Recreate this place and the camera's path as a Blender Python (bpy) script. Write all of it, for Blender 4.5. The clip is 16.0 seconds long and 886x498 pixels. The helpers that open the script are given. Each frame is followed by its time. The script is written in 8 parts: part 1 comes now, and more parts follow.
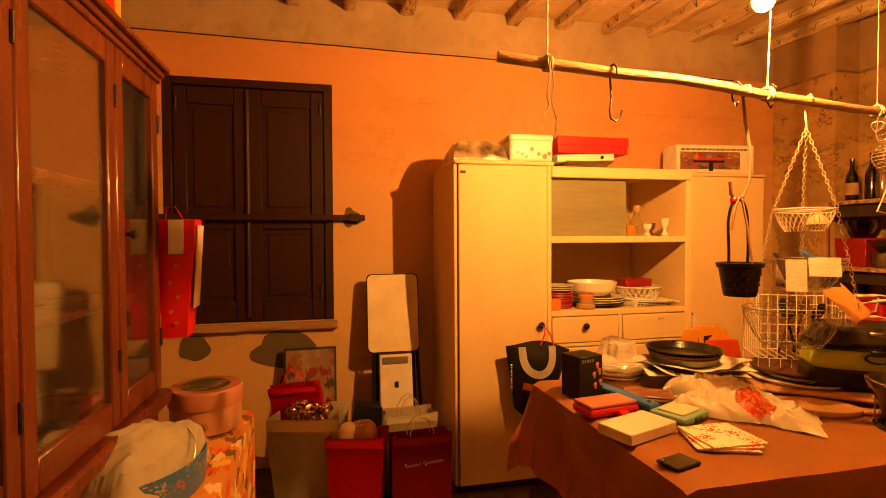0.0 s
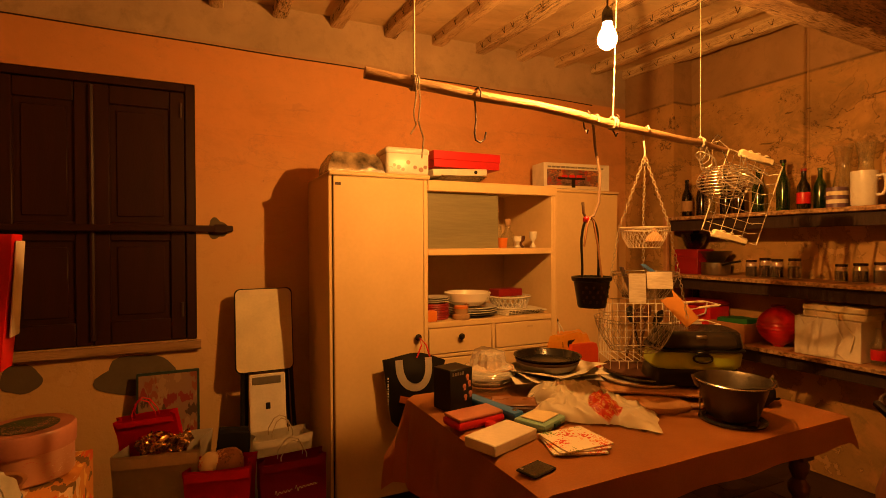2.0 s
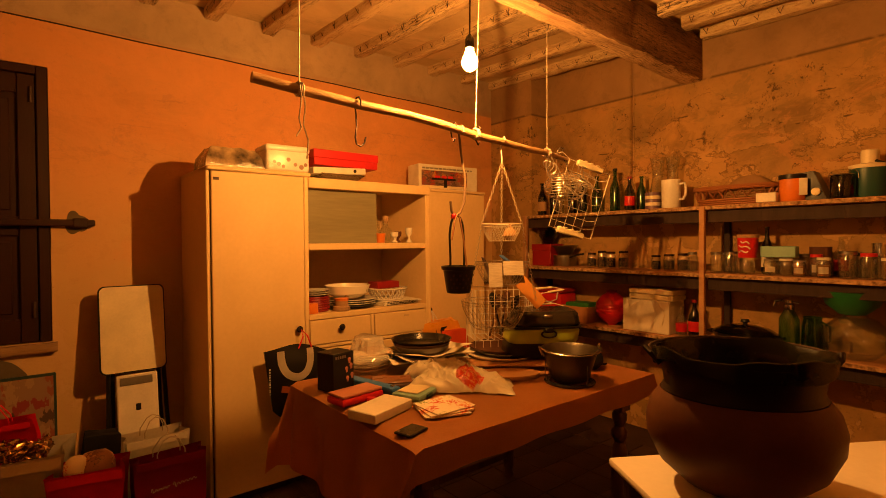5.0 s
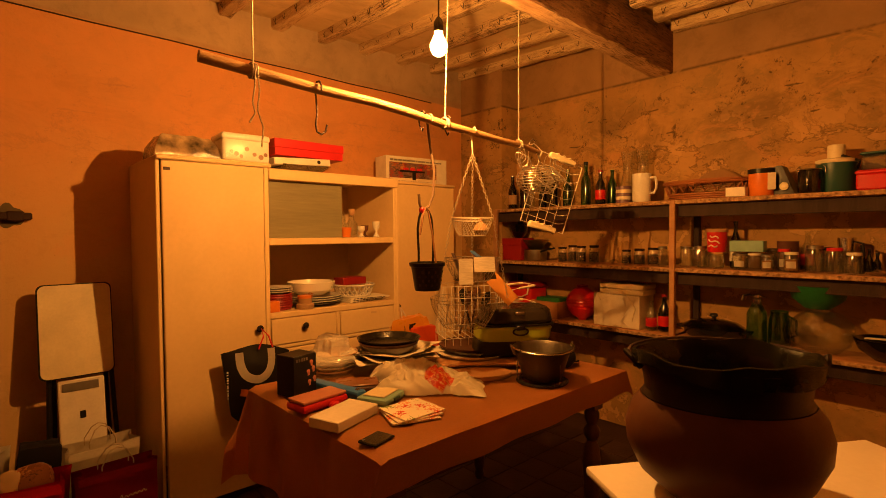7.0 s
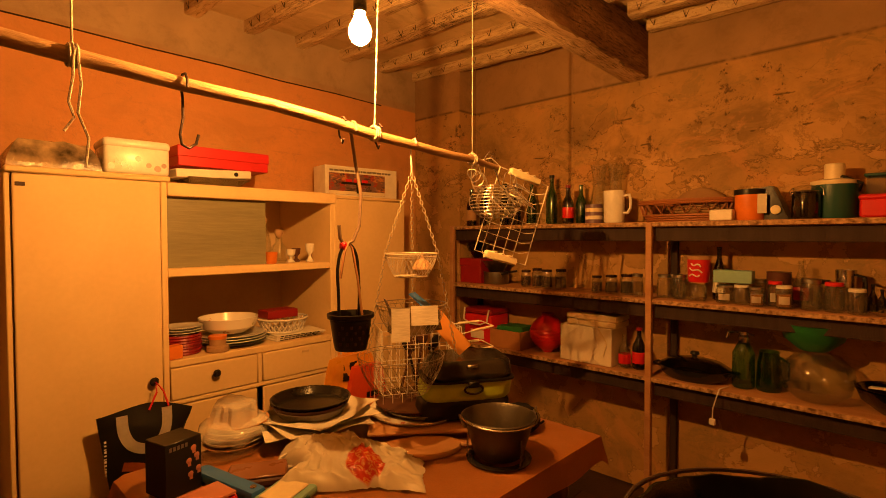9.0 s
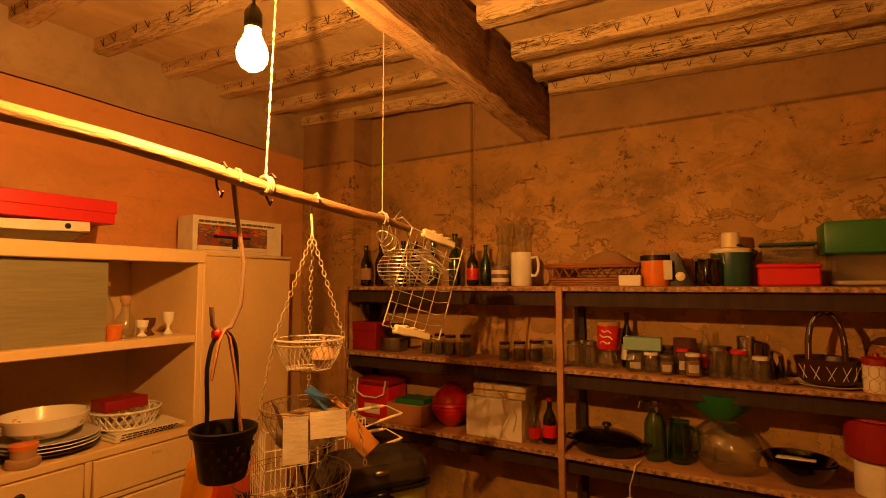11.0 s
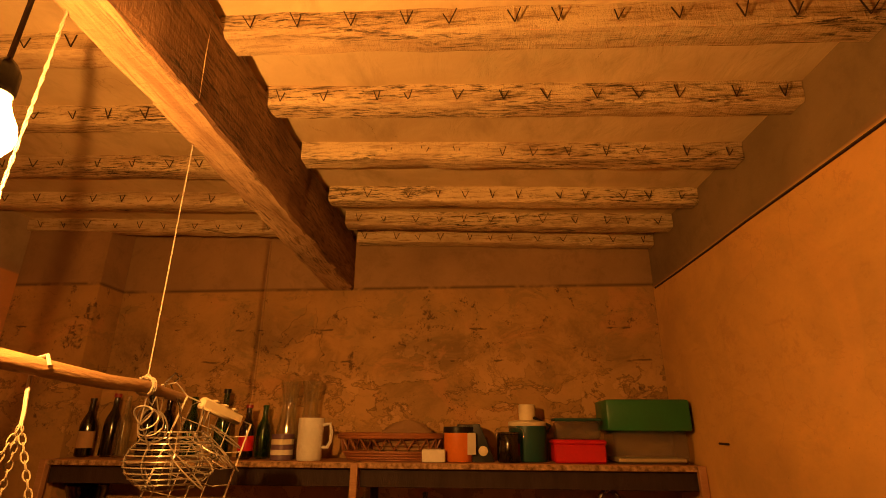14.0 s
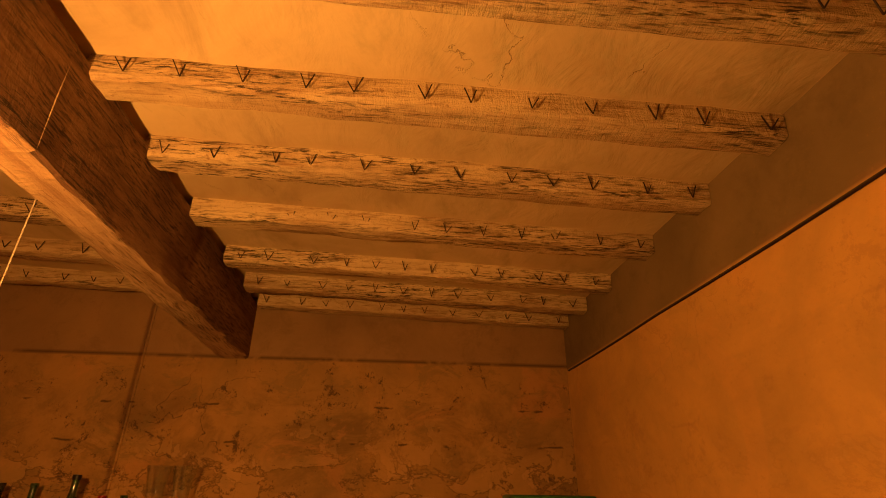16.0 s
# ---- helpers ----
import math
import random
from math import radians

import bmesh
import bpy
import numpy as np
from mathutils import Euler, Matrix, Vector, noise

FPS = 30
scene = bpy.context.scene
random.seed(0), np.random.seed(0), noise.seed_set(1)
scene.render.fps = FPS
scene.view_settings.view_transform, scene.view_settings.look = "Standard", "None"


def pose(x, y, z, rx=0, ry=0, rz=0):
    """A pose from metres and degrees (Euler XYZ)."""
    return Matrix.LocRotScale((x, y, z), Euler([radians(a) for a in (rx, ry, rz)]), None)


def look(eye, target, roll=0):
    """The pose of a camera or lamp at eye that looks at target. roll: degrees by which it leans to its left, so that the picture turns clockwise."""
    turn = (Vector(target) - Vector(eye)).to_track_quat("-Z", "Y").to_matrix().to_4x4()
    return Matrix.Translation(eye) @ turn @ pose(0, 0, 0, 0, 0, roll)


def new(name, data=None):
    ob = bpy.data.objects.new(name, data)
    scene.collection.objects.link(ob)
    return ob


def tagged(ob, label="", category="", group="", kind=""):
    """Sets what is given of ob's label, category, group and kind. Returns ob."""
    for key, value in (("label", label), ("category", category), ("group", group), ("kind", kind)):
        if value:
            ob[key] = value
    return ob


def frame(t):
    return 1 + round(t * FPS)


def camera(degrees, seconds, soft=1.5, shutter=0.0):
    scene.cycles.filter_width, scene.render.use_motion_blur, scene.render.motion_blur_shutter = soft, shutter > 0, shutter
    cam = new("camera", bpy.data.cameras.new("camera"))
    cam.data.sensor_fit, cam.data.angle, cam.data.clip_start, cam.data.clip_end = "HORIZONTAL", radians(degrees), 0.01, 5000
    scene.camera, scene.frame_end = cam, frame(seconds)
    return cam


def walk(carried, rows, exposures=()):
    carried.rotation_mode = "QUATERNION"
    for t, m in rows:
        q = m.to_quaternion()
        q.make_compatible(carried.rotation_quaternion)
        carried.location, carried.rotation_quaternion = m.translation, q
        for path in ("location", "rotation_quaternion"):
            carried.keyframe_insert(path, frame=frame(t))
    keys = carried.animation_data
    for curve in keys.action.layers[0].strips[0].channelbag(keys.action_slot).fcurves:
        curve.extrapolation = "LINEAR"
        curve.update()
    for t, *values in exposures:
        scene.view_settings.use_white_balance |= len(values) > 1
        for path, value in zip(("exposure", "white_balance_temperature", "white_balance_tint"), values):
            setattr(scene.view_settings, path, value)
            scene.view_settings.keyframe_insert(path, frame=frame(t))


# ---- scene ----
cam = camera(82.1, 16.0, 0.9)
PATH = [
    (0, (0.083, 0.042, 1.359), (0.521, 1.993, 1.318), -0.3),
    (0.5, (0.098, 0.069, 1.361), (0.647, 1.992, 1.33), -0.3),
    (1, (0.107, 0.083, 1.379), (0.774, 1.969, 1.357), -0.3),
    (1.5, (0.121, 0.069, 1.39), (0.883, 1.918, 1.372), -0.2),
    (2, (0.146, 0.039, 1.394), (0.998, 1.848, 1.375), -0.3),
    (2.5, (0.131, -0.006, 1.423), (1.062, 1.764, 1.398), -0.3),
    (3, (0.093, -0.078, 1.424), (1.1, 1.649, 1.4), -0.4),
    (3.5, (0.086, -0.121, 1.404), (1.158, 1.567, 1.378), -0.4),
    (4, (0.058, -0.149, 1.388), (1.2, 1.493, 1.366), -0.4),
    (4.5, (0.033, -0.142, 1.379), (1.239, 1.453, 1.354), -0.4),
    (7, (0.104, -0.061, 1.386), (1.45, 1.417, 1.327), -0.4),
    (7.5, (0.223, 0.001, 1.423), (1.574, 1.475, 1.36), -0.4),
    (8, (0.356, 0.065, 1.465), (1.72, 1.527, 1.399), -0.4),
    (8.5, (0.44, 0.131, 1.489), (1.833, 1.564, 1.424), -0.3),
    (11, (0.671, 0.469, 1.592), (2.389, 1.482, 1.73), -0.1),
    (11.5, (0.731, 0.551, 1.611), (2.516, 1.425, 1.826), -0.2),
    (12, (0.767, 0.595, 1.639), (2.604, 1.326, 1.939), -0.0),
    (12.5, (0.786, 0.623, 1.662), (2.654, 1.223, 2.049), 0.1),
    (13, (0.816, 0.691, 1.684), (2.707, 1.13, 2.167), 0.3),
    (13.5, (0.832, 0.714, 1.706), (2.726, 1.003, 2.278), 0.3),
    (14, (0.849, 0.715, 1.722), (2.73, 0.861, 2.385), 0.3),
    (14.5, (0.866, 0.726, 1.762), (2.731, 0.751, 2.484), 0.2),
    (15, (0.882, 0.693, 1.781), (2.718, 0.65, 2.574), 0.4),
    (15.5, (0.911, 0.663, 1.811), (2.726, 0.568, 2.645), 0.6),
    (16, (0.949, 0.636, 1.853), (2.751, 0.511, 2.713), 0.8),
]
EXPOSURES = [(0.0, 1.12), (0.5, 0.6), (1.0, 0.35), (1.5, 0.3), (8.5, 0.29), (11.0, 0.08), (12.5, -0.03), (13.5, -0.2), (15.0, -0.52), (16.0, -0.66)]
walk(cam, [(t, look(eye, target, roll)) for t, eye, target, roll in PATH], EXPOSURES)


# ---- light ----
def lamp_colour():
    return (1.0, 0.40, 0.075)


world = bpy.data.worlds.new("world")
scene.world = world
world.use_nodes = True
world.node_tree.nodes["Background"].inputs[0].default_value = (1.0, 0.5, 0.2, 1)
world.node_tree.nodes["Background"].inputs[1].default_value = 0.0


# ---- materials ----
def nodes_of(name):
    m = bpy.data.materials.new(name)
    m.use_nodes = True
    return m, m.node_tree.nodes, m.node_tree.links, m.node_tree.nodes["Principled BSDF"]


def rgba(c):
    return (c[0], c[1], c[2], 1.0)


def stuff(name, c1, c2=None, scale=6.0, rough=0.6, metal=0.0, bump=0.15, grain=60.0, stretch=(1, 1, 1), dirt=0.25, vary=0.0):
    """A surface of two colours mixed by a coarse noise, with stains and a fine relief."""
    c2 = c2 or tuple(v * 0.8 for v in c1)
    m, n, l, b = nodes_of(name)
    tc = n.new("ShaderNodeTexCoord")
    mp = n.new("ShaderNodeMapping")
    mp.inputs["Scale"].default_value = stretch
    l.new(tc.outputs["Object"], mp.inputs["Vector"])
    big = n.new("ShaderNodeTexNoise")
    big.inputs["Scale"].default_value = scale
    big.inputs["Detail"].default_value = 6
    l.new(mp.outputs["Vector"], big.inputs["Vector"])
    ramp = n.new("ShaderNodeValToRGB")
    ramp.color_ramp.elements[0].position, ramp.color_ramp.elements[1].position = 0.35, 0.68
    ramp.color_ramp.elements[0].color, ramp.color_ramp.elements[1].color = rgba(c1), rgba(c2)
    l.new(big.outputs["Fac"], ramp.inputs["Fac"])
    fine = n.new("ShaderNodeTexNoise")
    fine.inputs["Scale"].default_value = grain
    fine.inputs["Detail"].default_value = 4
    l.new(mp.outputs["Vector"], fine.inputs["Vector"])
    mix = n.new("ShaderNodeMix")
    mix.data_type, mix.blend_type = "RGBA", "MULTIPLY"
    mix.inputs["Factor"].default_value = dirt
    l.new(ramp.outputs["Color"], mix.inputs["A"])
    l.new(fine.outputs["Fac"], mix.inputs["B"])
    out = mix.outputs["Result"]
    if vary:
        info = n.new("ShaderNodeObjectInfo")
        hsv = n.new("ShaderNodeHueSaturation")
        mr = n.new("ShaderNodeMapRange")
        mr.inputs["To Min"].default_value, mr.inputs["To Max"].default_value = 1 - vary, 1 + vary
        l.new(info.outputs["Random"], mr.inputs["Value"])
        l.new(mr.outputs["Result"], hsv.inputs["Value"])
        l.new(out, hsv.inputs["Color"])
        out = hsv.outputs["Color"]
    l.new(out, b.inputs["Base Color"])
    rr = n.new("ShaderNodeMapRange")
    rr.inputs["To Min"].default_value, rr.inputs["To Max"].default_value = max(rough - 0.12, 0.03), min(rough + 0.12, 1)
    l.new(big.outputs["Fac"], rr.inputs["Value"])
    l.new(rr.outputs["Result"], b.inputs["Roughness"])
    b.inputs["Metallic"].default_value = metal
    if bump:
        bm_ = n.new("ShaderNodeBump")
        bm_.inputs["Strength"].default_value, bm_.inputs["Distance"].default_value = bump, 0.01
        l.new(fine.outputs["Fac"], bm_.inputs["Height"])
        l.new(bm_.outputs["Normal"], b.inputs["Normal"])
    return m


def plaster(name, c1, c2, stain_and_shade, peel, zband, upper, stain_amount, peel_amount, low=0.0, foot=None):
    """Old wall plaster: colour wash with two tones, dark stains, pale peeled islands rimmed by a painted shadow line,
    and a greyer unpainted band above zband.
    """
    m, n, l, b = nodes_of(name)
    tc = n.new("ShaderNodeTexCoord")
    co = tc.outputs["Object"]

    def noisy(scale, detail=8, rough=0.6, dist=0.0, vec=None):
        t = n.new("ShaderNodeTexNoise")
        t.inputs["Scale"].default_value, t.inputs["Detail"].default_value = scale, detail
        t.inputs["Roughness"].default_value, t.inputs["Distortion"].default_value = rough, dist
        l.new(vec or co, t.inputs["Vector"])
        return t.outputs["Fac"]

    def ramp(src, a, z):
        r = n.new("ShaderNodeMapRange")
        r.inputs["From Min"].default_value, r.inputs["From Max"].default_value = a, z
        l.new(src, r.inputs["Value"])
        return r.outputs["Result"]

    def mixc(fac, a, z):
        x = n.new("ShaderNodeMix")
        x.data_type = "RGBA"
        if isinstance(fac, float):
            x.inputs["Factor"].default_value = fac
        else:
            l.new(fac, x.inputs["Factor"])
        for key, v in (("A", a), ("B", z)):
            if isinstance(v, tuple):
                x.inputs[key].default_value = rgba(v)
            else:
                l.new(v, x.inputs[key])
        return x.outputs["Result"]

    def math_(op, a, z):
        x = n.new("ShaderNodeMath")
        x.operation = op
        for i, v in enumerate((a, z)):
            if isinstance(v, (int, float)):
                x.inputs[i].default_value = v
            else:
                l.new(v, x.inputs[i])
        return x.outputs[0]

    sep = n.new("ShaderNodeSeparateXYZ")
    l.new(co, sep.inputs[0])
    z = sep.outputs["Z"]
    wash = mixc(ramp(noisy(1.7, 10, 0.65, 0.6), 0.35, 0.68), c1, c2)
    # brushed colour wash and later patches of a warmer coat
    wash = mixc(math_("MULTIPLY", ramp(noisy(0.9, 7, 0.62, 1.4), 0.5, 0.56), 0.35), wash, tuple(v * w for v, w in zip(c1, (1.05, 0.98, 0.85))))
    wash = mixc(math_("MULTIPLY", ramp(noisy(11, 9, 0.75, 0.2), 0.5, 0.7), 0.4 * stain_amount), wash, tuple(v * 0.55 for v in c2))
    # stains gather in a belt across the wall, in a shape of their own
    mp = n.new("ShaderNodeMapping")
    mp.inputs["Scale"].default_value = (1, 1, 1.8)
    l.new(co, mp.inputs["Vector"])
    wide = mp.outputs["Vector"]
    if foot:
        edge = math_("ADD", z, math_("MULTIPLY", noisy(1.6, 6, 0.6), 1.1))
        wash = mixc(math_("MULTIPLY", ramp(edge, 2.65, 1.75), 0.9), wash, foot)
    belt = math_("MULTIPLY", ramp(z, 1.72, 1.95), ramp(z, 2.36, 2.2))
    streak = math_("MULTIPLY", ramp(noisy(2.6, 10, 0.7, 0.8, wide), 0.47, 0.62), belt)
    wash = mixc(math_("MULTIPLY", streak, 0.6 * stain_amount), wash, tuple(v * 0.45 for v in c2))
    spots = math_("MULTIPLY", ramp(math_("MULTIPLY", noisy(5.5, 9, 0.7, 0.4), noisy(34, 9, 0.85, 0.3)), 0.312, 0.335), ramp(z, 1.5, 1.75))
    # rubbed salmon islands of an older coat, and grey ones where it came away
    wash = mixc(math_("MULTIPLY", ramp(noisy(2.3, 10, 0.7, 0.9), 0.55, 0.61), 0.5 * stain_amount), wash, tuple(v * w for v, w in zip(c1, (1.2, 1.0, 1.05))))
    wash = mixc(math_("MULTIPLY", ramp(noisy(4.7, 10, 0.75, 0.5, wide), 0.55, 0.60), 0.55 * stain_amount), wash, tuple(v * w for v, w in zip(c2, (0.8, 0.92, 1.0))))
    wash = mixc(math_("MULTIPLY", spots, stain_amount), wash, stain_and_shade)
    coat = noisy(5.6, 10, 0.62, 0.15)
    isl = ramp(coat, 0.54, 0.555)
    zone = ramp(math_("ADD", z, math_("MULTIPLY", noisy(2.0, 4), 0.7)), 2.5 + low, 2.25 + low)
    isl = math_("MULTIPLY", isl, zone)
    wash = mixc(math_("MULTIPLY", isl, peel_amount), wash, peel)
    # dark rim round each peeled island: its shadow line, put into the colour
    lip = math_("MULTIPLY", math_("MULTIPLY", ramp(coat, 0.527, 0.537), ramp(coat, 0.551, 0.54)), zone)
    wash = mixc(math_("MULTIPLY", lip, 0.5 * peel_amount), wash, stain_and_shade)
    # small chips and nail holes
    chip = ramp(noisy(38, 6, 0.7, 0.6), 0.70, 0.72)
    wash = mixc(math_("MULTIPLY", chip, 0.7), wash, tuple(v * 0.45 for v in c2))
    # hairline cracks, long level joints and the edges of lost flakes
    bend = n.new("ShaderNodeTexNoise")
    bend.inputs["Scale"].default_value, bend.inputs["Detail"].default_value = 3.0, 8
    l.new(co, bend.inputs["Vector"])
    warped = n.new("ShaderNodeMix")
    warped.data_type = "RGBA"
    warped.inputs["Factor"].default_value = 0.3
    l.new(co, warped.inputs["A"])
    l.new(bend.outputs["Color"], warped.inputs["B"])
    vor = n.new("ShaderNodeTexVoronoi")
    vor.feature = "DISTANCE_TO_EDGE"
    vor.inputs["Scale"].default_value = 4.5
    l.new(warped.outputs["Result"], vor.inputs["Vector"])
    crack = math_("MULTIPLY", ramp(vor.outputs["Distance"], 0.007, 0.001), math_("MULTIPLY", ramp(noisy(2.1, 5), 0.52, 0.6), ramp(z, 1.55, 1.75)))
    wash = mixc(math_("MULTIPLY", crack, min(0.9, stain_amount)), wash, stain_and_shade)
    wavy = math_("ADD", z, math_("MULTIPLY", noisy(4.0, 8, 0.7), 0.05))
    for level in (2.235, 2.07):
        line = math_("MULTIPLY", ramp(math_("ABSOLUTE", math_("SUBTRACT", wavy, level), 0), 0.0065, 0.002), ramp(noisy(3.3 + level, 6, 0.6), 0.56, 0.6))
        wash = mixc(math_("MULTIPLY", line, min(0.9, stain_amount)), wash, stain_and_shade)
    flake = noisy(3.6, 10, 0.68, 0.4, wide)
    belt2 = math_("MULTIPLY", ramp(z, 1.70, 1.80), ramp(math_("ADD", z, math_("MULTIPLY", noisy(2.2, 6), 0.3)), 2.16, 2.08))
    wash = mixc(math_("MULTIPLY", math_("MULTIPLY", ramp(flake, 0.5, 0.515), belt2), 0.6 * peel_amount * stain_amount), wash, tuple(v * 1.08 for v in peel))
    wash = mixc(math_("MULTIPLY", math_("MULTIPLY", math_("MULTIPLY", ramp(flake, 0.478, 0.49), ramp(flake, 0.514, 0.502)), belt2), 0.7 * stain_amount), wash, stain_and_shade)
    up = ramp(math_("ADD", z, math_("MULTIPLY", sep.outputs["X"], 0.011 if foot else 0.0)), zband, zband + 0.012)
    greyer = mixc(ramp(noisy(2.4, 9, 0.6, 0.3), 0.35, 0.7), upper, tuple(v * 0.7 for v in upper))
    greyer = mixc(math_("MULTIPLY", ramp(noisy(7, 10, 0.75, 0.3), 0.5, 0.65), 0.45), greyer, tuple(v * 0.5 for v in upper))
    wash = mixc(up, wash, greyer)
    ledge = math_("MULTIPLY", math_("MULTIPLY", up, ramp(z, zband + 0.026, zband + 0.014)), ramp(noisy(5, 5), 0.38, 0.48))
    wash = mixc(math_("MULTIPLY", ledge, min(0.8, stain_amount)), wash, stain_and_shade)
    fine = noisy(90, 4)
    wash = mixc(math_("MULTIPLY", ramp(fine, 0.62, 0.75), 0.35), wash, tuple(v * 0.5 for v in c1))
    l.new(wash, b.inputs["Base Color"])
    b.inputs["Roughness"].default_value = 0.82
    bump1 = n.new("ShaderNodeBump")
    bump1.inputs["Strength"].default_value, bump1.inputs["Distance"].default_value = 0.35, 0.02
    h = math_("ADD", math_("MULTIPLY", noisy(7, 6), 1.0), math_("MULTIPLY", isl, -0.12))
    h = math_("ADD", h, math_("MULTIPLY", fine, 0.10))
    l.new(h, bump1.inputs["Height"])
    l.new(bump1.outputs["Normal"], b.inputs["Normal"])
    return m


def clear(name, tint=(0.96, 0.98, 0.95), rough=0.02, haze=0.0, veil=(0.8, 0.77, 0.7)):
    """Thin-walled glass or film: light goes straight through, tinted; the surface mirrors by Fresnel; haze clouds it."""
    m, n, l, b = nodes_of(name)
    out = n["Material Output"]
    n.remove(b)
    through_ = n.new("ShaderNodeBsdfTransparent")
    through_.inputs["Color"].default_value = rgba(tint)
    gloss = n.new("ShaderNodeBsdfGlossy")
    gloss.inputs["Roughness"].default_value = rough
    lw = n.new("ShaderNodeLayerWeight")
    lw.inputs["Blend"].default_value = 0.5
    steep = n.new("ShaderNodeMath")
    steep.operation, steep.inputs[1].default_value = "POWER", 2.5
    l.new(lw.outputs["Facing"], steep.inputs[0])
    fr = n.new("ShaderNodeMapRange")
    fr.inputs["To Min"].default_value, fr.inputs["To Max"].default_value = 0.07, 0.75
    l.new(steep.outputs[0], fr.inputs["Value"])
    body = through_.outputs[0]
    if haze:
        cloud = n.new("ShaderNodeBsdfDiffuse")
        cloud.inputs["Color"].default_value = rgba(veil)
        mh = n.new("ShaderNodeMixShader")
        mh.inputs[0].default_value = haze
        l.new(body, mh.inputs[1])
        l.new(cloud.outputs[0], mh.inputs[2])
        body = mh.outputs[0]
    mx = n.new("ShaderNodeMixShader")
    l.new(fr.outputs[0], mx.inputs[0])
    l.new(body, mx.inputs[1])
    l.new(gloss.outputs[0], mx.inputs[2])
    l.new(mx.outputs[0], out.inputs["Surface"])
    return m


def glow(name, colour, strength):
    m, n, l, b = nodes_of(name)
    b.inputs["Base Color"].default_value = rgba(colour)
    b.inputs["Emission Color"].default_value = rgba(colour)
    b.inputs["Emission Strength"].default_value = strength
    return m


def timber(name, wash, wood, dark, along, streak=0.55, wear=0.5):
    """Old timber with remains of whitewash: pale ground, bare brown patches, black streaks and saw marks."""
    m, n, l, b = nodes_of(name)
    tc = n.new("ShaderNodeTexCoord")

    def noisy(scale, stretch, detail=10, rough=0.7, dist=0.5):
        mp = n.new("ShaderNodeMapping")
        mp.inputs["Scale"].default_value = stretch
        l.new(tc.outputs["Object"], mp.inputs["Vector"])
        t = n.new("ShaderNodeTexNoise")
        t.inputs["Scale"].default_value, t.inputs["Detail"].default_value = scale, detail
        t.inputs["Roughness"].default_value, t.inputs["Distortion"].default_value = rough, dist
        l.new(mp.outputs["Vector"], t.inputs["Vector"])
        return t.outputs["Fac"]

    def step(src, a, z):
        r = n.new("ShaderNodeMapRange")
        r.inputs["From Min"].default_value, r.inputs["From Max"].default_value = a, z
        l.new(src, r.inputs["Value"])
        return r.outputs["Result"]

    def mix(fac, a, z):
        x = n.new("ShaderNodeMix")
        x.data_type = "RGBA"
        l.new(fac, x.inputs["Factor"])
        for key, v in (("A", a), ("B", z)):
            if isinstance(v, tuple):
                x.inputs[key].default_value = rgba(v)
            else:
                l.new(v, x.inputs[key])
        return x.outputs["Result"]

    long = tuple(0.35 if k == along else 2.2 for k in range(3))
    fine = tuple(0.5 if k == along else 5.0 for k in range(3))
    c = mix(step(noisy(3, long), 1 - wear - 0.12, 1 - wear + 0.16), wash, wood)
    grain = noisy(16, fine, 8, 0.7, 0.2)
    c = mix(step(grain, 0.52, 0.66), c, wood)
    pr = n.new("ShaderNodeMath")
    pr.operation = "MULTIPLY"
    l.new(step(noisy(2.4, long, 6, 0.65), 0.96 - streak, 1.1 - streak), pr.inputs[0])
    l.new(step(noisy(26, fine, 9, 0.8, 0.3), 0.49, 0.58), pr.inputs[1])
    c = mix(pr.outputs[0], c, dark)
    fleck = noisy(70, (1, 1, 1), 3)
    c = mix(step(fleck, 0.60, 0.72), c, wood)
    l.new(c, b.inputs["Base Color"])
    b.inputs["Roughness"].default_value = 0.85
    bp = n.new("ShaderNodeBump")
    bp.inputs["Strength"].default_value, bp.inputs["Distance"].default_value = 0.55, 0.012
    saw = noisy(24, tuple(2.6 if k == along else 0.7 for k in range(3)), 4)
    ad = n.new("ShaderNodeMath")
    l.new(noisy(14, long), ad.inputs[0])
    l.new(saw, ad.inputs[1])
    l.new(ad.outputs[0], bp.inputs["Height"])
    l.new(bp.outputs["Normal"], b.inputs["Normal"])
    return m


M = {}
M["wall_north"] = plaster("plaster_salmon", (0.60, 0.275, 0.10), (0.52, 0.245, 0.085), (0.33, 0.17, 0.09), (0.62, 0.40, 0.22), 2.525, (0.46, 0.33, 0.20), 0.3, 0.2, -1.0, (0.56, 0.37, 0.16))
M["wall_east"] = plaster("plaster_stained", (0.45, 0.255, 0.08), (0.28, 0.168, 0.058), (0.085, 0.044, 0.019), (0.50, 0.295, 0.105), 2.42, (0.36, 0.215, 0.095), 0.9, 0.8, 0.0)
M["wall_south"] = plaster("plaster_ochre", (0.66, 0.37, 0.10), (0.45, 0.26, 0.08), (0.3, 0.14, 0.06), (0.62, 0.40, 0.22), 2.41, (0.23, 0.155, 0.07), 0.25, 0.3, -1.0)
M["bounce_dark_wall"] = stuff("bounce_cutting_brown", (0.075, 0.035, 0.017), (0.06, 0.028, 0.014), 3, 0.85, 0, 0.2, 40)
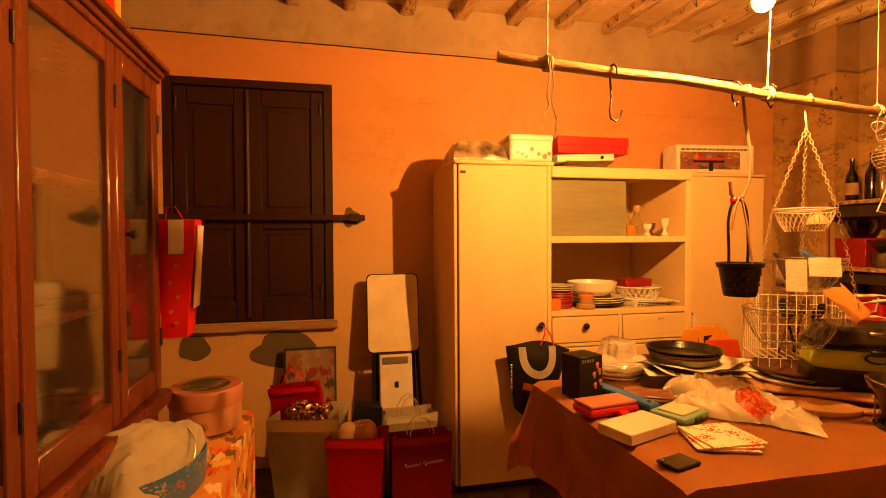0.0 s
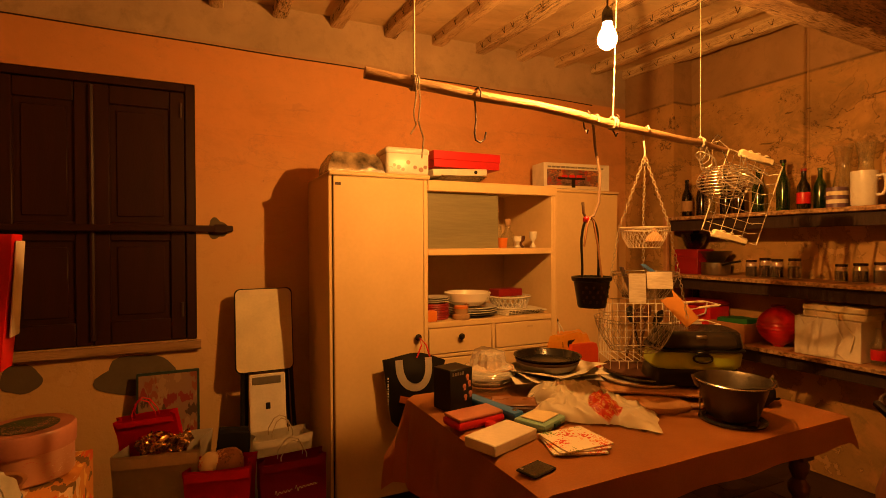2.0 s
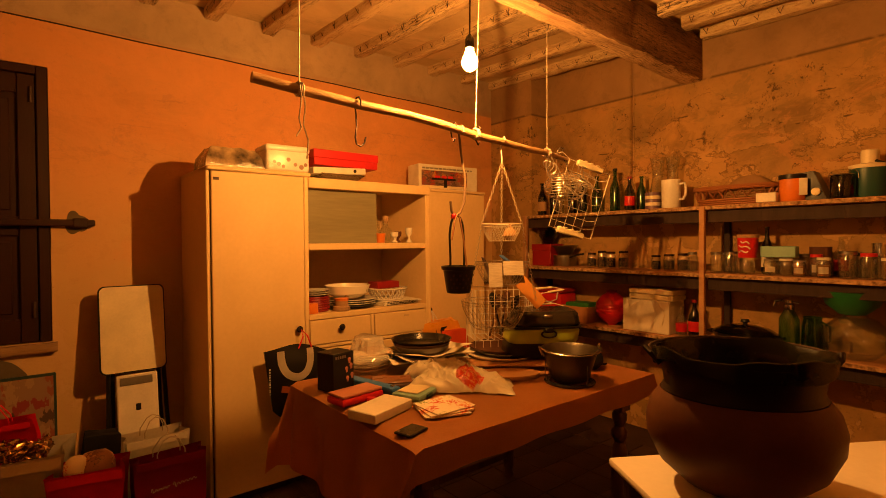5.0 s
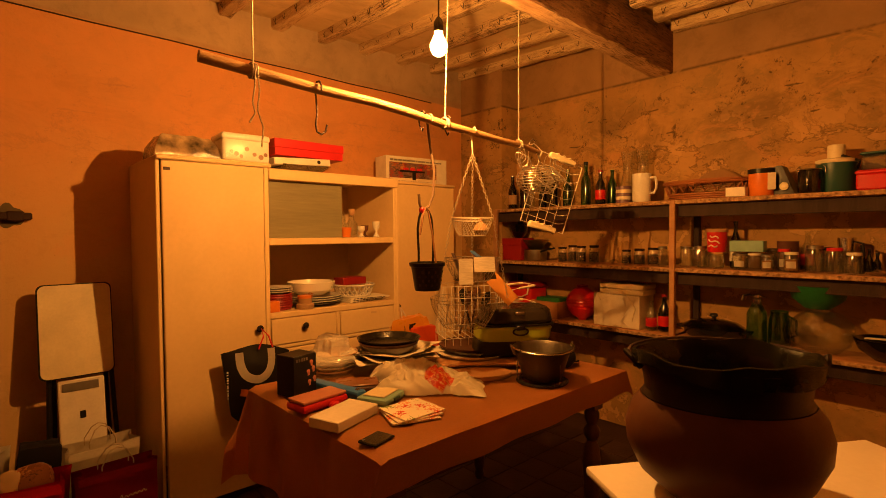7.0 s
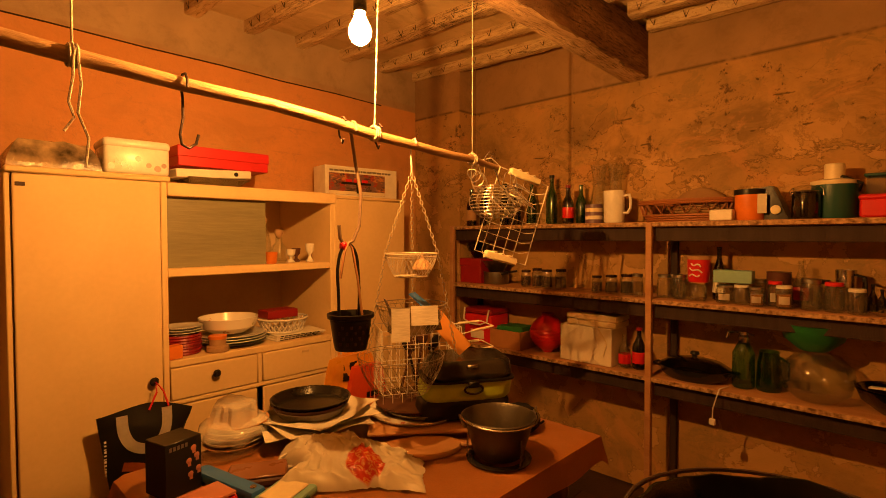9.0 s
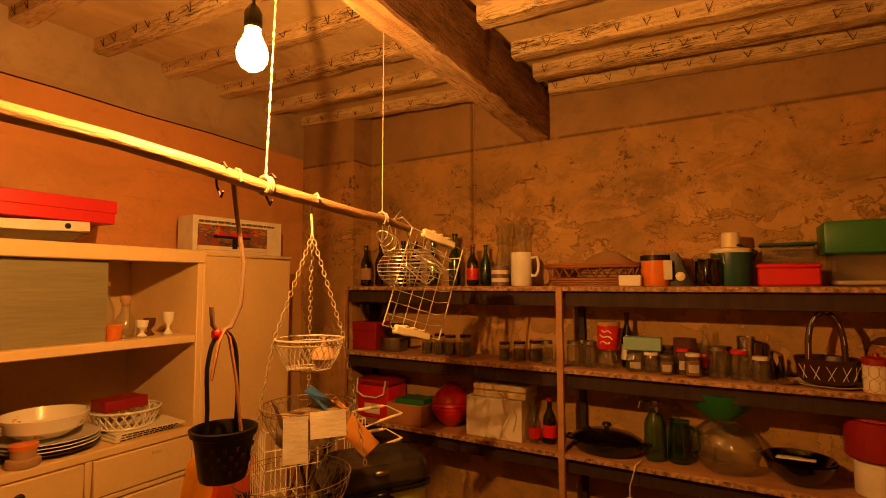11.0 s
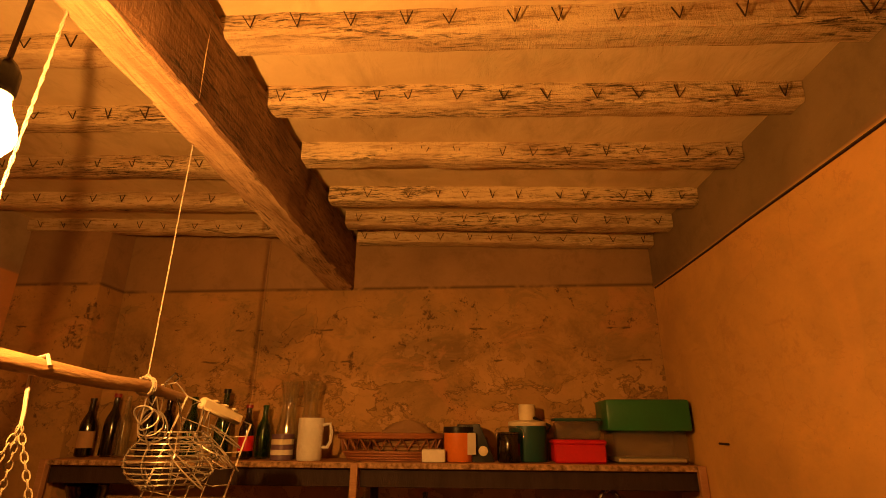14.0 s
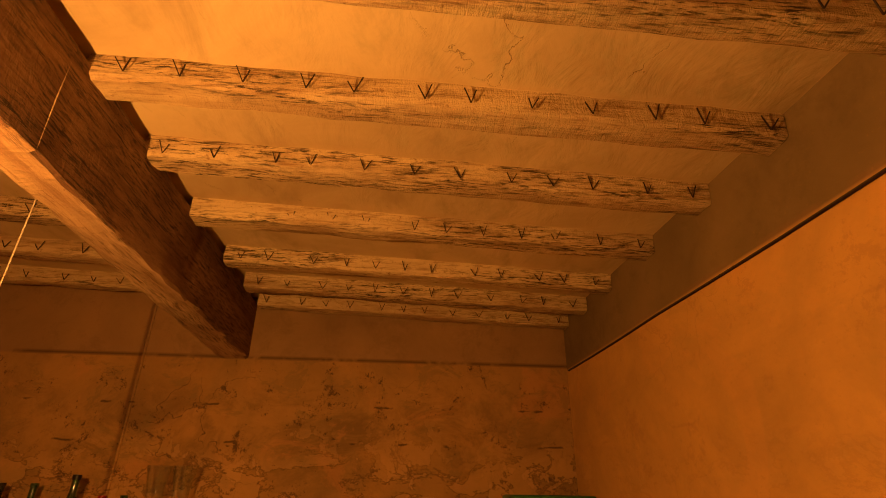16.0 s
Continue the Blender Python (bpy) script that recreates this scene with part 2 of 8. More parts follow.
def limewash(name, c1, c2, crack_colour):
    """Trowelled limewash: soft smears, hairline cracks that run one way, small knocks."""
    m, n, l, b = nodes_of(name)
    co = n.new("ShaderNodeTexCoord").outputs["Object"]

    def noisy(scale, detail=8, rough=0.6, dist=0.3, stretch=(1, 1, 1)):
        mp = n.new("ShaderNodeMapping")
        mp.inputs["Scale"].default_value = stretch
        l.new(co, mp.inputs["Vector"])
        t = n.new("ShaderNodeTexNoise")
        t.inputs["Scale"].default_value, t.inputs["Detail"].default_value = scale, detail
        t.inputs["Roughness"].default_value, t.inputs["Distortion"].default_value = rough, dist
        l.new(mp.outputs["Vector"], t.inputs["Vector"])
        return t

    def ramp(src, a, z):
        r = n.new("ShaderNodeMapRange")
        r.inputs["From Min"].default_value, r.inputs["From Max"].default_value = a, z
        l.new(src, r.inputs["Value"])
        return r.outputs["Result"]

    def times(a, z):
        x = n.new("ShaderNodeMath")
        x.operation = "MULTIPLY"
        for i, v in enumerate((a, z)):
            if isinstance(v, float):
                x.inputs[i].default_value = v
            else:
                l.new(v, x.inputs[i])
        return x.outputs[0]

    def mix(fac, a, z):
        x = n.new("ShaderNodeMix")
        x.data_type = "RGBA"
        l.new(fac, x.inputs["Factor"])
        for key, v in (("A", a), ("B", z)):
            if isinstance(v, tuple):
                x.inputs[key].default_value = rgba(v)
            else:
                l.new(v, x.inputs[key])
        return x.outputs["Result"]

    c = mix(ramp(noisy(1.5, 9, 0.62, 0.8).outputs["Fac"], 0.38, 0.68), c1, c2)
    c = mix(times(ramp(noisy(6, 9, 0.7, 0.4, (0.5, 1, 1)).outputs["Fac"], 0.52, 0.7), 0.5), c, tuple(v * 0.6 for v in c2))
    warp = noisy(2.5, 7, 0.6, 0.0)
    w = n.new("ShaderNodeMix")
    w.data_type = "RGBA"
    w.inputs["Factor"].default_value = 0.35
    l.new(co, w.inputs["A"])
    l.new(warp.outputs["Color"], w.inputs["B"])
    mp = n.new("ShaderNodeMapping")
    mp.inputs["Scale"].default_value = (0.45, 1.6, 1)
    l.new(w.outputs["Result"], mp.inputs["Vector"])
    v = n.new("ShaderNodeTexVoronoi")
    v.feature = "DISTANCE_TO_EDGE"
    v.inputs["Scale"].default_value = 3.0
    l.new(mp.outputs["Vector"], v.inputs["Vector"])
    fissure = times(ramp(v.outputs["Distance"], 0.005, 0.001), ramp(noisy(1.9, 4).outputs["Fac"], 0.57, 0.64))
    c = mix(times(fissure, 0.5), c, crack_colour)
    knock = ramp(noisy(24, 6, 0.7, 0.5).outputs["Fac"], 0.69, 0.73)
    c = mix(times(knock, 0.6), c, crack_colour)
    l.new(c, b.inputs["Base Color"])
    b.inputs["Roughness"].default_value = 0.85
    h = n.new("ShaderNodeMath")
    h.operation = "SUBTRACT"
    l.new(noisy(9, 6, 0.55, 0.6, (0.6, 1, 1)).outputs["Fac"], h.inputs[0])
    l.new(times(fissure, 0.35), h.inputs[1])
    bp = n.new("ShaderNodeBump")
    bp.inputs["Strength"].default_value, bp.inputs["Distance"].default_value = 0.5, 0.02
    l.new(h.outputs[0], bp.inputs["Height"])
    l.new(bp.outputs["Normal"], b.inputs["Normal"])
    return m


M["ceiling"] = limewash("whitewashed_ceiling", (0.66, 0.51, 0.28), (0.47, 0.34, 0.175), (0.12, 0.065, 0.03))
M["joist"] = timber("whitewashed_timber", (0.66, 0.50, 0.27), (0.30, 0.175, 0.08), (0.035, 0.017, 0.009), 1, 0.52, 0.45)
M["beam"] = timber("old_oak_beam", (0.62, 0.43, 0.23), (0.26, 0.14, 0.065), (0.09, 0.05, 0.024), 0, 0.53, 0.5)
M["beam_side"] = timber("bare_oak_shaded", (0.42, 0.25, 0.12), (0.17, 0.085, 0.038), (0.03, 0.016, 0.008), 0, 0.56, 0.6)
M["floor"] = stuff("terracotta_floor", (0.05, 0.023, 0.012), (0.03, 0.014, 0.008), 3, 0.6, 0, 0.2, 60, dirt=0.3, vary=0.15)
M["shutter"] = stuff("dark_brown_paint", (0.037, 0.012, 0.0065), (0.027, 0.009, 0.005), 4, 0.42, 0, 0.15, 70, (6, 6, 0.7))
M["iron"] = stuff("dark_iron", (0.05, 0.035, 0.03), (0.08, 0.045, 0.03), 20, 0.55, 0.7, 0.3, 90)
M["cream"] = stuff("cream_paint", (0.72, 0.53, 0.27), (0.66, 0.475, 0.235), 3, 0.62, 0, 0.06, 45, dirt=0.12)
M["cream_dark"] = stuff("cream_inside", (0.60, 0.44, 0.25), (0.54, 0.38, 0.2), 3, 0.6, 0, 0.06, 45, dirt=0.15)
M["knob"] = stuff("black_knob", (0.02, 0.015, 0.012), None, 8, 0.25, 0, 0.0)
M["cloth_brown"] = stuff("brown_tablecloth", (0.64, 0.27, 0.09), (0.55, 0.225, 0.075), 4, 0.42, 0, 0.12, 160, dirt=0.2)
M["oak"] = stuff("dark_table_wood", (0.12, 0.055, 0.025), (0.07, 0.03, 0.015), 5, 0.45, 0, 0.25, 50, (6, 6, 0.8))
M["shelf"] = stuff("pine_shelf", (0.50, 0.27, 0.12), (0.42, 0.20, 0.085), 4, 0.65, 0, 0.2, 40, (4, 0.7, 4), dirt=0.3)
M["shelf_dark"] = stuff("near_black_shelf_wood", (0.038, 0.016, 0.008), (0.024, 0.010, 0.005), 5, 0.75, 0, 0.3, 40, (5, 5, 0.8))
M["chip"] = stuff("chipboard_edge", (0.60, 0.38, 0.18), (0.13, 0.06, 0.028), 42, 0.8, 0, 0.5, 120, dirt=0.3)
M["red_wood"] = stuff("red_stained_wood", (0.16, 0.035, 0.012), (0.10, 0.022, 0.008), 4, 0.3, 0, 0.12, 60, (6, 6, 0.7), dirt=0.25)
M["white"] = stuff("white_enamel", (0.82, 0.76, 0.66), (0.78, 0.71, 0.6), 5, 0.4, 0, 0.05, 60, dirt=0.1)
M["glass"] = clear("clear_glass", (0.955, 0.965, 0.93), 0.06, 0.012)
M["bulb"] = glow("lit_bulb_glass", lamp_colour(), 60.0)
M["filament"] = glow("white_hot_filament", lamp_colour(), 30500.0)
M["bark"] = stuff("peeled_branch", (0.46, 0.285, 0.14), (0.34, 0.19, 0.085), 9, 0.5, 0, 0.4, 40, (0.6, 4, 4), dirt=0.3)
M["rope"] = stuff("cotton_rope", (0.55, 0.46, 0.34), (0.44, 0.35, 0.24), 60, 0.8, 0, 0.5, 200)
M["copper"] = stuff("old_copper", (0.30, 0.10, 0.05), (0.14, 0.05, 0.03), 5, 0.38, 0.85, 0.15, 40, dirt=0.4)


# ---- shapes ----
def box(bm, a, z, bevel=0.0, m=None, segs=1):
    """A box between two corners, with bevelled edges, turned by m."""
    g = bmesh.ops.create_cube(bm, size=1)
    vs = g["verts"]
    c = [(p + q) / 2 for p, q in zip(a, z)]
    s = [abs(q - p) for p, q in zip(a, z)]
    for v in vs:
        v.co = Vector((c[0] + v.co.x * s[0], c[1] + v.co.y * s[1], c[2] + v.co.z * s[2]))
    if bevel:
        es = list({e for v in vs for e in v.link_edges})
        r = bmesh.ops.bevel(bm, geom=es, offset=min(bevel, min(s) * 0.45), segments=segs, affect="EDGES", profile=0.5)
        vs = list({v for f in r["faces"] for v in f.verts} | {v for v in vs if v.is_valid})
    if m is not None:
        bmesh.ops.transform(bm, matrix=m, verts=vs)
    return vs


def lathe(bm, profile, segs=24, at=(0, 0, 0), m=None, squash=(1, 1)):
    """Turns a profile of (radius, height) about the z axis."""
    rings = []
    for r, h in profile:
        if r < 1e-5:
            rings.append([bm.verts.new((at[0], at[1], at[2] + h))])
        else:
            rings.append([bm.verts.new((at[0] + r * squash[0] * math.cos(2 * math.pi * k / segs), at[1] + r * squash[1] * math.sin(2 * math.pi * k / segs), at[2] + h)) for k in range(segs)])
    for p, q in zip(rings, rings[1:]):
        for k in range(segs):
            j = (k + 1) % segs
            if len(p) == 1 and len(q) == 1:
                break
            if len(p) == 1:
                bm.faces.new((p[0], q[j], q[k]))
            elif len(q) == 1:
                bm.faces.new((p[k], p[j], q[0]))
            else:
                bm.faces.new((p[k], p[j], q[j], q[k]))
    vs = [v for r in rings for v in r]
    if m is not None:
        bmesh.ops.transform(bm, matrix=m, verts=vs)
    return vs


def tube(bm, pts, r, segs=6, closed=False, m=None):
    """A round bar along points; r is one radius, or one a point."""
    pts = [Vector(p) for p in pts]
    n = len(pts)
    rs = r if isinstance(r, (list, tuple)) else [r] * n
    rings, up = [], None
    for i, p in enumerate(pts):
        a = pts[(i - 1) % n] if (closed or i) else p
        z = pts[(i + 1) % n] if (closed or i < n - 1) else p
        d = (z - a).normalized() if (z - a).length > 1e-9 else Vector((0, 0, 1))
        if up is None:
            up = d.orthogonal().normalized()
        up = (up - d * up.dot(d))
        up = up.normalized() if up.length > 1e-6 else d.orthogonal().normalized()
        side = d.cross(up)
        rings.append([bm.verts.new(p + rs[i] * (math.cos(2 * math.pi * k / segs) * up + math.sin(2 * math.pi * k / segs) * side)) for k in range(segs)])
    for i in range(n if closed else n - 1):
        p, q = rings[i], rings[(i + 1) % n]
        for k in range(segs):
            j = (k + 1) % segs
            bm.faces.new((p[k], p[j], q[j], q[k]))
    if not closed:
        bm.faces.new(rings[0][::-1])
        bm.faces.new(rings[-1])
    vs = [v for g in rings for v in g]
    if m is not None:
        bmesh.ops.transform(bm, matrix=m, verts=vs)
    return vs


def ring_pts(r, z=0.0, n=24, c=(0, 0), ry=None):
    ry = r if ry is None else ry
    return [(c[0] + r * math.cos(2 * math.pi * k / n), c[1] + ry * math.sin(2 * math.pi * k / n), z) for k in range(n)]


def mesh_of(name, bm, material, smooth=None):
    bmesh.ops.recalc_face_normals(bm, faces=bm.faces)
    me = bpy.data.meshes.new(name)
    bm.to_mesh(me)
    bm.free()
    for mt in (material if isinstance(material, (list, tuple)) else [material]):
        me.materials.append(mt)
    if smooth is None or smooth:
        me.polygons.foreach_set("use_smooth", [True] * len(me.polygons))
        me.set_sharp_from_angle(angle=radians(38))
    return me


def part(name, bm, material, parent=None, label="", at=None):
    """Links a bmesh as one mesh object, under a thing or a part."""
    ob = new(name, mesh_of(name, bm, material))
    if parent is not None:
        ob.parent = parent
    if at is not None:
        ob.matrix_basis = at
    return tagged(ob, label)


def thing(name, label, category, at=(0, 0, 0), turn=0.0, group="", m=None):
    ob = new(name)
    ob.empty_display_size = 0.05
    ob.matrix_basis = m if m is not None else pose(*at, 0, 0, turn)
    return tagged(ob, label, category, group)


def structure(name, bm, material, label, category):
    return tagged(part(name, bm, material), label, category, kind="structure")


def BM():
    return bmesh.new()


def slab(a, z, bevel=0.0):
    bm = BM()
    box(bm, a, z, bevel)
    return bm


def rough_bar(bm, a, z, w, h, rng, seg=14, wob=0.006, edge=0.012, slant=0.0, w_end=None):
    """A hand-hewn timber from a to z (its top middle), w wide, h high, with uneven faces and worn edges."""
    a, z = Vector(a), Vector(z)
    d = (z - a).normalized()
    side = d.cross(Vector((0, 0, 1))).normalized()
    up = side.cross(d).normalized()
    rings = []
    for i in range(seg + 1):
        c = a.lerp(z, i / seg)
        wd = w + ((w_end or w) - w) * i / seg
        prof = [(-wd / 2, 0), (-wd / 2, -h * 0.5), (-wd / 2, -h + edge), (-wd / 2 + edge, -h), (0, -h), (wd / 2 - edge - slant, -h), (wd / 2 - slant, -h + edge), (wd / 2 - slant * 0.6, -h * 0.5), (wd / 2, 0)]
        rings.append([bm.verts.new(c + side * (u + rng.uniform(-wob, wob)) + up * (v + (rng.uniform(-wob, wob) if v < 0 else 0))) for u, v in prof])
    for p, q in zip(rings, rings[1:]):
        for k in range(len(prof)):
            j = (k + 1) % len(prof)
            bm.faces.new((p[k], p[j], q[j], q[k]))
    bm.faces.new(rings[0][::-1])
    bm.faces.new(rings[-1])


# ---- room ----
X0, X1, Y0, Y1, YB = -1.05, 3.49, -0.2, 3.2, -0.95
T = 0.25


def room():
    rng = random.Random(4)
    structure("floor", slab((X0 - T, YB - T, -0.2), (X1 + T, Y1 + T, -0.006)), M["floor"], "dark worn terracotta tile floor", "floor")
    structure("wall_west", slab((X0 - T, YB - T, 0), (X0, Y1 + T, 3.0)), M["wall_north"], "salmon plaster wall behind the glazed cupboard", "wall")
    # the north wall is built round its shuttered window
    wx0, wx1, wz0, wz1 = -0.83, 0.11, 0.87, 2.29
    bm = BM()
    box(bm, (X0, Y1, 0), (wx0, Y1 + T, 3.0))
    box(bm, (wx1, Y1, 0), (X1, Y1 + T, 3.0))
    box(bm, (wx0, Y1, 0), (wx1, Y1 + T, wz0))
    box(bm, (wx0, Y1, wz1), (wx1, Y1 + T, 3.0))
    box(bm, (wx0 - 0.01, Y1 + T - 0.04, wz0 - 0.01), (wx1 + 0.01, Y1 + T, wz1 + 0.01))
    structure("wall_north", bm, M["wall_north"], "salmon-washed plaster wall with a bare band on top", "wall")
    structure("wall_east", slab((X1, YB - T, 0), (X1 + T, Y1 + T, 3.0)), M["wall_east"], "stained and peeling plaster wall behind shelves", "wall")
    structure("chimney_breast", slab((3.30, 2.72, 0), (X1 - 0.003, Y1 - 0.003, 3.0)), M["wall_east"], "plastered chimney breast in the corner", "wall")
    bm = BM()
    for v in box(bm, (1.35, YB, 0), (X1, Y0, 3.0)):
        if v.co.y > YB + 0.1:
            v.co.y = south_y(v.co.x)
    structure("wall_south", bm, M["wall_south"], "smooth orange plaster wall", "wall")
    # unseen wall added to close the room, kept dark to cut bounce light
    structure("wall_back", slab((X0, YB - T, 0), (1.35, YB, 3.0)), M["bounce_dark_wall"], "plain unseen wall closing the doorway side, darkened to cut bounce light", "wall")
    # sloping ceiling
    bm = BM()
    vs = box(bm, (X0, YB, 0), (X1, Y1, 0.15))
    for v in vs:
        v.co.z += joist_z(v.co.y) + 0.068
    structure("ceiling", bm, M["ceiling"], "whitewashed plank ceiling with hairline cracks", "ceiling")
    # joists either side of the main beam
    def run(x, ya, yb):
        bm = BM()
        dx = rng.uniform(-0.012, 0.012)
        rough_bar(bm, (x, ya, joist_z(ya) + 0.07), (x + dx, yb, joist_z(yb) + 0.07), 0.078 + rng.uniform(-0.006, 0.008), 0.07, rng, 18, 0.004, 0.008)
        j = structure("ceiling_joist", bm, M["joist"], "rough whitewashed ceiling joist with bent nails", "joist")
        bm = BM()
        n = 12
        for k in range(n):
            y = ya + (yb - ya) * (k + 0.5 + rng.uniform(-0.2, 0.2)) / n
            z = joist_z(y)
            for s in (-1, 1):
                tube(bm, [(x - 0.044, y, z + 0.012), (x - 0.052, y + s * rng.uniform(0.008, 0.022), z + 0.012 + rng.uniform(0.022, 0.04))], 0.0018, 4)
        part("nails", bm, M["iron"], j, "bent rusty nails")
    for x in (0.92, 1.22, 1.57, 1.89, 2.20, 2.54, 2.90, 3.18, 3.43):
        run(x, south_y(x) if x > 1.35 else YB, 1.38)
    for k in range(12):
        x = -0.48 + 0.342 * k + 0.03
        if x < X1 - 0.05:
            run(x, 1.46, Y1)
    for x in (-0.85, -0.5, -0.15, 0.2, 0.56):
        run(x, YB, 1.34)
    bm = BM()
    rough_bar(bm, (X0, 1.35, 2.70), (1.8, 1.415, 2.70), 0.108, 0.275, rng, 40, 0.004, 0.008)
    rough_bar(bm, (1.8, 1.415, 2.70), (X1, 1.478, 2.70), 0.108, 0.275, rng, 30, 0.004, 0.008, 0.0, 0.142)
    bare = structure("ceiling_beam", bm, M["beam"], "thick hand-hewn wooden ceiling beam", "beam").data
    bare.materials.append(M["beam_side"])  # the face without whitewash, its shade put into the darker oak
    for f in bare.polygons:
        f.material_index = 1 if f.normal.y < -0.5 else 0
    # the wire-thin ledge between the painted wall and the bare band
    bm = BM()
    tube(bm, [(X0 + 0.4 * k, Y1 - 0.003, 2.525 - 0.011 * (X0 + 0.4 * k) + 0.003 * math.sin(3 * k)) for k in range(12) if X0 + 0.4 * k < 3.3], 0.004, 5)
    structure("trim", bm, M["iron"], "thin dark wire along the wall", "trim")
    bm = BM()
    tube(bm, [(1.36 + 0.3 * k, south_y(1.36 + 0.3 * k) + 0.003, 2.405 + 0.002 * math.sin(2 * k)) for k in range(8) if 1.36 + 0.3 * k < X1], 0.0045, 5)
    structure("trim", bm, M["iron"], "thin dark wire along the wall", "trim")
    bm = BM()
    tube(bm, [(X1 - 0.001, 1.9, 1.6), (X1 - 0.001, 1.9, 2.2), (X1 - 0.001, 1.903, 2.72)], 0.008, 6)
    structure("trim", bm, M["wall_east"], "plastered-over conduit on the wall", "conduit")


def south_y(x):
    return -0.26 + 0.08 * (x - 1.35) / 2.14


def joist_z(y):
    return 2.615 + 0.037 * (y + 0.2)


room()


def shutters():
    w = tagged(new("window_1"), "closed dark brown panelled window shutters, barred", "window", kind="structure")
    w.matrix_basis = pose(0, Y1, 0)
    x0, x1, z0, z1 = -0.83, 0.11, 0.87, 2.29
    bm = BM()
    box(bm, (x0 + 0.002, 0.0, z0 + 0.002), (x0 + 0.05, 0.09, z1 - 0.002), 0.004)
    box(bm, (x1 - 0.05, 0.0, z0 + 0.002), (x1 - 0.002, 0.09, z1 - 0.002), 0.004)
    box(bm, (x0 + 0.05, 0.0, z1 - 0.045), (x1 - 0.05, 0.09, z1 - 0.002), 0.004)
    part("window_frame", bm, M["shutter"], w)
    mid = -0.375
    for a, z, s in ((x0 + 0.052, mid - 0.002, 1), (mid + 0.002, x1 - 0.052, -1)):
        bm = BM()
        y = 0.012
        b_, t_ = z0 + 0.004, z1 - 0.048
        st = 0.075
        for c, d in (((a, y, b_), (a + st, y + 0.035, t_)), ((z - st, y, b_), (z, y + 0.035, t_)), ((a + st, y + 0.001, b_), (z - st, y + 0.035, b_ + 0.12)), ((a + st, y + 0.001, t_ - 0.10), (z - st, y + 0.035, t_)), ((a + st, y + 0.001, 1.42), (z - st, y + 0.035, 1.52))):
            box(bm, c, d, 0.005)
        leaf = part("shutter_leaf", bm, M["shutter"], w)
        for c, d in ((b_ + 0.12, 1.42), (1.52, t_ - 0.10)):
            bm = BM()
            box(bm, (a + st, y + 0.018, c), (z - st, y + 0.03, d))
            box(bm, (a + st + 0.03, y + 0.01, c + 0.03), (z - st - 0.03, y + 0.02, d - 0.03), 0.006)
            part("panel", bm, M["shutter"], leaf)
        bm = BM()
        for zz in (1.0, 2.1):
            tube(bm, [(a + 0.02 if s > 0 else z - 0.02, y - 0.004, zz), (a + 0.02 if s > 0 else z - 0.02, y - 0.004, zz + 0.08)], 0.008, 8)
        part("hinge", bm, M["iron"], leaf)
    bm = BM()
    tube(bm, [(mid, 0.006, z0 + 0.03), (mid, 0.006, z1 - 0.06)], 0.014, 8)
    part("cover_strip", bm, M["shutter"], w)
    bm = BM()
    box(bm, (x0 - 0.12, -0.045, 1.47), (0.30, -0.005, 1.505), 0.006)
    box(bm, (0.20, -0.048, 1.462), (0.27, 0.002, 1.512), 0.006)
    part("bar", bm, M["shutter"], w, "wooden bar across the shutters")
    bm = BM()
    rng = random.Random(8)
    rough_bar(bm, (x0 - 0.02, -0.02, 0.868), (x1 + 0.02, -0.02, 0.868), 0.05, 0.045, rng, 12, 0.004, 0.008)
    part("window_sill", bm, M["bark"], w, "rough brick-coloured sill")


shutters()


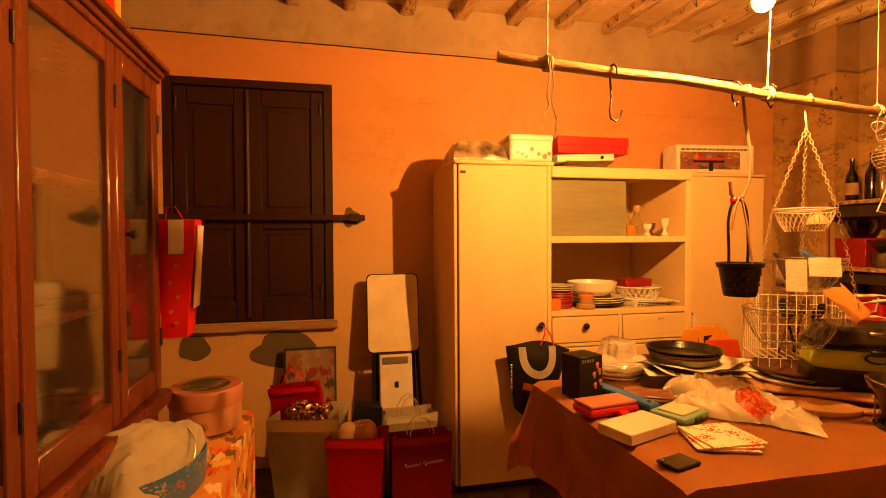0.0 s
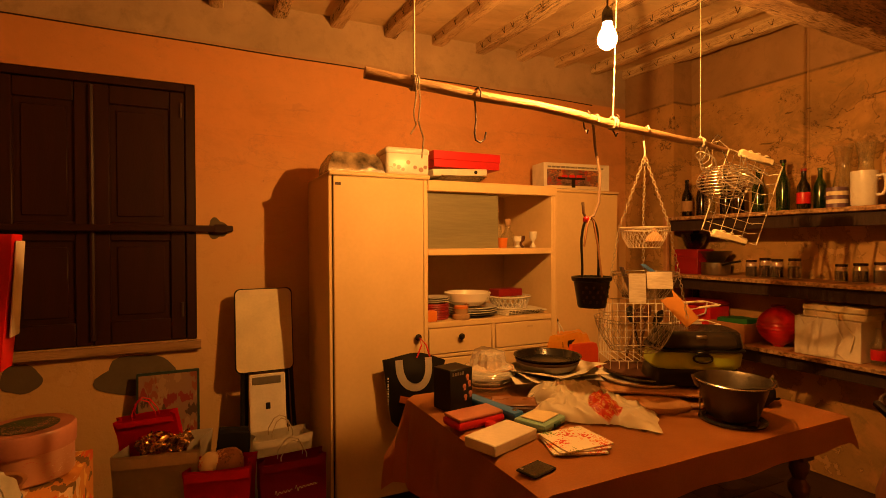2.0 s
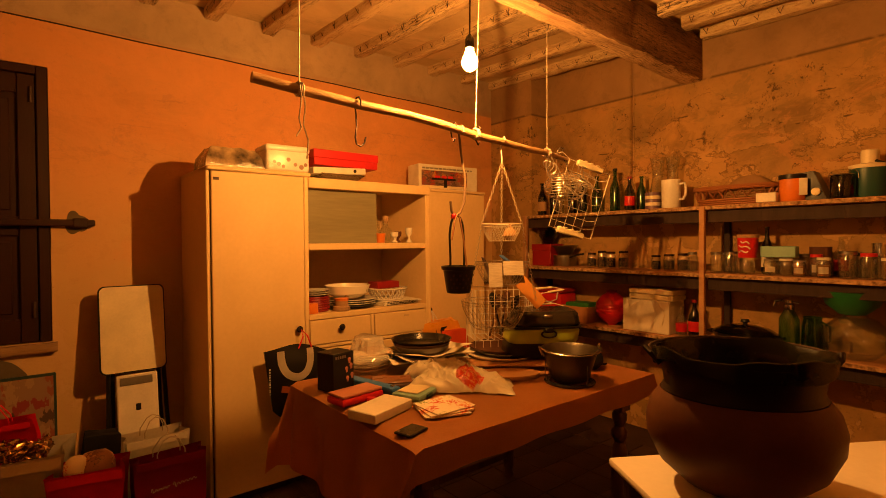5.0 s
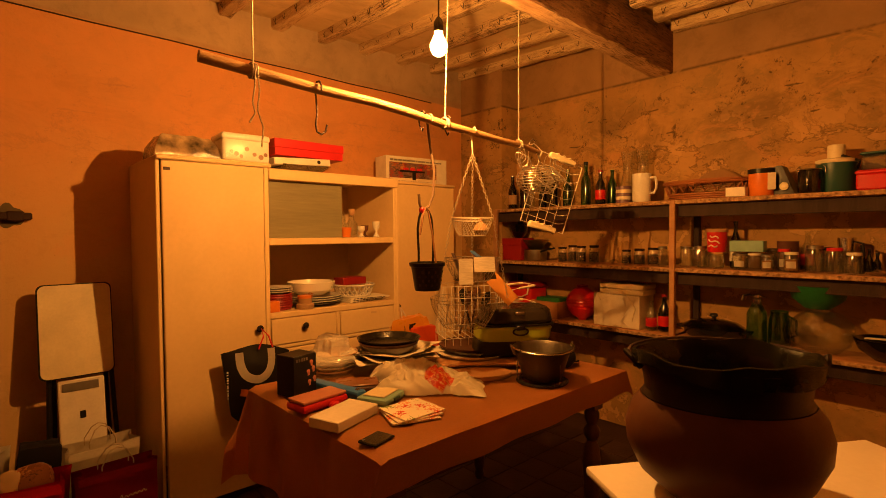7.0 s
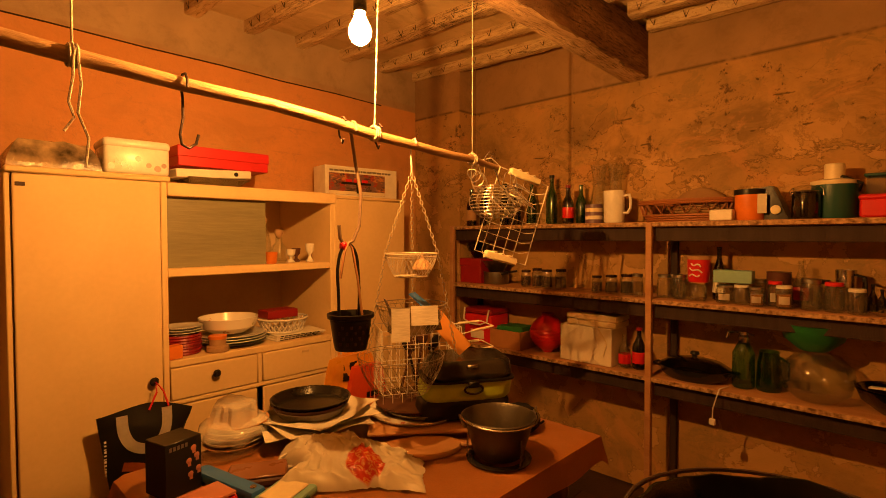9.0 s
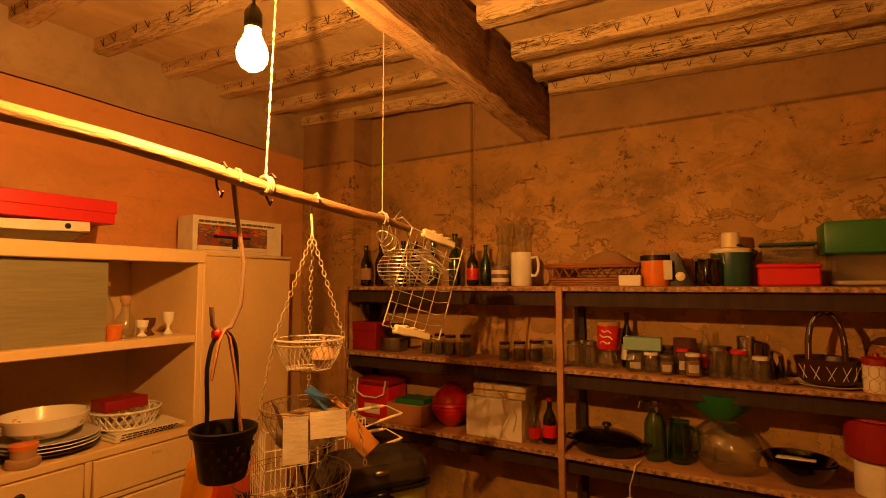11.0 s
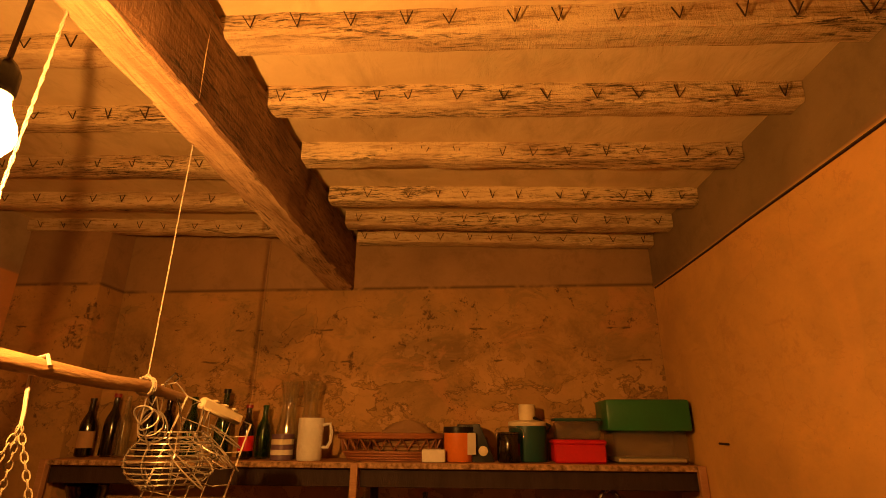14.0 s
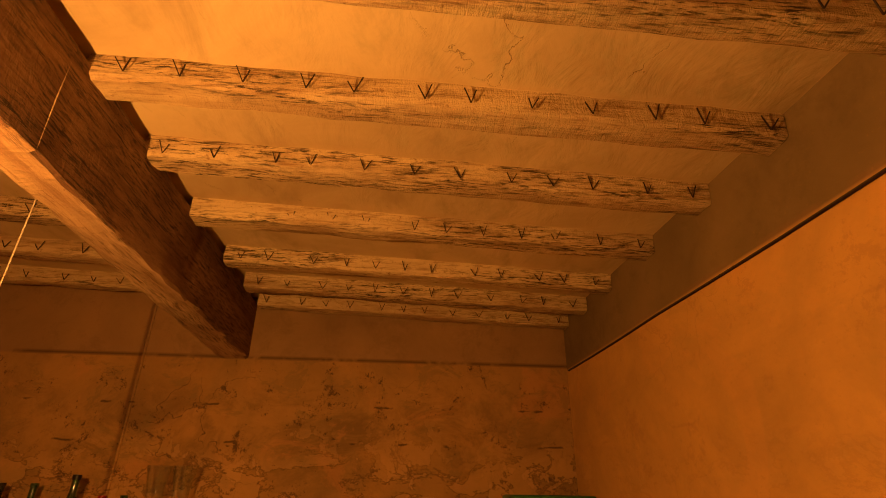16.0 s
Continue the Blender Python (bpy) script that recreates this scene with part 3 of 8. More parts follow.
# ---- white kitchen dresser ----
def dresser():
    d = thing("kitchen_dresser", "tall cream-painted kitchen dresser with open shelves", "cabinet", (0.725, 2.62, 0))
    cr, ci = M["cream"], M["cream_dark"]
    D = 0.572

    def P(name, a, z, mt=cr, bv=0.004, parent=d, label=""):
        return part(name, slab(a, z, bv), mt, parent, label)

    P("plinth", (0.03, 0.04, 0.0), (2.0, D, 0.05), M["shelf_dark"])
    P("side_panel", (0, 0.018, 0.04), (0.02, D, 1.765))
    P("partition", (0.52, 0.0, 0.04), (0.545, D, 1.75))
    P("partition", (1.385, 0.0, 0.04), (1.412, D, 1.75))
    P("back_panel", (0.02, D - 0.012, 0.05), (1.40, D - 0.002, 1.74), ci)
    P("top_panel", (0, -0.004, 1.75), (0.56, D, 1.775), cr, 0.006)
    # the top of the middle sags a little
    bm = BM()
    vs = box(bm, (0.545, -0.006, 1.69), (1.42, 0.02, 1.75), 0.004)
    vs += box(bm, (0.545, 0.02, 1.728), (1.42, D, 1.748), 0.003)
    part("top_rail", bm, cr, d)
    door = P("door", (0.022, 0.0, 0.045), (0.518, 0.018, 1.748), cr, 0.005)
    knob = [(0, 0), (0.008, 0), (0.008, 0.012), (0.017, 0.018), (0.019, 0.026), (0.012, 0.034), (0, 0.036)]

    def K(x, y, z, parent):
        bm = BM()
        lathe(bm, knob, 14, m=pose(x, y, z, 90, 0, 0))
        part("knob", bm, M["knob"], parent, "black round knob")

    K(0.475, 0, 0.887, door)
    bm = BM()
    box(bm, (0.03, -0.003, 1.70), (0.06, 0, 1.715), 0.001)
    part("hinge", bm, M["iron"], door)
    P("shelf", (0.545, 0.002, 1.33), (1.385, D - 0.02, 1.368))
    P("shelf", (0.545, 0.002, 0.925), (1.385, D - 0.02, 0.957))
    P("rail", (0.545, 0.002, 0.755), (1.385, 0.03, 0.775))
    P("divider", (0.953, 0.002, 0.775), (0.977, 0.3, 0.925))
    for a, z, kx in ((0.549, 0.949, 0.74), (0.981, 1.381, 1.18)):
        dr = P("drawer", (a, -0.002, 0.779), (z, 0.4, 0.921), cr, 0.004)
        if kx < 1:
            K(kx, -0.002, 0.871, dr)
        else:
            part("card_holder", slab((1.2, -0.006, 0.888), (1.24, -0.0025, 0.9), 0.001), M["cream_dark"], dr)
        dd = P("door", (a, 0.0, 0.06), (z, 0.018, 0.75), cr, 0.005)
        K(z - 0.04 if kx < 1 else a + 0.04, 0, 0.66, dd)
    pane = part("sliding_pane", slab((0.548, 0.035, 1.37), (1.02, 0.040, 1.688), 0.001), M["frosted"], d, "sliding pane of dull ribbed glass")
    pane.visible_shadow = False
    # the narrow right-hand cupboard stands back a little
    P("side_panel", (1.415, 0.14, 0.04), (1.435, D, 1.735))
    P("side_panel", (2.045, 0.14, 0.04), (2.065, D, 1.735))
    P("top_panel", (1.413, 0.13, 1.735), (2.07, D, 1.755), cr, 0.005)
    dr = P("door", (1.437, 0.13, 0.05), (2.043, 0.148, 1.733), cr, 0.005)
    K(1.50, 0.13, 0.89, dr)
    P("filler", (1.412, 0.003, 0.05), (1.432, 0.14, 1.74))


M["frosted"] = stuff("ribbed_glass", (0.22, 0.20, 0.12), (0.28, 0.26, 0.15), 3, 0.35, 0, 0.2, 30, (0.3, 0.3, 3), dirt=0.3)
dresser()


# ---- shelving on the east wall ----
def shelving():
    s = thing("shelving_unit", "long wooden shelving unit along the stained wall", "shelf", (3.19, 0, 0))
    for z, t in ((1.58, 0.026), (1.172, 0.026), (0.757, 0.026)):
        for a, b_ in ((-0.175, 1.265), (1.283, 2.70)):
            bd = part("shelf_board", slab((0.004, a, z - t), (0.285, b_, z), 0.002), M["shelf"], s)
            bm = BM()
            box(bm, (-0.002, a + 0.002, z - t + 0.002), (0.0035, b_ - 0.002, z - 0.003), 0.001)
            part("edge_band", bm, M["chip"], bd, "speckled chipboard edge")
            # near-black rail: the deep shade below the board is put into its colour
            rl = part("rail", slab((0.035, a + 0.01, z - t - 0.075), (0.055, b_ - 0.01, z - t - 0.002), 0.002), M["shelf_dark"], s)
    for y in (-0.172, 1.274, 2.695):
        part("post", slab((-0.012, y - 0.016, 0), (0.018, y + 0.016, 1.578), 0.003), M["shelf"], s)
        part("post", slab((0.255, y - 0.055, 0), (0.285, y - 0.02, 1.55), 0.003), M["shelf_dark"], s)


shelving()


# ---- dining table ----
def table():
    t = thing("dining_table", "dark wooden table with turned legs", "table", (1.6, 1.56, 0))
    part("tabletop", slab((-0.66, -0.455, 0.725), (0.655, 0.445, 0.755), 0.004), M["oak"], t)
    part("apron", slab((-0.6, -0.40, 0.63), (0.6, -0.38, 0.725), 0.003), M["oak"], t)
    part("apron", slab((-0.6, 0.38, 0.63), (0.6, 0.40, 0.725), 0.003), M["oak"], t)
    part("apron", slab((-0.62, -0.38, 0.63), (-0.60, 0.38, 0.725), 0.003), M["oak"], t)
    part("apron", slab((0.60, -0.38, 0.63), (0.62, 0.38, 0.725), 0.003), M["oak"], t)
    prof = [(0, 0), (0.022, 0), (0.03, 0.02), (0.022, 0.05), (0.03, 0.07), (0.036, 0.2), (0.042, 0.33), (0.034, 0.40), (0.022, 0.43), (0.036, 0.455), (0.038, 0.48), (0.022, 0.505), (0.034, 0.535), (0.034, 0.56), (0.024, 0.575), (0.024, 0.58)]
    for x in (-0.575, 0.575):
        for y in (-0.36, 0.36):
            bm = BM()
            lathe(bm, prof, 18, (x, y, 0))
            box(bm, (x - 0.036, y - 0.036, 0.578), (x + 0.036, y + 0.036, 0.726), 0.003)
            part("leg", bm, M["oak"], t)
    for y in (-0.36, 0.36):
        part("stretcher", slab((-0.55, y - 0.015, 0.12), (0.55, y + 0.015, 0.16), 0.004), M["oak"], t)


table()


def tablecloth():
    """A brown cover with soft creases that hangs low on one end."""
    c = thing("tablecloth", "brown oilcloth draped over the table, hanging low at one end", "tablecloth", (1.6, 1.56, 0.756))
    bm = BM()
    nx, ny = 64, 48
    L, R, F, B = -0.66 - 0.36, 0.655 + 0.10, -0.455 - 0.115, 0.445 + 0.16
    hx0, hx1, hy0, hy1 = -0.672, 0.667, -0.467, 0.457
    grid = []
    for i in range(nx + 1):
        row = []
        for j in range(ny + 1):
            u, v = L + (R - L) * i / nx, F + (B - F) * j / ny
            x, y, z = u, v, 0.004
            ox = max(hx0 - u, 0) or -max(u - hx1, 0)
            oy = max(hy0 - v, 0) or -max(v - hy1, 0)
            drop = math.hypot(ox, oy) if ox and oy else max(abs(ox), abs(oy))
            if ox:
                x = (hx0 if ox > 0 else hx1) - (0.012 + 0.06 * abs(ox) + 0.016 * math.sin(v * 21) * min(abs(ox) * 5, 1)) * (1 if ox > 0 else -1)
            if oy:
                y = (hy0 if oy > 0 else hy1) - (0.008 + 0.04 * abs(oy) + 0.008 * math.sin(u * 17) * min(abs(oy) * 8, 1)) * (1 if oy > 0 else -1)
            if ox and oy:
                x += (0.05 + 0.3 * abs(oy)) * (-1 if ox > 0 else 1) * min(abs(ox) * 6, 1)
            z -= drop
            z += 0.0015 * noise.noise(Vector((u * 5, v * 5, 0)))
            row.append(bm.verts.new((x, y, z)))
        grid.append(row)
    for i in range(nx):
        for j in range(ny):
            bm.faces.new((grid[i][j], grid[i + 1][j], grid[i + 1][j + 1], grid[i][j + 1]))
    geom = bmesh.ops.solidify(bm, geom=bm.faces[:], thickness=0.0025)
    part("cloth", bm, M["cloth_brown"], c)


tablecloth()


# ---- bulb, cord, pole ----
def bulb():
    b = thing("ceiling_bulb", "bare lit bulb hanging on a dark cord", "lamp", (1.334, 1.305, 2.0))
    bm = BM()
    lathe(bm, [(0, 0.02), (0.012, 0.022), (0.022, 0.029), (0.0295, 0.042), (0.0315, 0.056), (0.0285, 0.07), (0.021, 0.085), (0.016, 0.098), (0.0145, 0.11), (0, 0.11)], 32)
    shell = part("glass", bm, M["bulb"], b, "glowing frosted glass")
    shell.visible_shadow = False
    bm = BM()
    lathe(bm, [(0, 0.044), (0.004, 0.046), (0.005, 0.052), (0.005, 0.068), (0.004, 0.074), (0, 0.076)], 16)
    part("filament", bm, M["filament"], b)
    bm = BM()
    lathe(bm, [(0, 0.108), (0.0165, 0.108), (0.018, 0.113), (0.0175, 0.14), (0.012, 0.152), (0.005, 0.16), (0, 0.16)], 18)
    part("socket", bm, M["knob"], b)
    bm = BM()
    tube(bm, [(0, 0, 0.156), (0.004, 0, 0.35), (0.002, 0.01, 0.5), (0.0, 0.02, 0.73)], 0.0035, 6)
    part("cord", bm, M["iron"], b)


bulb()


def pole():
    p = thing("hanging_pole", "peeled wooden branch hung on ropes as a rail", "rail", (0, 0, 0))
    bm = BM()
    pts = [(0.578, 1.49, 1.899), (0.73, 1.478, 1.884), (0.95, 1.47, 1.868), (1.15, 1.455, 1.858), (1.32, 1.455, 1.845), (1.5, 1.455, 1.825), (1.656, 1.45, 1.814), (1.85, 1.47, 1.806), (2.02, 1.50, 1.81), (2.12, 1.51, 1.80), (2.22, 1.52, 1.793)]
    tube(bm, pts, [0.0175, 0.017, 0.0165, 0.0155, 0.0165, 0.016, 0.015, 0.0148, 0.014, 0.013, 0.012], 12)
    part("pole", bm, M["bark"], p)


pole()


# ---- more materials ----
def plain(name, c, rough=0.45, metal=0.0, bump=0.04, c2=None, scale=8.0, grain=80.0, dirt=0.18):
    M[name] = stuff(name, c, c2 or tuple(v * 0.85 for v in c), scale, rough, metal, bump, grain, dirt=dirt)


for nm, col, ro, me in (
    ("red_plastic", (0.62, 0.015, 0.02), 0.35, 0), ("red_dark", (0.30, 0.012, 0.015), 0.4, 0), ("red_paper", (0.72, 0.008, 0.01), 0.4, 0),
    ("wine_paper", (0.32, 0.012, 0.03), 0.45, 0), ("green_plastic", (0.022, 0.165, 0.045), 0.4, 0), ("teal_plastic", (0.014, 0.08, 0.075), 0.4, 0),
    ("teal_light", (0.25, 0.45, 0.40), 0.4, 0), ("blue_plastic", (0.04, 0.17, 0.55), 0.4, 0), ("orange_plastic", (0.75, 0.20, 0.02), 0.45, 0),
    ("white_plastic", (0.76, 0.70, 0.60), 0.45, 0), ("ivory_plastic", (0.78, 0.68, 0.45), 0.45, 0), ("paper", (0.76, 0.70, 0.58), 0.7, 0),
    ("loaf_cover", (0.30, 0.17, 0.07), 0.8, 0), ("carton", (0.52, 0.34, 0.18), 0.8, 0), ("black_plastic", (0.010, 0.009, 0.008), 0.4, 0), ("black_cloth", (0.014, 0.013, 0.014), 0.8, 0),
    ("black_enamel", (0.02, 0.018, 0.016), 0.22, 0), ("steel", (0.55, 0.53, 0.50), 0.25, 1), ("dull_steel", (0.34, 0.32, 0.29), 0.38, 1),
    ("foil", (0.75, 0.74, 0.72), 0.2, 1), ("wicker", (0.42, 0.19, 0.07), 0.6, 0), ("wicker_dark", (0.10, 0.035, 0.02), 0.55, 0),
    ("wicker_warm", (0.33, 0.12, 0.04), 0.45, 0), ("lime", (0.42, 0.55, 0.04), 0.4, 0), ("porcelain", (0.78, 0.74, 0.66), 0.2, 0), ("mug_white", (0.80, 0.78, 0.72), 0.3, 0),
    ("jam", (0.022, 0.007, 0.005), 0.2, 0), ("amber", (0.30, 0.12, 0.03), 0.3, 0), ("pink_tin", (0.50, 0.20, 0.13), 0.35, 0),
    ("yellow_paper", (0.75, 0.48, 0.06), 0.5, 0), ("copper_glaze", (0.10, 0.036, 0.015), 0.45, 0), ("soot", (0.011, 0.004, 0.002), 0.36, 0.0), ("liner", (0.018, 0.018, 0.007), 0.25, 0),
    ("chopping", (0.52, 0.27, 0.11), 0.55, 0), ("cork", (0.42, 0.25, 0.12), 0.85, 0), ("violet", (0.16, 0.09, 0.14), 0.4, 0), ("plum", (0.05, 0.014, 0.014), 0.45, 0),
    ("grey_cement", (0.125, 0.095, 0.055), 0.9, 0), ("wire_white", (0.62, 0.54, 0.40), 0.4, 0), ("chain", (0.50, 0.42, 0.28), 0.4, 0.2), ("gold_foil", (0.55, 0.34, 0.12), 0.22, 1),
    ("brown_jug", (0.24, 0.10, 0.05), 0.3, 0), ("picture_dusk", (0.10, 0.07, 0.075), 0.4, 0)):
    plain(nm, col, ro, me)
for nm, sp in (("cream", 0.25), ("black_plastic", 0.3), ("black_cloth", 0.1), ("soot", 0.2), ("copper_glaze", 0.2), ("liner", 0.4), ("shutter", 0.25), ("red_paper", 0.3), ("wine_paper", 0.3)):
    M[nm].node_tree.nodes["Principled BSDF"].inputs["Specular IOR Level"].default_value = sp
M["green_glass"] = clear("green_glass", (0.34, 0.58, 0.30), 0.09, 0.05, (0.05, 0.13, 0.05))
M["dark_glass"] = clear("dark_glass", (0.28, 0.27, 0.2), 0.09, 0.05, (0.02, 0.02, 0.014))
M["smoke_plastic"] = clear("clear_plastic", (0.80, 0.78, 0.70), 0.12, 0.06)
M["film"] = clear("thin_film", (0.95, 0.93, 0.88), 0.12, 0.3)


def motley(name, base, spots, scale, edge=0.52, rough=0.6):
    """A printed cloth or tin: base colour with coloured blots."""
    m, n, l, b = nodes_of(name)
    tc = n.new("ShaderNodeTexCoord")
    v = n.new("ShaderNodeTexVoronoi")
    v.inputs["Scale"].default_value = scale
    nz = n.new("ShaderNodeTexNoise")
    nz.inputs["Scale"].default_value = scale * 0.7
    nz.inputs["Detail"].default_value = 5
    mixv = n.new("ShaderNodeMix")
    mixv.data_type = "RGBA"
    mixv.inputs["Factor"].default_value = 0.12
    l.new(tc.outputs["Object"], mixv.inputs["A"])
    l.new(nz.outputs["Color"], mixv.inputs["B"])
    l.new(mixv.outputs["Result"], v.inputs["Vector"])
    sep = n.new("ShaderNodeSeparateColor")
    l.new(v.outputs["Color"], sep.inputs[0])
    r = n.new("ShaderNodeValToRGB")
    r.color_ramp.interpolation = "CONSTANT"
    els = r.color_ramp.elements
    els[0].position, els[0].color = 0.0, rgba(spots[0])
    els[1].position, els[1].color = 1.0 / len(spots), rgba(spots[1 % len(spots)])
    for k in range(2, len(spots)):
        e = els.new(k / len(spots))
        e.color = rgba(spots[k])
    l.new(sep.outputs[0], r.inputs["Fac"])
    st = n.new("ShaderNodeMapRange")
    st.inputs["From Min"].default_value, st.inputs["From Max"].default_value = edge, edge + 0.03
    l.new(v.outputs["Distance"], st.inputs["Value"])
    mx = n.new("ShaderNodeMix")
    mx.data_type = "RGBA"
    l.new(st.outputs["Result"], mx.inputs["Factor"])
    l.new(r.outputs["Color"], mx.inputs["A"])
    mx.inputs["B"].default_value = rgba(base)
    l.new(mx.outputs["Result"], b.inputs["Base Color"])
    b.inputs["Roughness"].default_value = rough
    M[name] = m


motley("floral_cloth", (0.58, 0.24, 0.05), [(0.62, 0.10, 0.02), (0.72, 0.44, 0.10), (0.16, 0.09, 0.03), (0.74, 0.55, 0.3)], 17, 0.5, 0.8)
motley("floral_napkin", (0.78, 0.72, 0.6), [(0.62, 0.08, 0.05), (0.20, 0.30, 0.10), (0.70, 0.30, 0.12), (0.78, 0.72, 0.6), (0.78, 0.72, 0.6)], 21, 0.40, 0.8)
motley("photo_print", (0.16, 0.09, 0.07), [(0.30, 0.03, 0.02), (0.05, 0.03, 0.03), (0.45, 0.18, 0.05), (0.22, 0.14, 0.12)], 26, 0.5, 0.4)
motley("poster", (0.22, 0.13, 0.08), [(0.20, 0.02, 0.02), (0.28, 0.18, 0.1), (0.06, 0.03, 0.02), (0.22, 0.06, 0.03)], 16, 0.45, 0.5)
plain("frame_green", (0.018, 0.045, 0.042), 0.35)
motley("painted_tin", (0.50, 0.26, 0.16), [(0.45, 0.20, 0.15), (0.65, 0.45, 0.3), (0.5, 0.12, 0.1)], 30, 0.25, 0.35)
motley("blue_tin", (0.05, 0.16, 0.40), [(0.05, 0.16, 0.40), (0.5, 0.1, 0.12), (0.6, 0.42, 0.3)], 26, 0.3, 0.35)
motley("lid_wreath", (0.035, 0.06, 0.03), [(0.03, 0.05, 0.02), (0.45, 0.16, 0.10), (0.10, 0.14, 0.06), (0.5, 0.3, 0.2)], 34, 0.42, 0.35)
motley("jug_paint", (0.30, 0.13, 0.06), [(0.20, 0.08, 0.04), (0.5, 0.3, 0.15), (0.12, 0.05, 0.03)], 18, 0.4, 0.3)


# ---- makers of common things ----
def turned(name, prof, mat_, parent, label="", segs=24, at=(0, 0, 0), squash=(1, 1), m=None):
    bm = BM()
    lathe(bm, prof, segs, at, m, squash)
    return part(name, bm, M[mat_], parent, label)


def blk(name, a, z, mat_, parent, bevel=0.003, label="", m=None, segs=1):
    bm = BM()
    box(bm, a, z, bevel, m, segs)
    return part(name, bm, M[mat_], parent, label)


def wire(name, lines, r, mat_, parent, label="", segs=5):
    bm = BM()
    for ln in lines:
        closed = ln[0] == "o"
        tube(bm, ln[1] if closed else ln, r, segs, closed)
    return part(name, bm, M[mat_], parent, label)


def crumple(bm, amount, scale, seed, sharp=False):
    """Pushes the vertices along noise, as a crumpled sheet or bag."""
    for v in bm.verts:
        p = v.co * scale + Vector((seed * 7.3, seed * 3.1, 0))
        d = noise.noise_vector(p) * 0.6 + noise.noise_vector(p * 2.3) * 0.3 + noise.noise_vector(p * 5.1) * 0.15
        v.co += d * amount


def fine_box(bm, a, z, cuts=6):
    vs = box(bm, a, z)
    es = list({e for v in vs for e in v.link_edges})
    bmesh.ops.subdivide_edges(bm, edges=es, cuts=cuts, use_grid_fill=True)


def bottle(at, h, r, glass, label, tag="", cap=""):
    b = thing("bottle", label, "bottle", at, group="bottles on the shelf")
    nr = r * 0.36
    turned("body", [(0, 0.004), (r * 0.7, 0), (r, 0.008), (r, h * 0.52), (r * 0.9, h * 0.6), (nr * 1.25, h * 0.74), (nr, h * 0.8), (nr, h * 0.95), (nr * 1.2, h * 0.955), (nr * 1.2, h), (nr * 0.8, h), (nr * 0.8, h * 0.8), (r * 0.9, h * 0.5), (r * 0.9, 0.012), (0, 0.01)], glass, b, "", 18)
    if tag:
        turned("label", [(r + 0.0006, h * 0.15), (r + 0.0012, h * 0.16), (r + 0.0012, h * 0.42), (r + 0.0006, h * 0.43)], tag, b, "paper label", 18)
    if cap:
        turned("cap", [(nr * 1.25, h * 0.95), (nr * 1.3, h * 0.95), (nr * 1.3, h + 0.004), (0, h + 0.005)], cap, b, "", 14)
    return b


def jar(at, h, r, lid, fill="", tag="", label="glass jam jar with a metal lid"):
    j = thing("jar", label, "jar", at, group="jars on the shelf")
    t = 0.003
    turned("glass", [(0, 0.003), (r * 0.85, 0), (r, 0.006), (r, h * 0.72), (r * 0.82, h * 0.84), (r * 0.82, h * 0.9), (r * 0.82 - t, h * 0.9), (r * 0.82 - t, h * 0.83), (r - t, h * 0.7), (r - t, 0.008), (0, 0.007)], "glass", j, "", 18)
    if fill:
        turned("contents", [(0, 0.009), (r - 1.6 * t, 0.009), (r - 1.6 * t, h * 0.62), (0, h * 0.63)], fill, j, "", 16)
    if tag:
        bm = BM()
        cols = []
        for k in range(7):
            a = radians(150 + 12 * k + 140 * r)
            cols.append([bm.verts.new(((r + 0.001) * math.cos(a), (r + 0.001) * math.sin(a), h * zz)) for zz in (0.2, 0.54)])
        for p, q in zip(cols, cols[1:]):
            bm.faces.new((p[0], q[0], q[1], p[1]))
        bmesh.ops.solidify(bm, geom=bm.faces[:], thickness=0.0004)
        part("label", bm, M[tag], j, "paper label")
    if lid:
        turned("lid", [(r * 0.8, h * 0.87), (r * 0.9, h * 0.87), (r * 0.9, h * 0.985), (r * 0.85, h), (0, h * 0.995)], lid, j, "", 18)
    return j


def carton_box(name, at, size, mat_, label, cat="box", turn=0.0, lid="", lid_h=0.03, bevel=0.003, group=""):
    b = thing(name, label, cat, at, turn, group)
    w, d, h = size
    blk("body", (-w / 2, -d / 2, 0), (w / 2, d / 2, h - (lid_h if lid else 0)), mat_, b, bevel)
    if lid:
        blk("lid", (-w / 2 - 0.004, -d / 2 - 0.004, h - lid_h - 0.006), (w / 2 + 0.004, d / 2 + 0.004, h), lid, b, bevel)
    return b


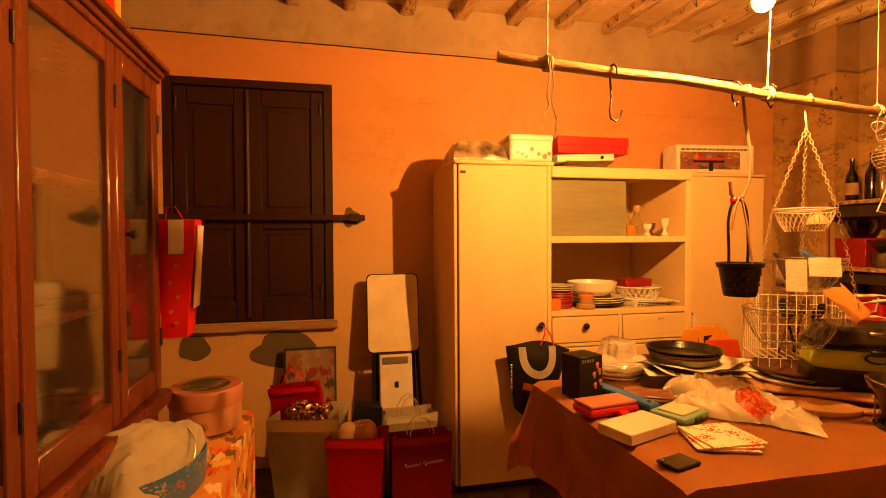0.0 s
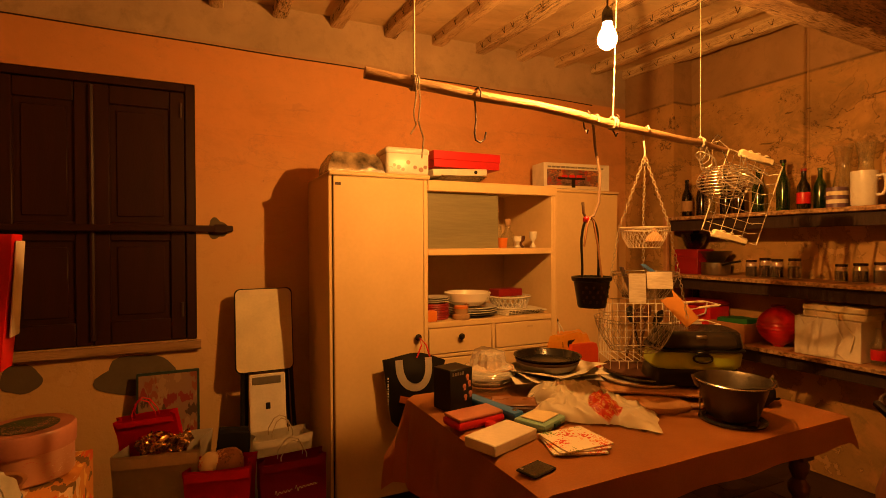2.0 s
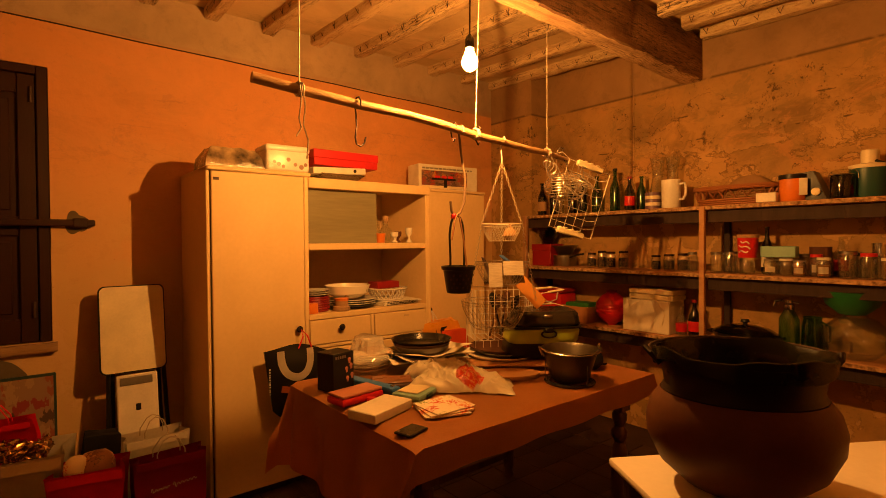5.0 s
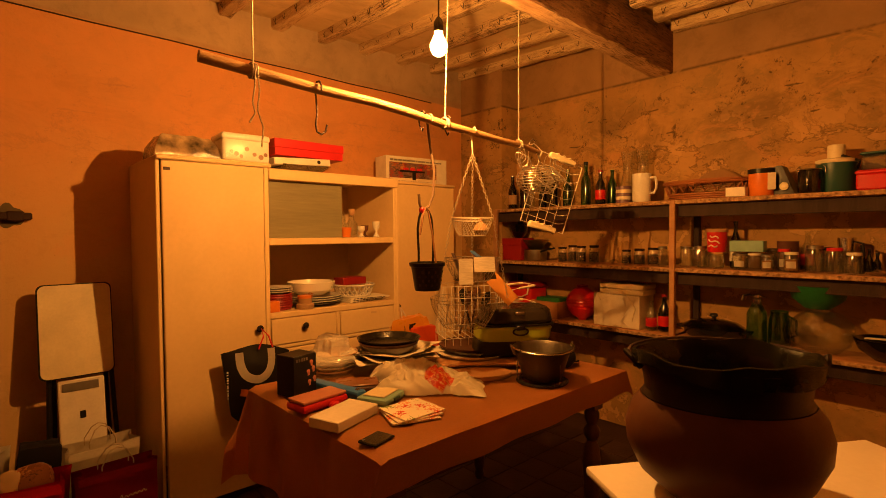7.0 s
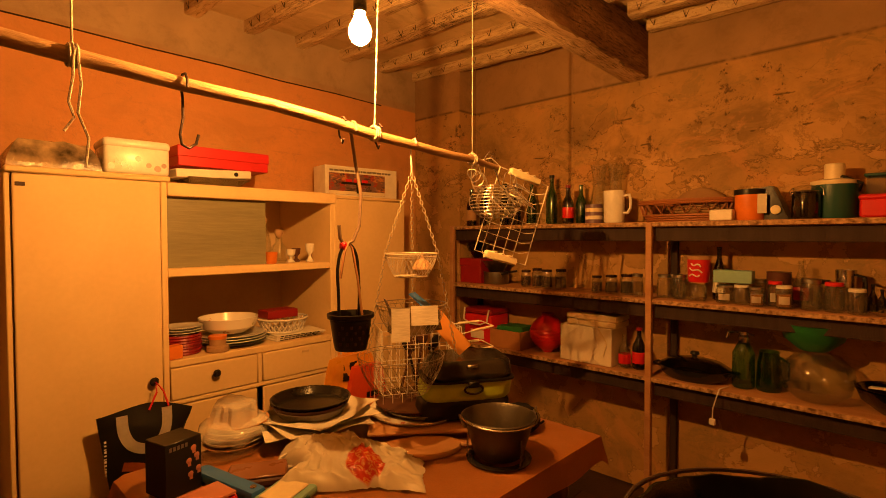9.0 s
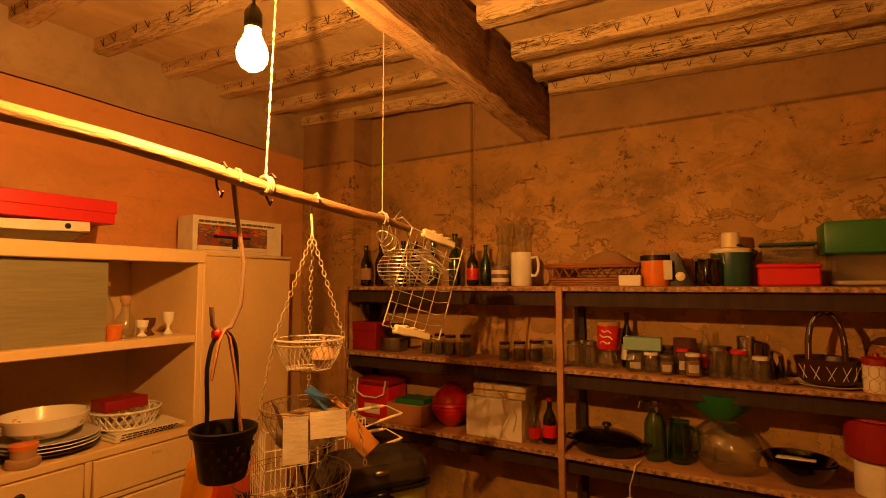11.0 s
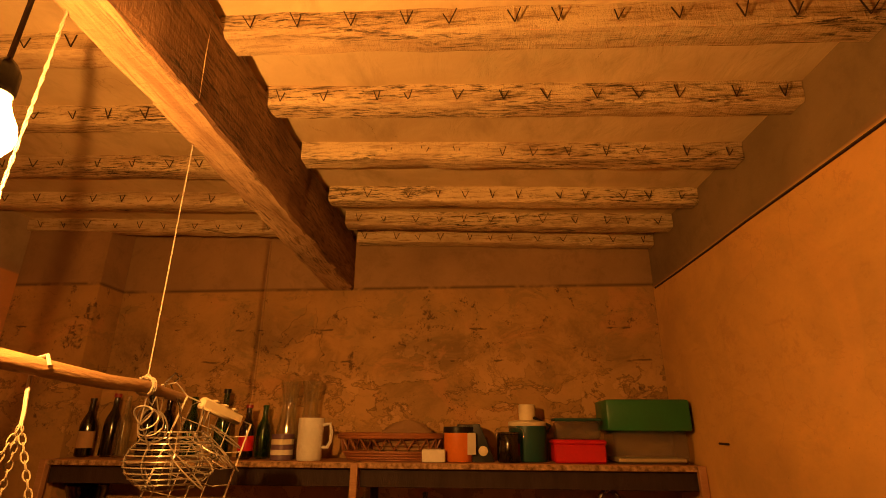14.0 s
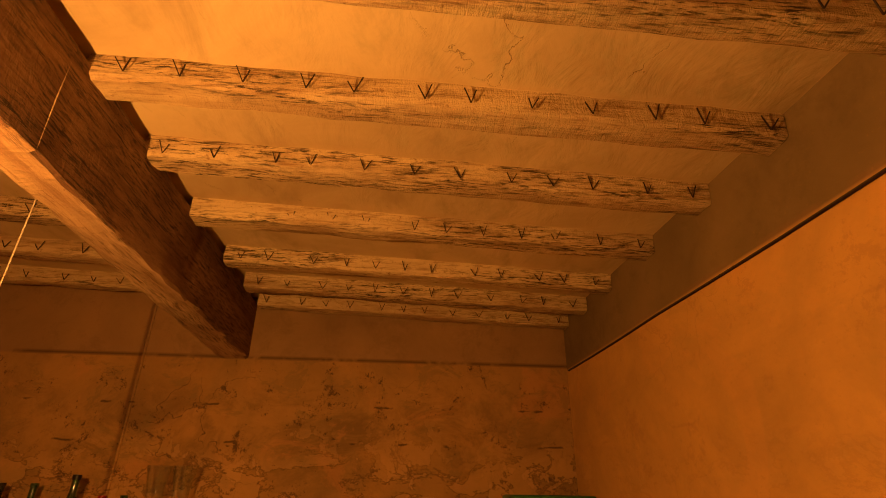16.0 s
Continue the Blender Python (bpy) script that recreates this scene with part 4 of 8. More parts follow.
def paper_bag(at, size, mat_, label, turn=0.0, handle="rope", seed=1, flare=0.06, sag=0.012):
    """An open-topped carrier bag with side folds and cord handles."""
    w, d, h = size
    b = thing("paper_bag", label, "bag", at, turn, "carrier bags by the wall")
    bm = BM()
    nz = 9
    rings = []
    for i in range(nz + 1):
        f = i / nz
        z = h * f
        k = 1.0 + flare * f
        dd = d * (1 + (1.6 * flare - 0.25) * f)
        pts = [(-w / 2 * k, -dd / 2), (0, -dd / 2 - 0.004), (w / 2 * k, -dd / 2), (w / 2 * k - 0.03 * f, 0), (w / 2 * k, dd / 2), (0, dd / 2), (-w / 2 * k, dd / 2), (-w / 2 * k + 0.03 * f, 0)]
        rings.append([bm.verts.new((x, y, z)) for x, y in pts])
    for p, q in zip(rings, rings[1:]):
        for k in range(8):
            bm.faces.new((p[k], p[(k + 1) % 8], q[(k + 1) % 8], q[k]))
    bm.faces.new(rings[0][::-1])
    crumple(bm, sag, 6, seed)
    zmin = min(v.co.z for v in bm.verts)
    for v in bm.verts:
        v.co.z = max(v.co.z - zmin, 0)
    bmesh.ops.solidify(bm, geom=bm.faces[:], thickness=0.0015)
    part("body", bm, M[mat_], b)
    bm = BM()
    k, dd = 1 + flare, d * (0.75 + 1.6 * flare)
    box(bm, (-w / 2 * k + 0.012, -dd / 2 - 0.0075, h * 0.9), (w / 2 * k - 0.012, -dd / 2 - 0.0055, h * 0.985))
    crumple(bm, sag, 6, seed)
    part("turned_hem", bm, M[mat_], b)
    if handle:
        for s in (-1, 1):
            y = s * d * 0.4
            wire("handle", [[(-w * 0.2, y, h * 0.96), (-w * 0.2, y * 0.9, h + 0.02), (-w * 0.1, y * 0.6, h + 0.07), (0, y * 0.5, h + 0.085), (w * 0.12, y * 0.6, h + 0.07), (w * 0.2, y * 0.9, h + 0.02), (w * 0.2, y, h * 0.96)]], 0.0028, handle, b)
    return b


# ---- glazed cupboard ----
def hutch():
    x0, x1, y0, y1 = X0 + 0.004, -0.48, 0.75, 1.95
    c = thing("glazed_cupboard", "red-brown wooden cupboard with glazed doors", "cabinet", (x1, y0, 0))
    w = y1 - y0
    d = x0 - x1
    R = M["red_wood"]

    def P(name, a, z, bv=0.004, parent=c, mt=R):
        return part(name, slab(a, z, bv), mt, parent)

    P("base", (d, 0, 0), (-0.012, w, 0.80), 0.006)
    P("ledge", (d, -0.01, 0.80), (0.03, w + 0.012, 0.85), 0.01)
    P("side_panel", (d, 0, 0.85), (-0.024, 0.025, 1.90))
    P("side_panel", (d, w - 0.025, 0.85), (-0.024, w, 1.90))
    P("back_panel", (d, 0.025, 0.85), (d + 0.015, w - 0.025, 1.90))
    P("top_panel", (d, 0.0, 1.90), (0.0, w, 1.93))
    bm = BM()
    for k, (o, z) in enumerate(((0.008, 1.89), (0.018, 1.91), (0.032, 1.93))):
        box(bm, (d, -o, z), (o, w + o, z + 0.021), 0.004)
    part("cornice", bm, R, c)
    for z in (1.16, 1.5):
        P("shelf", (d + 0.015, 0.026, z), (-0.06, w - 0.026, z + 0.02))
    for a, b_ in ((0.004, 0.385), (0.389, 0.845), (0.849, w - 0.004)):
        bm = BM()
        st = 0.052
        z0, z1 = 0.855, 1.895
        for p, q in (((-0.024, a, z0), (0, a + st, z1)), ((-0.024, b_ - st, z0), (0, b_, z1)), ((-0.023, a + st, z0), (-0.001, b_ - st, z0 + 0.075)), ((-0.023, a + st, z1 - 0.07), (-0.001, b_ - st, z1))):
            box(bm, p, q, 0.005)
        dr = part("door", bm, R, c)
        bm = BM()
        box(bm, (-0.014, a + st - 0.004, z0 + 0.07), (-0.011, b_ - st + 0.004, z1 - 0.066))
        pn = part("pane", bm, M["glass"], dr, "clear glass pane")
        pn.visible_shadow = False
        for hz in (1.0, 1.72):
            wire("hinge", [[(0.002, b_ - 0.006, hz), (0.002, b_ - 0.006, hz + 0.06)]], 0.005, "iron", dr, "", 8)
    bm = BM()
    lathe(bm, [(0, 0), (0.007, 0), (0.007, 0.01), (0.014, 0.016), (0.012, 0.026), (0, 0.03)], 14, m=pose(0, 0.905, 1.376, 0, 90, 0))
    part("knob", bm, M["knob"], c)
    # what stands behind the panes
    for k, (y, z) in enumerate(((0.98, 0.853), (1.32, 0.853))):
        pl = thing("plate_stack", "stack of white plates behind the glass", "plates", (x1 - 0.2, y, z))
        for i in range(7):
            turned("plate", [(0, 0.004 + i * 0.012), (0.06, i * 0.012), (0.115, 0.014 + i * 0.012), (0.115, 0.017 + i * 0.012), (0.06, 0.006 + i * 0.012), (0, 0.008 + i * 0.012)], "porcelain", pl, "", 28)
    carton_box("document_folder", (x1 - 0.25, 1.25, 1.182), (0.12, 0.2, 0.24), "paper", "pale cardboard folder behind glass", "folder", 8)
    for y in (0.95, 1.08, 1.62):
        g = thing("wine_glass", "plain stemmed wine glass on a shelf", "glass", (x1 - 0.22, y, 1.182), group="glasses in the cupboard")
        turned("bowl", [(0, 0.075), (0.02, 0.08), (0.034, 0.11), (0.03, 0.15), (0.028, 0.15), (0.032, 0.11), (0.018, 0.083), (0, 0.079)], "glass", g, "", 18)
        turned("stem", [(0, 0), (0.03, 0), (0.03, 0.003), (0.004, 0.008), (0.004, 0.075), (0, 0.076)], "glass", g, "", 18)
    b = thing("serving_bowl", "white serving bowl on the cupboard shelf", "bowl", (x1 - 0.22, 1.35, 1.522))
    turned("bowl", [(0, 0), (0.05, 0), (0.1, 0.06), (0.105, 0.06), (0.055, -0.0), (0, 0.006)], "porcelain", b)
    # on top
    carton_box("yellow_box", (x1 - 0.12, 1.86, 1.951), (0.05, 0.14, 0.34), "yellow_paper", "yellow cardboard box standing on the cupboard", "box", 4)
    r = thing("red_tin", "round red tin standing on its edge", "tin", (x1 - 0.11, 1.70, 1.951))
    turned("body", [(0, -0.04), (0.1, -0.04), (0.105, -0.03), (0.105, 0.03), (0.1, 0.04), (0, 0.04)], "red_plastic", r, m=pose(0, 0, 0.105, 0, 90, 0))
    # gift bag on its end
    g = thing("gift_bag", "glossy red and white paper gift bag hanging from the cupboard", "bag", (-0.445, 2.02, 1.02))
    bm = BM()
    fine_box(bm, (-0.065, -0.05, 0), (0.065, 0.05, 0.41), 5)
    for v in bm.verts:
        v.co.x *= 0.62 + 0.42 * v.co.z / 0.41
        v.co.x += 0.012 * v.co.z
    crumple(bm, 0.008, 9, 4)
    part("body", bm, M["red_paper"], g)
    blk("white_panel", (-0.012, -0.060, 0.29), (0.036, -0.054, 0.408), "paper", g, 0.001)
    blk("side_gusset", (0.050, -0.03, 0.10), (0.055, 0.05, 0.395), "paper", g, 0.002, "white paper side", pose(0.0, 0, 0, 0, 3.5, 0))
    bm = BM()
    for q, (fx, fz) in enumerate(((0.012, 0.25), (-0.01, 0.19), (0.015, 0.14), (-0.008, 0.09), (0.01, 0.05))):
        for pk in range(5):
            a_ = 2 * math.pi * pk / 5 + q
            lathe(bm, [(0, 0), (0.003, 0), (0.003, 0.001), (0, 0.001)], 8, m=pose(fx + 0.0045 * math.cos(a_), -0.056, fz + 0.0045 * math.sin(a_), 90, 0, 0))
    part("flower_print", bm, M["pink_tin"], g, "small pale printed flowers")
    wire("handle", [[(-0.03, -0.02, 0.405), (-0.02, -0.045, 0.45), (0.01, -0.055, 0.455), (0.03, -0.02, 0.405)]], 0.002, "red_paper", g)


hutch()


def trunk_corner():
    t = thing("covered_chest", "low chest under an orange floral cover", "chest", (-0.35, 1.60, 0))
    bm = BM()
    fine_box(bm, (-0.115, -0.55, 0), (0.125, 0.66, 0.655), 8)
    crumple(bm, 0.006, 8, 2)
    for v in bm.verts:
        v.co.z = max(v.co.z, 0.0)
    part("cover", bm, M["floral_cloth"], t)
    n = thing("round_tin", "round pink painted biscuit tin with lid", "tin", (-0.372, 2.09, 0.658))
    turned("body", [(0, 0), (0.12, 0), (0.124, 0.005), (0.124, 0.115), (0, 0.115)], "painted_tin", n, "", 40)
    turned("lid", [(0.124, 0.095), (0.129, 0.095), (0.13, 0.15), (0.124, 0.158), (0.11, 0.156), (0, 0.158)], "pink_tin", n, "pink lid with a faded picture", 40)
    turned("lid_picture", [(0, 0.1585), (0.085, 0.1585), (0.085, 0.1595), (0, 0.1595)], "lid_wreath", n, "", 28)
    b = thing("oval_tin", "blue printed oval tin heaped with a white cloth", "tin", (-0.40, 1.56, 0.658), -20)
    turned("body", [(0, 0), (0.135, 0), (0.145, 0.01), (0.15, 0.10), (0.146, 0.10), (0.14, 0.012), (0, 0.01)], "blue_tin", b, "", 40, squash=(0.82, 1.25))
    for e_ in (1,):
        wire("handle", [[(0.118 * math.cos(t_) * 0.98, 0.183 * math.sin(t_) * 0.35 + e_ * 0.02, 0.10 + 0.02 * abs(math.sin(t_)) + 0.055 * math.sin(t_)) for t_ in [math.pi * q / 14 for q in range(15)]]], 0.0018, "dull_steel", b, "shiny wire handle", 6)
    c = thing("tea_towel", "crumpled white tea towel over a tin", "cloth", (-0.43, 1.555, 0.765), -20)
    bm = BM()
    n_ = 26
    g = [[None] * (n_ + 1) for _ in range(n_ + 1)]
    for i in range(n_ + 1):
        for j in range(n_ + 1):
            u, v = i / n_ * 2 - 1, j / n_ * 2 - 1
            rr = max(abs(u), abs(v))
            z = 0.075 * (1 - rr * rr) + 0.022 * noise.noise(Vector((u * 2.2, v * 2.2, 1))) + 0.012 * noise.noise(Vector((u * 6, v * 6, 3))) + 0.012
            z = max(z, 0.001) - 0.5 * max(rr - 0.86, 0) - 0.02 * max(-u - 0.4, 0)
            g[i][j] = bm.verts.new((u * 0.128 * (1 - 0.14 * v * v) + 0.012 * noise.noise(Vector((v * 3, u, 7))), v * 0.195 * (1 - 0.14 * u * u), z))
    for i in range(n_):
        for j in range(n_):
            bm.faces.new((g[i][j], g[i + 1][j], g[i + 1][j + 1], g[i][j + 1]))
    bmesh.ops.solidify(bm, geom=bm.faces[:], thickness=0.002)
    part("cloth", bm, M["paper"], c)
    k = thing("small_bowl", "small bowl with eggs beside the tin", "bowl", (-0.40, 1.83, 0.658))
    turned("bowl", [(0, 0), (0.05, 0), (0.085, 0.075), (0.09, 0.078), (0.08, 0.075), (0.045, 0.012), (0, 0.01)], "wicker", k)
    for dx, dy in ((0.02, 0.02), (-0.02, -0.01), (0.01, -0.03)):
        turned("egg", [(0, 0), (0.018, 0.01), (0.022, 0.025), (0.014, 0.046), (0, 0.052)], "porcelain", k, "", 14, (dx, dy, 0.055))


trunk_corner()


# ---- grey mends and dents in the plaster ----
def mends():
    def blot(cx, cz, rx, rz, seed):
        bm = BM()
        n = 28
        vs = []
        for k in range(n):
            a = 2 * math.pi * k / n
            f = 1 + 0.35 * noise.noise(Vector((math.cos(a) * 1.3, math.sin(a) * 1.3, seed)))
            vs.append(bm.verts.new((cx + rx * f * math.cos(a), Y1 - 0.004, cz + rz * f * math.sin(a))))
        f = bm.faces.new(vs)
        r = bmesh.ops.extrude_face_region(bm, geom=[f])
        for v in r["geom"]:
            if isinstance(v, bmesh.types.BMVert):
                v.co.y += 0.008
        structure("plaster_patch", bm, M["grey_cement"], "grey cement mend in the plaster", "patch")

    blot(-0.17, 0.70, 0.19, 0.11, 1.0)
    blot(-0.68, 0.735, 0.09, 0.07, 5.0)
    blot(0.215, 1.485, 0.05, 0.06, 9.0)
    blot(-0.12, 0.42, 0.10, 0.2, 13.0)
    bm = BM()
    tube(bm, [(2.945, -0.19, 1.669), (2.93, -0.15, 1.672)], 0.004, 6)
    n = part("wall_nail", bm, M["iron"])
    tagged(n, "dark iron nail driven into the plaster", "nail")


mends()


# ---- carrier bags and a folded stool by the wall ----
def by_the_wall():
    paper_bag((-0.02, 2.66, 0), (0.27, 0.22, 0.50), "paper", "large white paper carrier bag stuffed full", -12, "", 3, 0.30)
    i = paper_bag((-0.035, 2.72, 0.34), (0.24, 0.05, 0.30), "red_paper", "red paper bag inside a white bag", -8, "red_paper", 5)
    i.matrix_basis = pose(-0.045, 2.72, 0.34, 12, -7, -14)
    g = thing("cellophane_parcel", "crumpled golden cellophane parcel in a bag", "parcel", (-0.02, 2.65, 0.40))
    bm = BM()
    bmesh.ops.create_icosphere(bm, subdivisions=5, radius=0.085)
    for v in bm.verts:
        v.co.x *= 1.25
        v.co.z *= 0.7
    crumple(bm, 0.05, 18, 6)
    crumple(bm, 0.02, 60, 4)
    for v in bm.verts:
        v.co.z += 0.1
    part("parcel", bm, M["gold_foil"], g)
    paper_bag((0.21, 2.50, 0), (0.22, 0.14, 0.43), "red_paper", "glossy red carrier bag with things inside", -14, "", 9, 0.28)
    w = thing("toy_bundle", "patterned cream and brown bundle in a bag", "bundle", (0.23, 2.49, 0.34))
    bm = BM()
    bmesh.ops.create_icosphere(bm, subdivisions=3, radius=0.075)
    crumple(bm, 0.02, 10, 8)
    for v in bm.verts:
        v.co.z += 0.08
    part("wrapping", bm, M["jug_paint"], w)
    bm = BM()
    bmesh.ops.create_icosphere(bm, subdivisions=3, radius=0.05)
    crumple(bm, 0.012, 16, 3)
    part("ribbon", bm, M["floral_napkin"], w, at=pose(-0.06, -0.01, 0.1))
    k = thing("black_bag", "soft black bag slumped between the carriers", "bag", (0.27, 2.70, 0))
    bm = BM()
    fine_box(bm, (-0.09, -0.09, 0), (0.09, 0.09, 0.50), 7)
    for v in bm.verts:
        f = v.co.z / 0.5
        v.co.x *= 1 - 0.3 * f * f
        v.co.y *= 1 - 0.4 * f * f
    crumple(bm, 0.035, 7, 11)
    for v in bm.verts:
        v.co.z = max(v.co.z, 0)
    part("bag", bm, M["black_cloth"], k)
    b = paper_bag((0.515, 2.50, 0), (0.29, 0.11, 0.40), "wine_paper", "wine-red paper carrier bag with white cord", 3, "white_plastic", 14)
    bars = BM()
    for x0_, x1_, f_, hh in ((-0.09, -0.015, 9, 0.009), (0.0, 0.10, 12, 0.009)):
        pts = [(x0_ + (x1_ - x0_) * k_ / 60, -0.0665, 0.275 + 0.06 * (x0_ + (x1_ - x0_) * k_ / 60) + hh * math.sin(k_ / 60 * f_ * math.pi) * (1.5 if k_ < 9 else 0.6)) for k_ in range(61)]
        tube(bars, pts, 0.0011, 4)
    part("lettering", bars, M["ivory_plastic"], b)
    paper_bag((0.50, 2.78, 0), (0.26, 0.13, 0.42), "paper", "white paper carrier bag with rope handles", 4, "rope", 17, 0.16)
    # framed picture behind
    f = thing("picture_frame", "dark green framed picture leaning on the wall", "picture", m=pose(-0.03, 3.02, 0, -9, 0, 0))
    blk("frame", (-0.15, 0, 0), (0.15, 0.02, 0.73), "frame_green", f, 0.005)
    blk("picture", (-0.138, -0.004, 0.02), (0.138, -0.001, 0.715), "poster", f, 0.001)
    # folded stool
    s = thing("folding_stool", "folded stool with a cream seat and black legs", "stool", m=pose(0.452, 2.93, 0, -8, 0, 0))

    def rounded(w_, h0, h1, r):
        pts = []
        for cx, cz, a0 in ((w_ - r, h1 - r, 0), (-w_ + r, h1 - r, 90), (-w_ + r, h0 + r, 180), (w_ - r, h0 + r, 270)):
            for k in range(7):
                a = radians(a0 + 15 * k)
                pts.append((cx + r * math.cos(a), cz + r * math.sin(a)))
        return pts

    for y0_, y1_, gr, mt in ((-0.006, 0.012, 0.0, "black_plastic"), (-0.012, -0.006, -0.006, "ivory_plastic")):
        bm = BM()
        pts = rounded(0.155 + gr, 0.695 - gr, 1.16 + gr, 0.03)
        a = [bm.verts.new((x_, y0_, z_)) for x_, z_ in pts]
        z = [bm.verts.new((x_, y1_, z_)) for x_, z_ in pts]
        bm.faces.new(a)
        bm.faces.new(z[::-1])
        for q in range(len(pts)):
            bm.faces.new((a[q], a[(q + 1) % len(pts)], z[(q + 1) % len(pts)], z[q]))
        part("seat_edge" if mt == "black_plastic" else "seat", bm, M[mt], s)
    for x in (-0.11, 0.135):
        wire("leg", [[(x, 0.02, 1.0), (x * 1.1, 0.02, 0.5), (x * 1.25, 0.01, 0.0)]], 0.011, "black_plastic", s, "", 8)
        wire("leg", [[(x * 0.85, 0.035, 1.0), (x * 0.9, 0.035, 0.5), (x * 1.05, 0.03, 0.0)]], 0.011, "black_plastic", s, "", 8)
    p = thing("leaning_board", "narrow white board leaning on the wall", "board", m=pose(0.46, 2.90, 0, -9, 0, 0))
    blk("panel", (-0.095, -0.012, 0), (0.095, 0.008, 0.69), "white_plastic", p, 0.006)
    blk("handle_strip", (-0.08, -0.018, 0.635), (0.07, -0.013, 0.675), "dull_steel", p, 0.002)
    blk("socket_plate", (-0.012, -0.017, 0.50), (0.012, -0.013, 0.535), "black_plastic", p, 0.002)


by_the_wall()


# ---- on and in the dresser ----
def on_dresser():
    z0 = 1.777
    l = thing("wrapped_roasting_dish", "dark dish wrapped in cling film", "dish", (0.89, 2.80, z0))
    bm = BM()
    fine_box(bm, (-0.155, -0.11, 0), (0.155, 0.11, 0.115), 7)
    for v in bm.verts:
        f = max(v.co.z, 0) / 0.115
        v.co.x *= 1 - 0.3 * f * f
        v.co.y *= 1 - 0.35 * f * f
    crumple(bm, 0.013, 13, 21)
    for v in bm.verts:
        v.co.z = max(v.co.z, 0)
    part("dish", bm, M["wrapped"], l)
    t = thing("biscuit_tin", "cream square biscuit tin with small printed motifs", "tin", (1.175, 2.76, z0 + 0.001), -2)
    blk("body", (-0.125, -0.10, 0), (0.125, 0.10, 0.125), "mug_white", t, 0.018, segs=3)
    blk("lid", (-0.129, -0.104, 0.108), (0.129, 0.104, 0.15), "mug_white", t, 0.018, segs=3)
    bm = BM()
    rng = random.Random(7)
    for x, z, s in ((-0.1, 0.03, 0.013), (-0.055, 0.04, 0.012), (-0.03, 0.028, 0.01), (0.0, 0.068, 0.012), (0.04, 0.042, 0.011), (0.075, 0.03, 0.014), (0.10, 0.045, 0.011), (-0.08, 0.05, 0.009)):
        lathe(bm, [(0, 0), (s, 0), (s, 0.0012), (0, 0.0012)], 12, m=pose(x, -0.1, z, 90, 0, 0))
    part("motifs", bm, M["brown_jug"], t, "small brown and gold printed motifs")
    f = thing("foil_tray", "shiny crinkled aluminium foil tray", "tray", (1.52, 2.765, 1.752))
    bm = BM()
    n_ = 30
    g_ = []
    for a_ in range(n_ + 1):
        row = []
        for c_ in range(n_ + 1):
            u, v = a_ / n_ * 2 - 1, c_ / n_ * 2 - 1
            rr = max(abs(u), abs(v))
            z_ = 0.003 if rr < 0.8 else 0.003 + 0.034 * (rr - 0.8) / 0.2
            cr_ = 0.0035 * math.sin((u if abs(v) > abs(u) else v) * 46) * max(0, rr - 0.75) * 4
            sc_ = 0.86 if rr < 0.8 else 0.86 + 0.14 * (rr - 0.8) / 0.2
            row.append(bm.verts.new((u * 0.15 * sc_ + cr_ * (abs(u) > abs(v)), v * 0.11 * sc_ + cr_ * (abs(v) >= abs(u)), z_)))
        g_.append(row)
    for a_ in range(n_):
        for c_ in range(n_):
            bm.faces.new((g_[a_][c_], g_[a_ + 1][c_], g_[a_ + 1][c_ + 1], g_[a_][c_ + 1]))
    bmesh.ops.solidify(bm, geom=bm.faces[:], thickness=0.001)
    part("tray", bm, M["foil"], f)
    w = thing("flat_white_box", "flat white box with a black dot", "box", m=pose(1.50, 2.80, 1.79, 0, -3, 2))
    blk("body", (-0.18, -0.13, 0), (0.18, 0.13, 0.04), "white_plastic", w, 0.004)
    turned("dot", [(0, 0), (0.011, 0), (0.011, 0.002), (0, 0.002)], "black_plastic", w, "", 14, m=pose(0.10, -0.13, 0.02, 90, 0, 0))
    carton_box("red_gift_box", (1.57, 2.86, 1.842), (0.44, 0.30, 0.095), "red_plastic", "bright red flat gift box with lid", "box", 0, "red_plastic", 0.045)
    b = thing("appliance_box", "white cardboard box with a photo of a table grill", "box", (2.55, 2.97, 1.757), -6)
    blk("body", (-0.27, -0.08, 0), (0.27, 0.08, 0.20), "paper", b, 0.003)
    blk("photo", (-0.245, -0.083, 0.02), (0.17, -0.0805, 0.155), "photo_print", b, 0.0005)
    bm = BM()
    box(bm, (-0.16, -0.086, 0.085), (0.06, -0.0835, 0.10))
    box(bm, (-0.05, -0.086, 0.03), (-0.02, -0.0835, 0.085))
    part("grill_picture", bm, M["black_plastic"], b)
    bm = BM()
    for x in (-0.13, -0.07, -0.01):
        box(bm, (x, -0.087, 0.10), (x + 0.045, -0.0835, 0.118))
    part("food_picture", bm, M["red_plastic"], b)
    turned("jug_picture", [(0, 0), (0.018, 0.004), (0.022, 0.02), (0.01, 0.04), (0.008, 0.06), (0, 0.06)], "brown_jug", b, "", 10, m=pose(0.12, -0.0845, 0.06) @ Matrix.Diagonal((1, 0.08, 1, 1)))
    blk("photo_foot", (-0.245, -0.0845, 0.021), (0.168, -0.0832, 0.042), "ivory_plastic", b, 0.0002)
    bm = BM()
    x = -0.24
    rng = random.Random(5)
    while x < 0.2:
        wd = rng.uniform(0.012, 0.035)
        box(bm, (x, -0.083, 0.165), (x + wd, -0.0808, 0.177))
        x += wd + 0.007
    part("lettering", bm, M["dull_steel"], b)
    # upper shelf
    z1 = 1.37
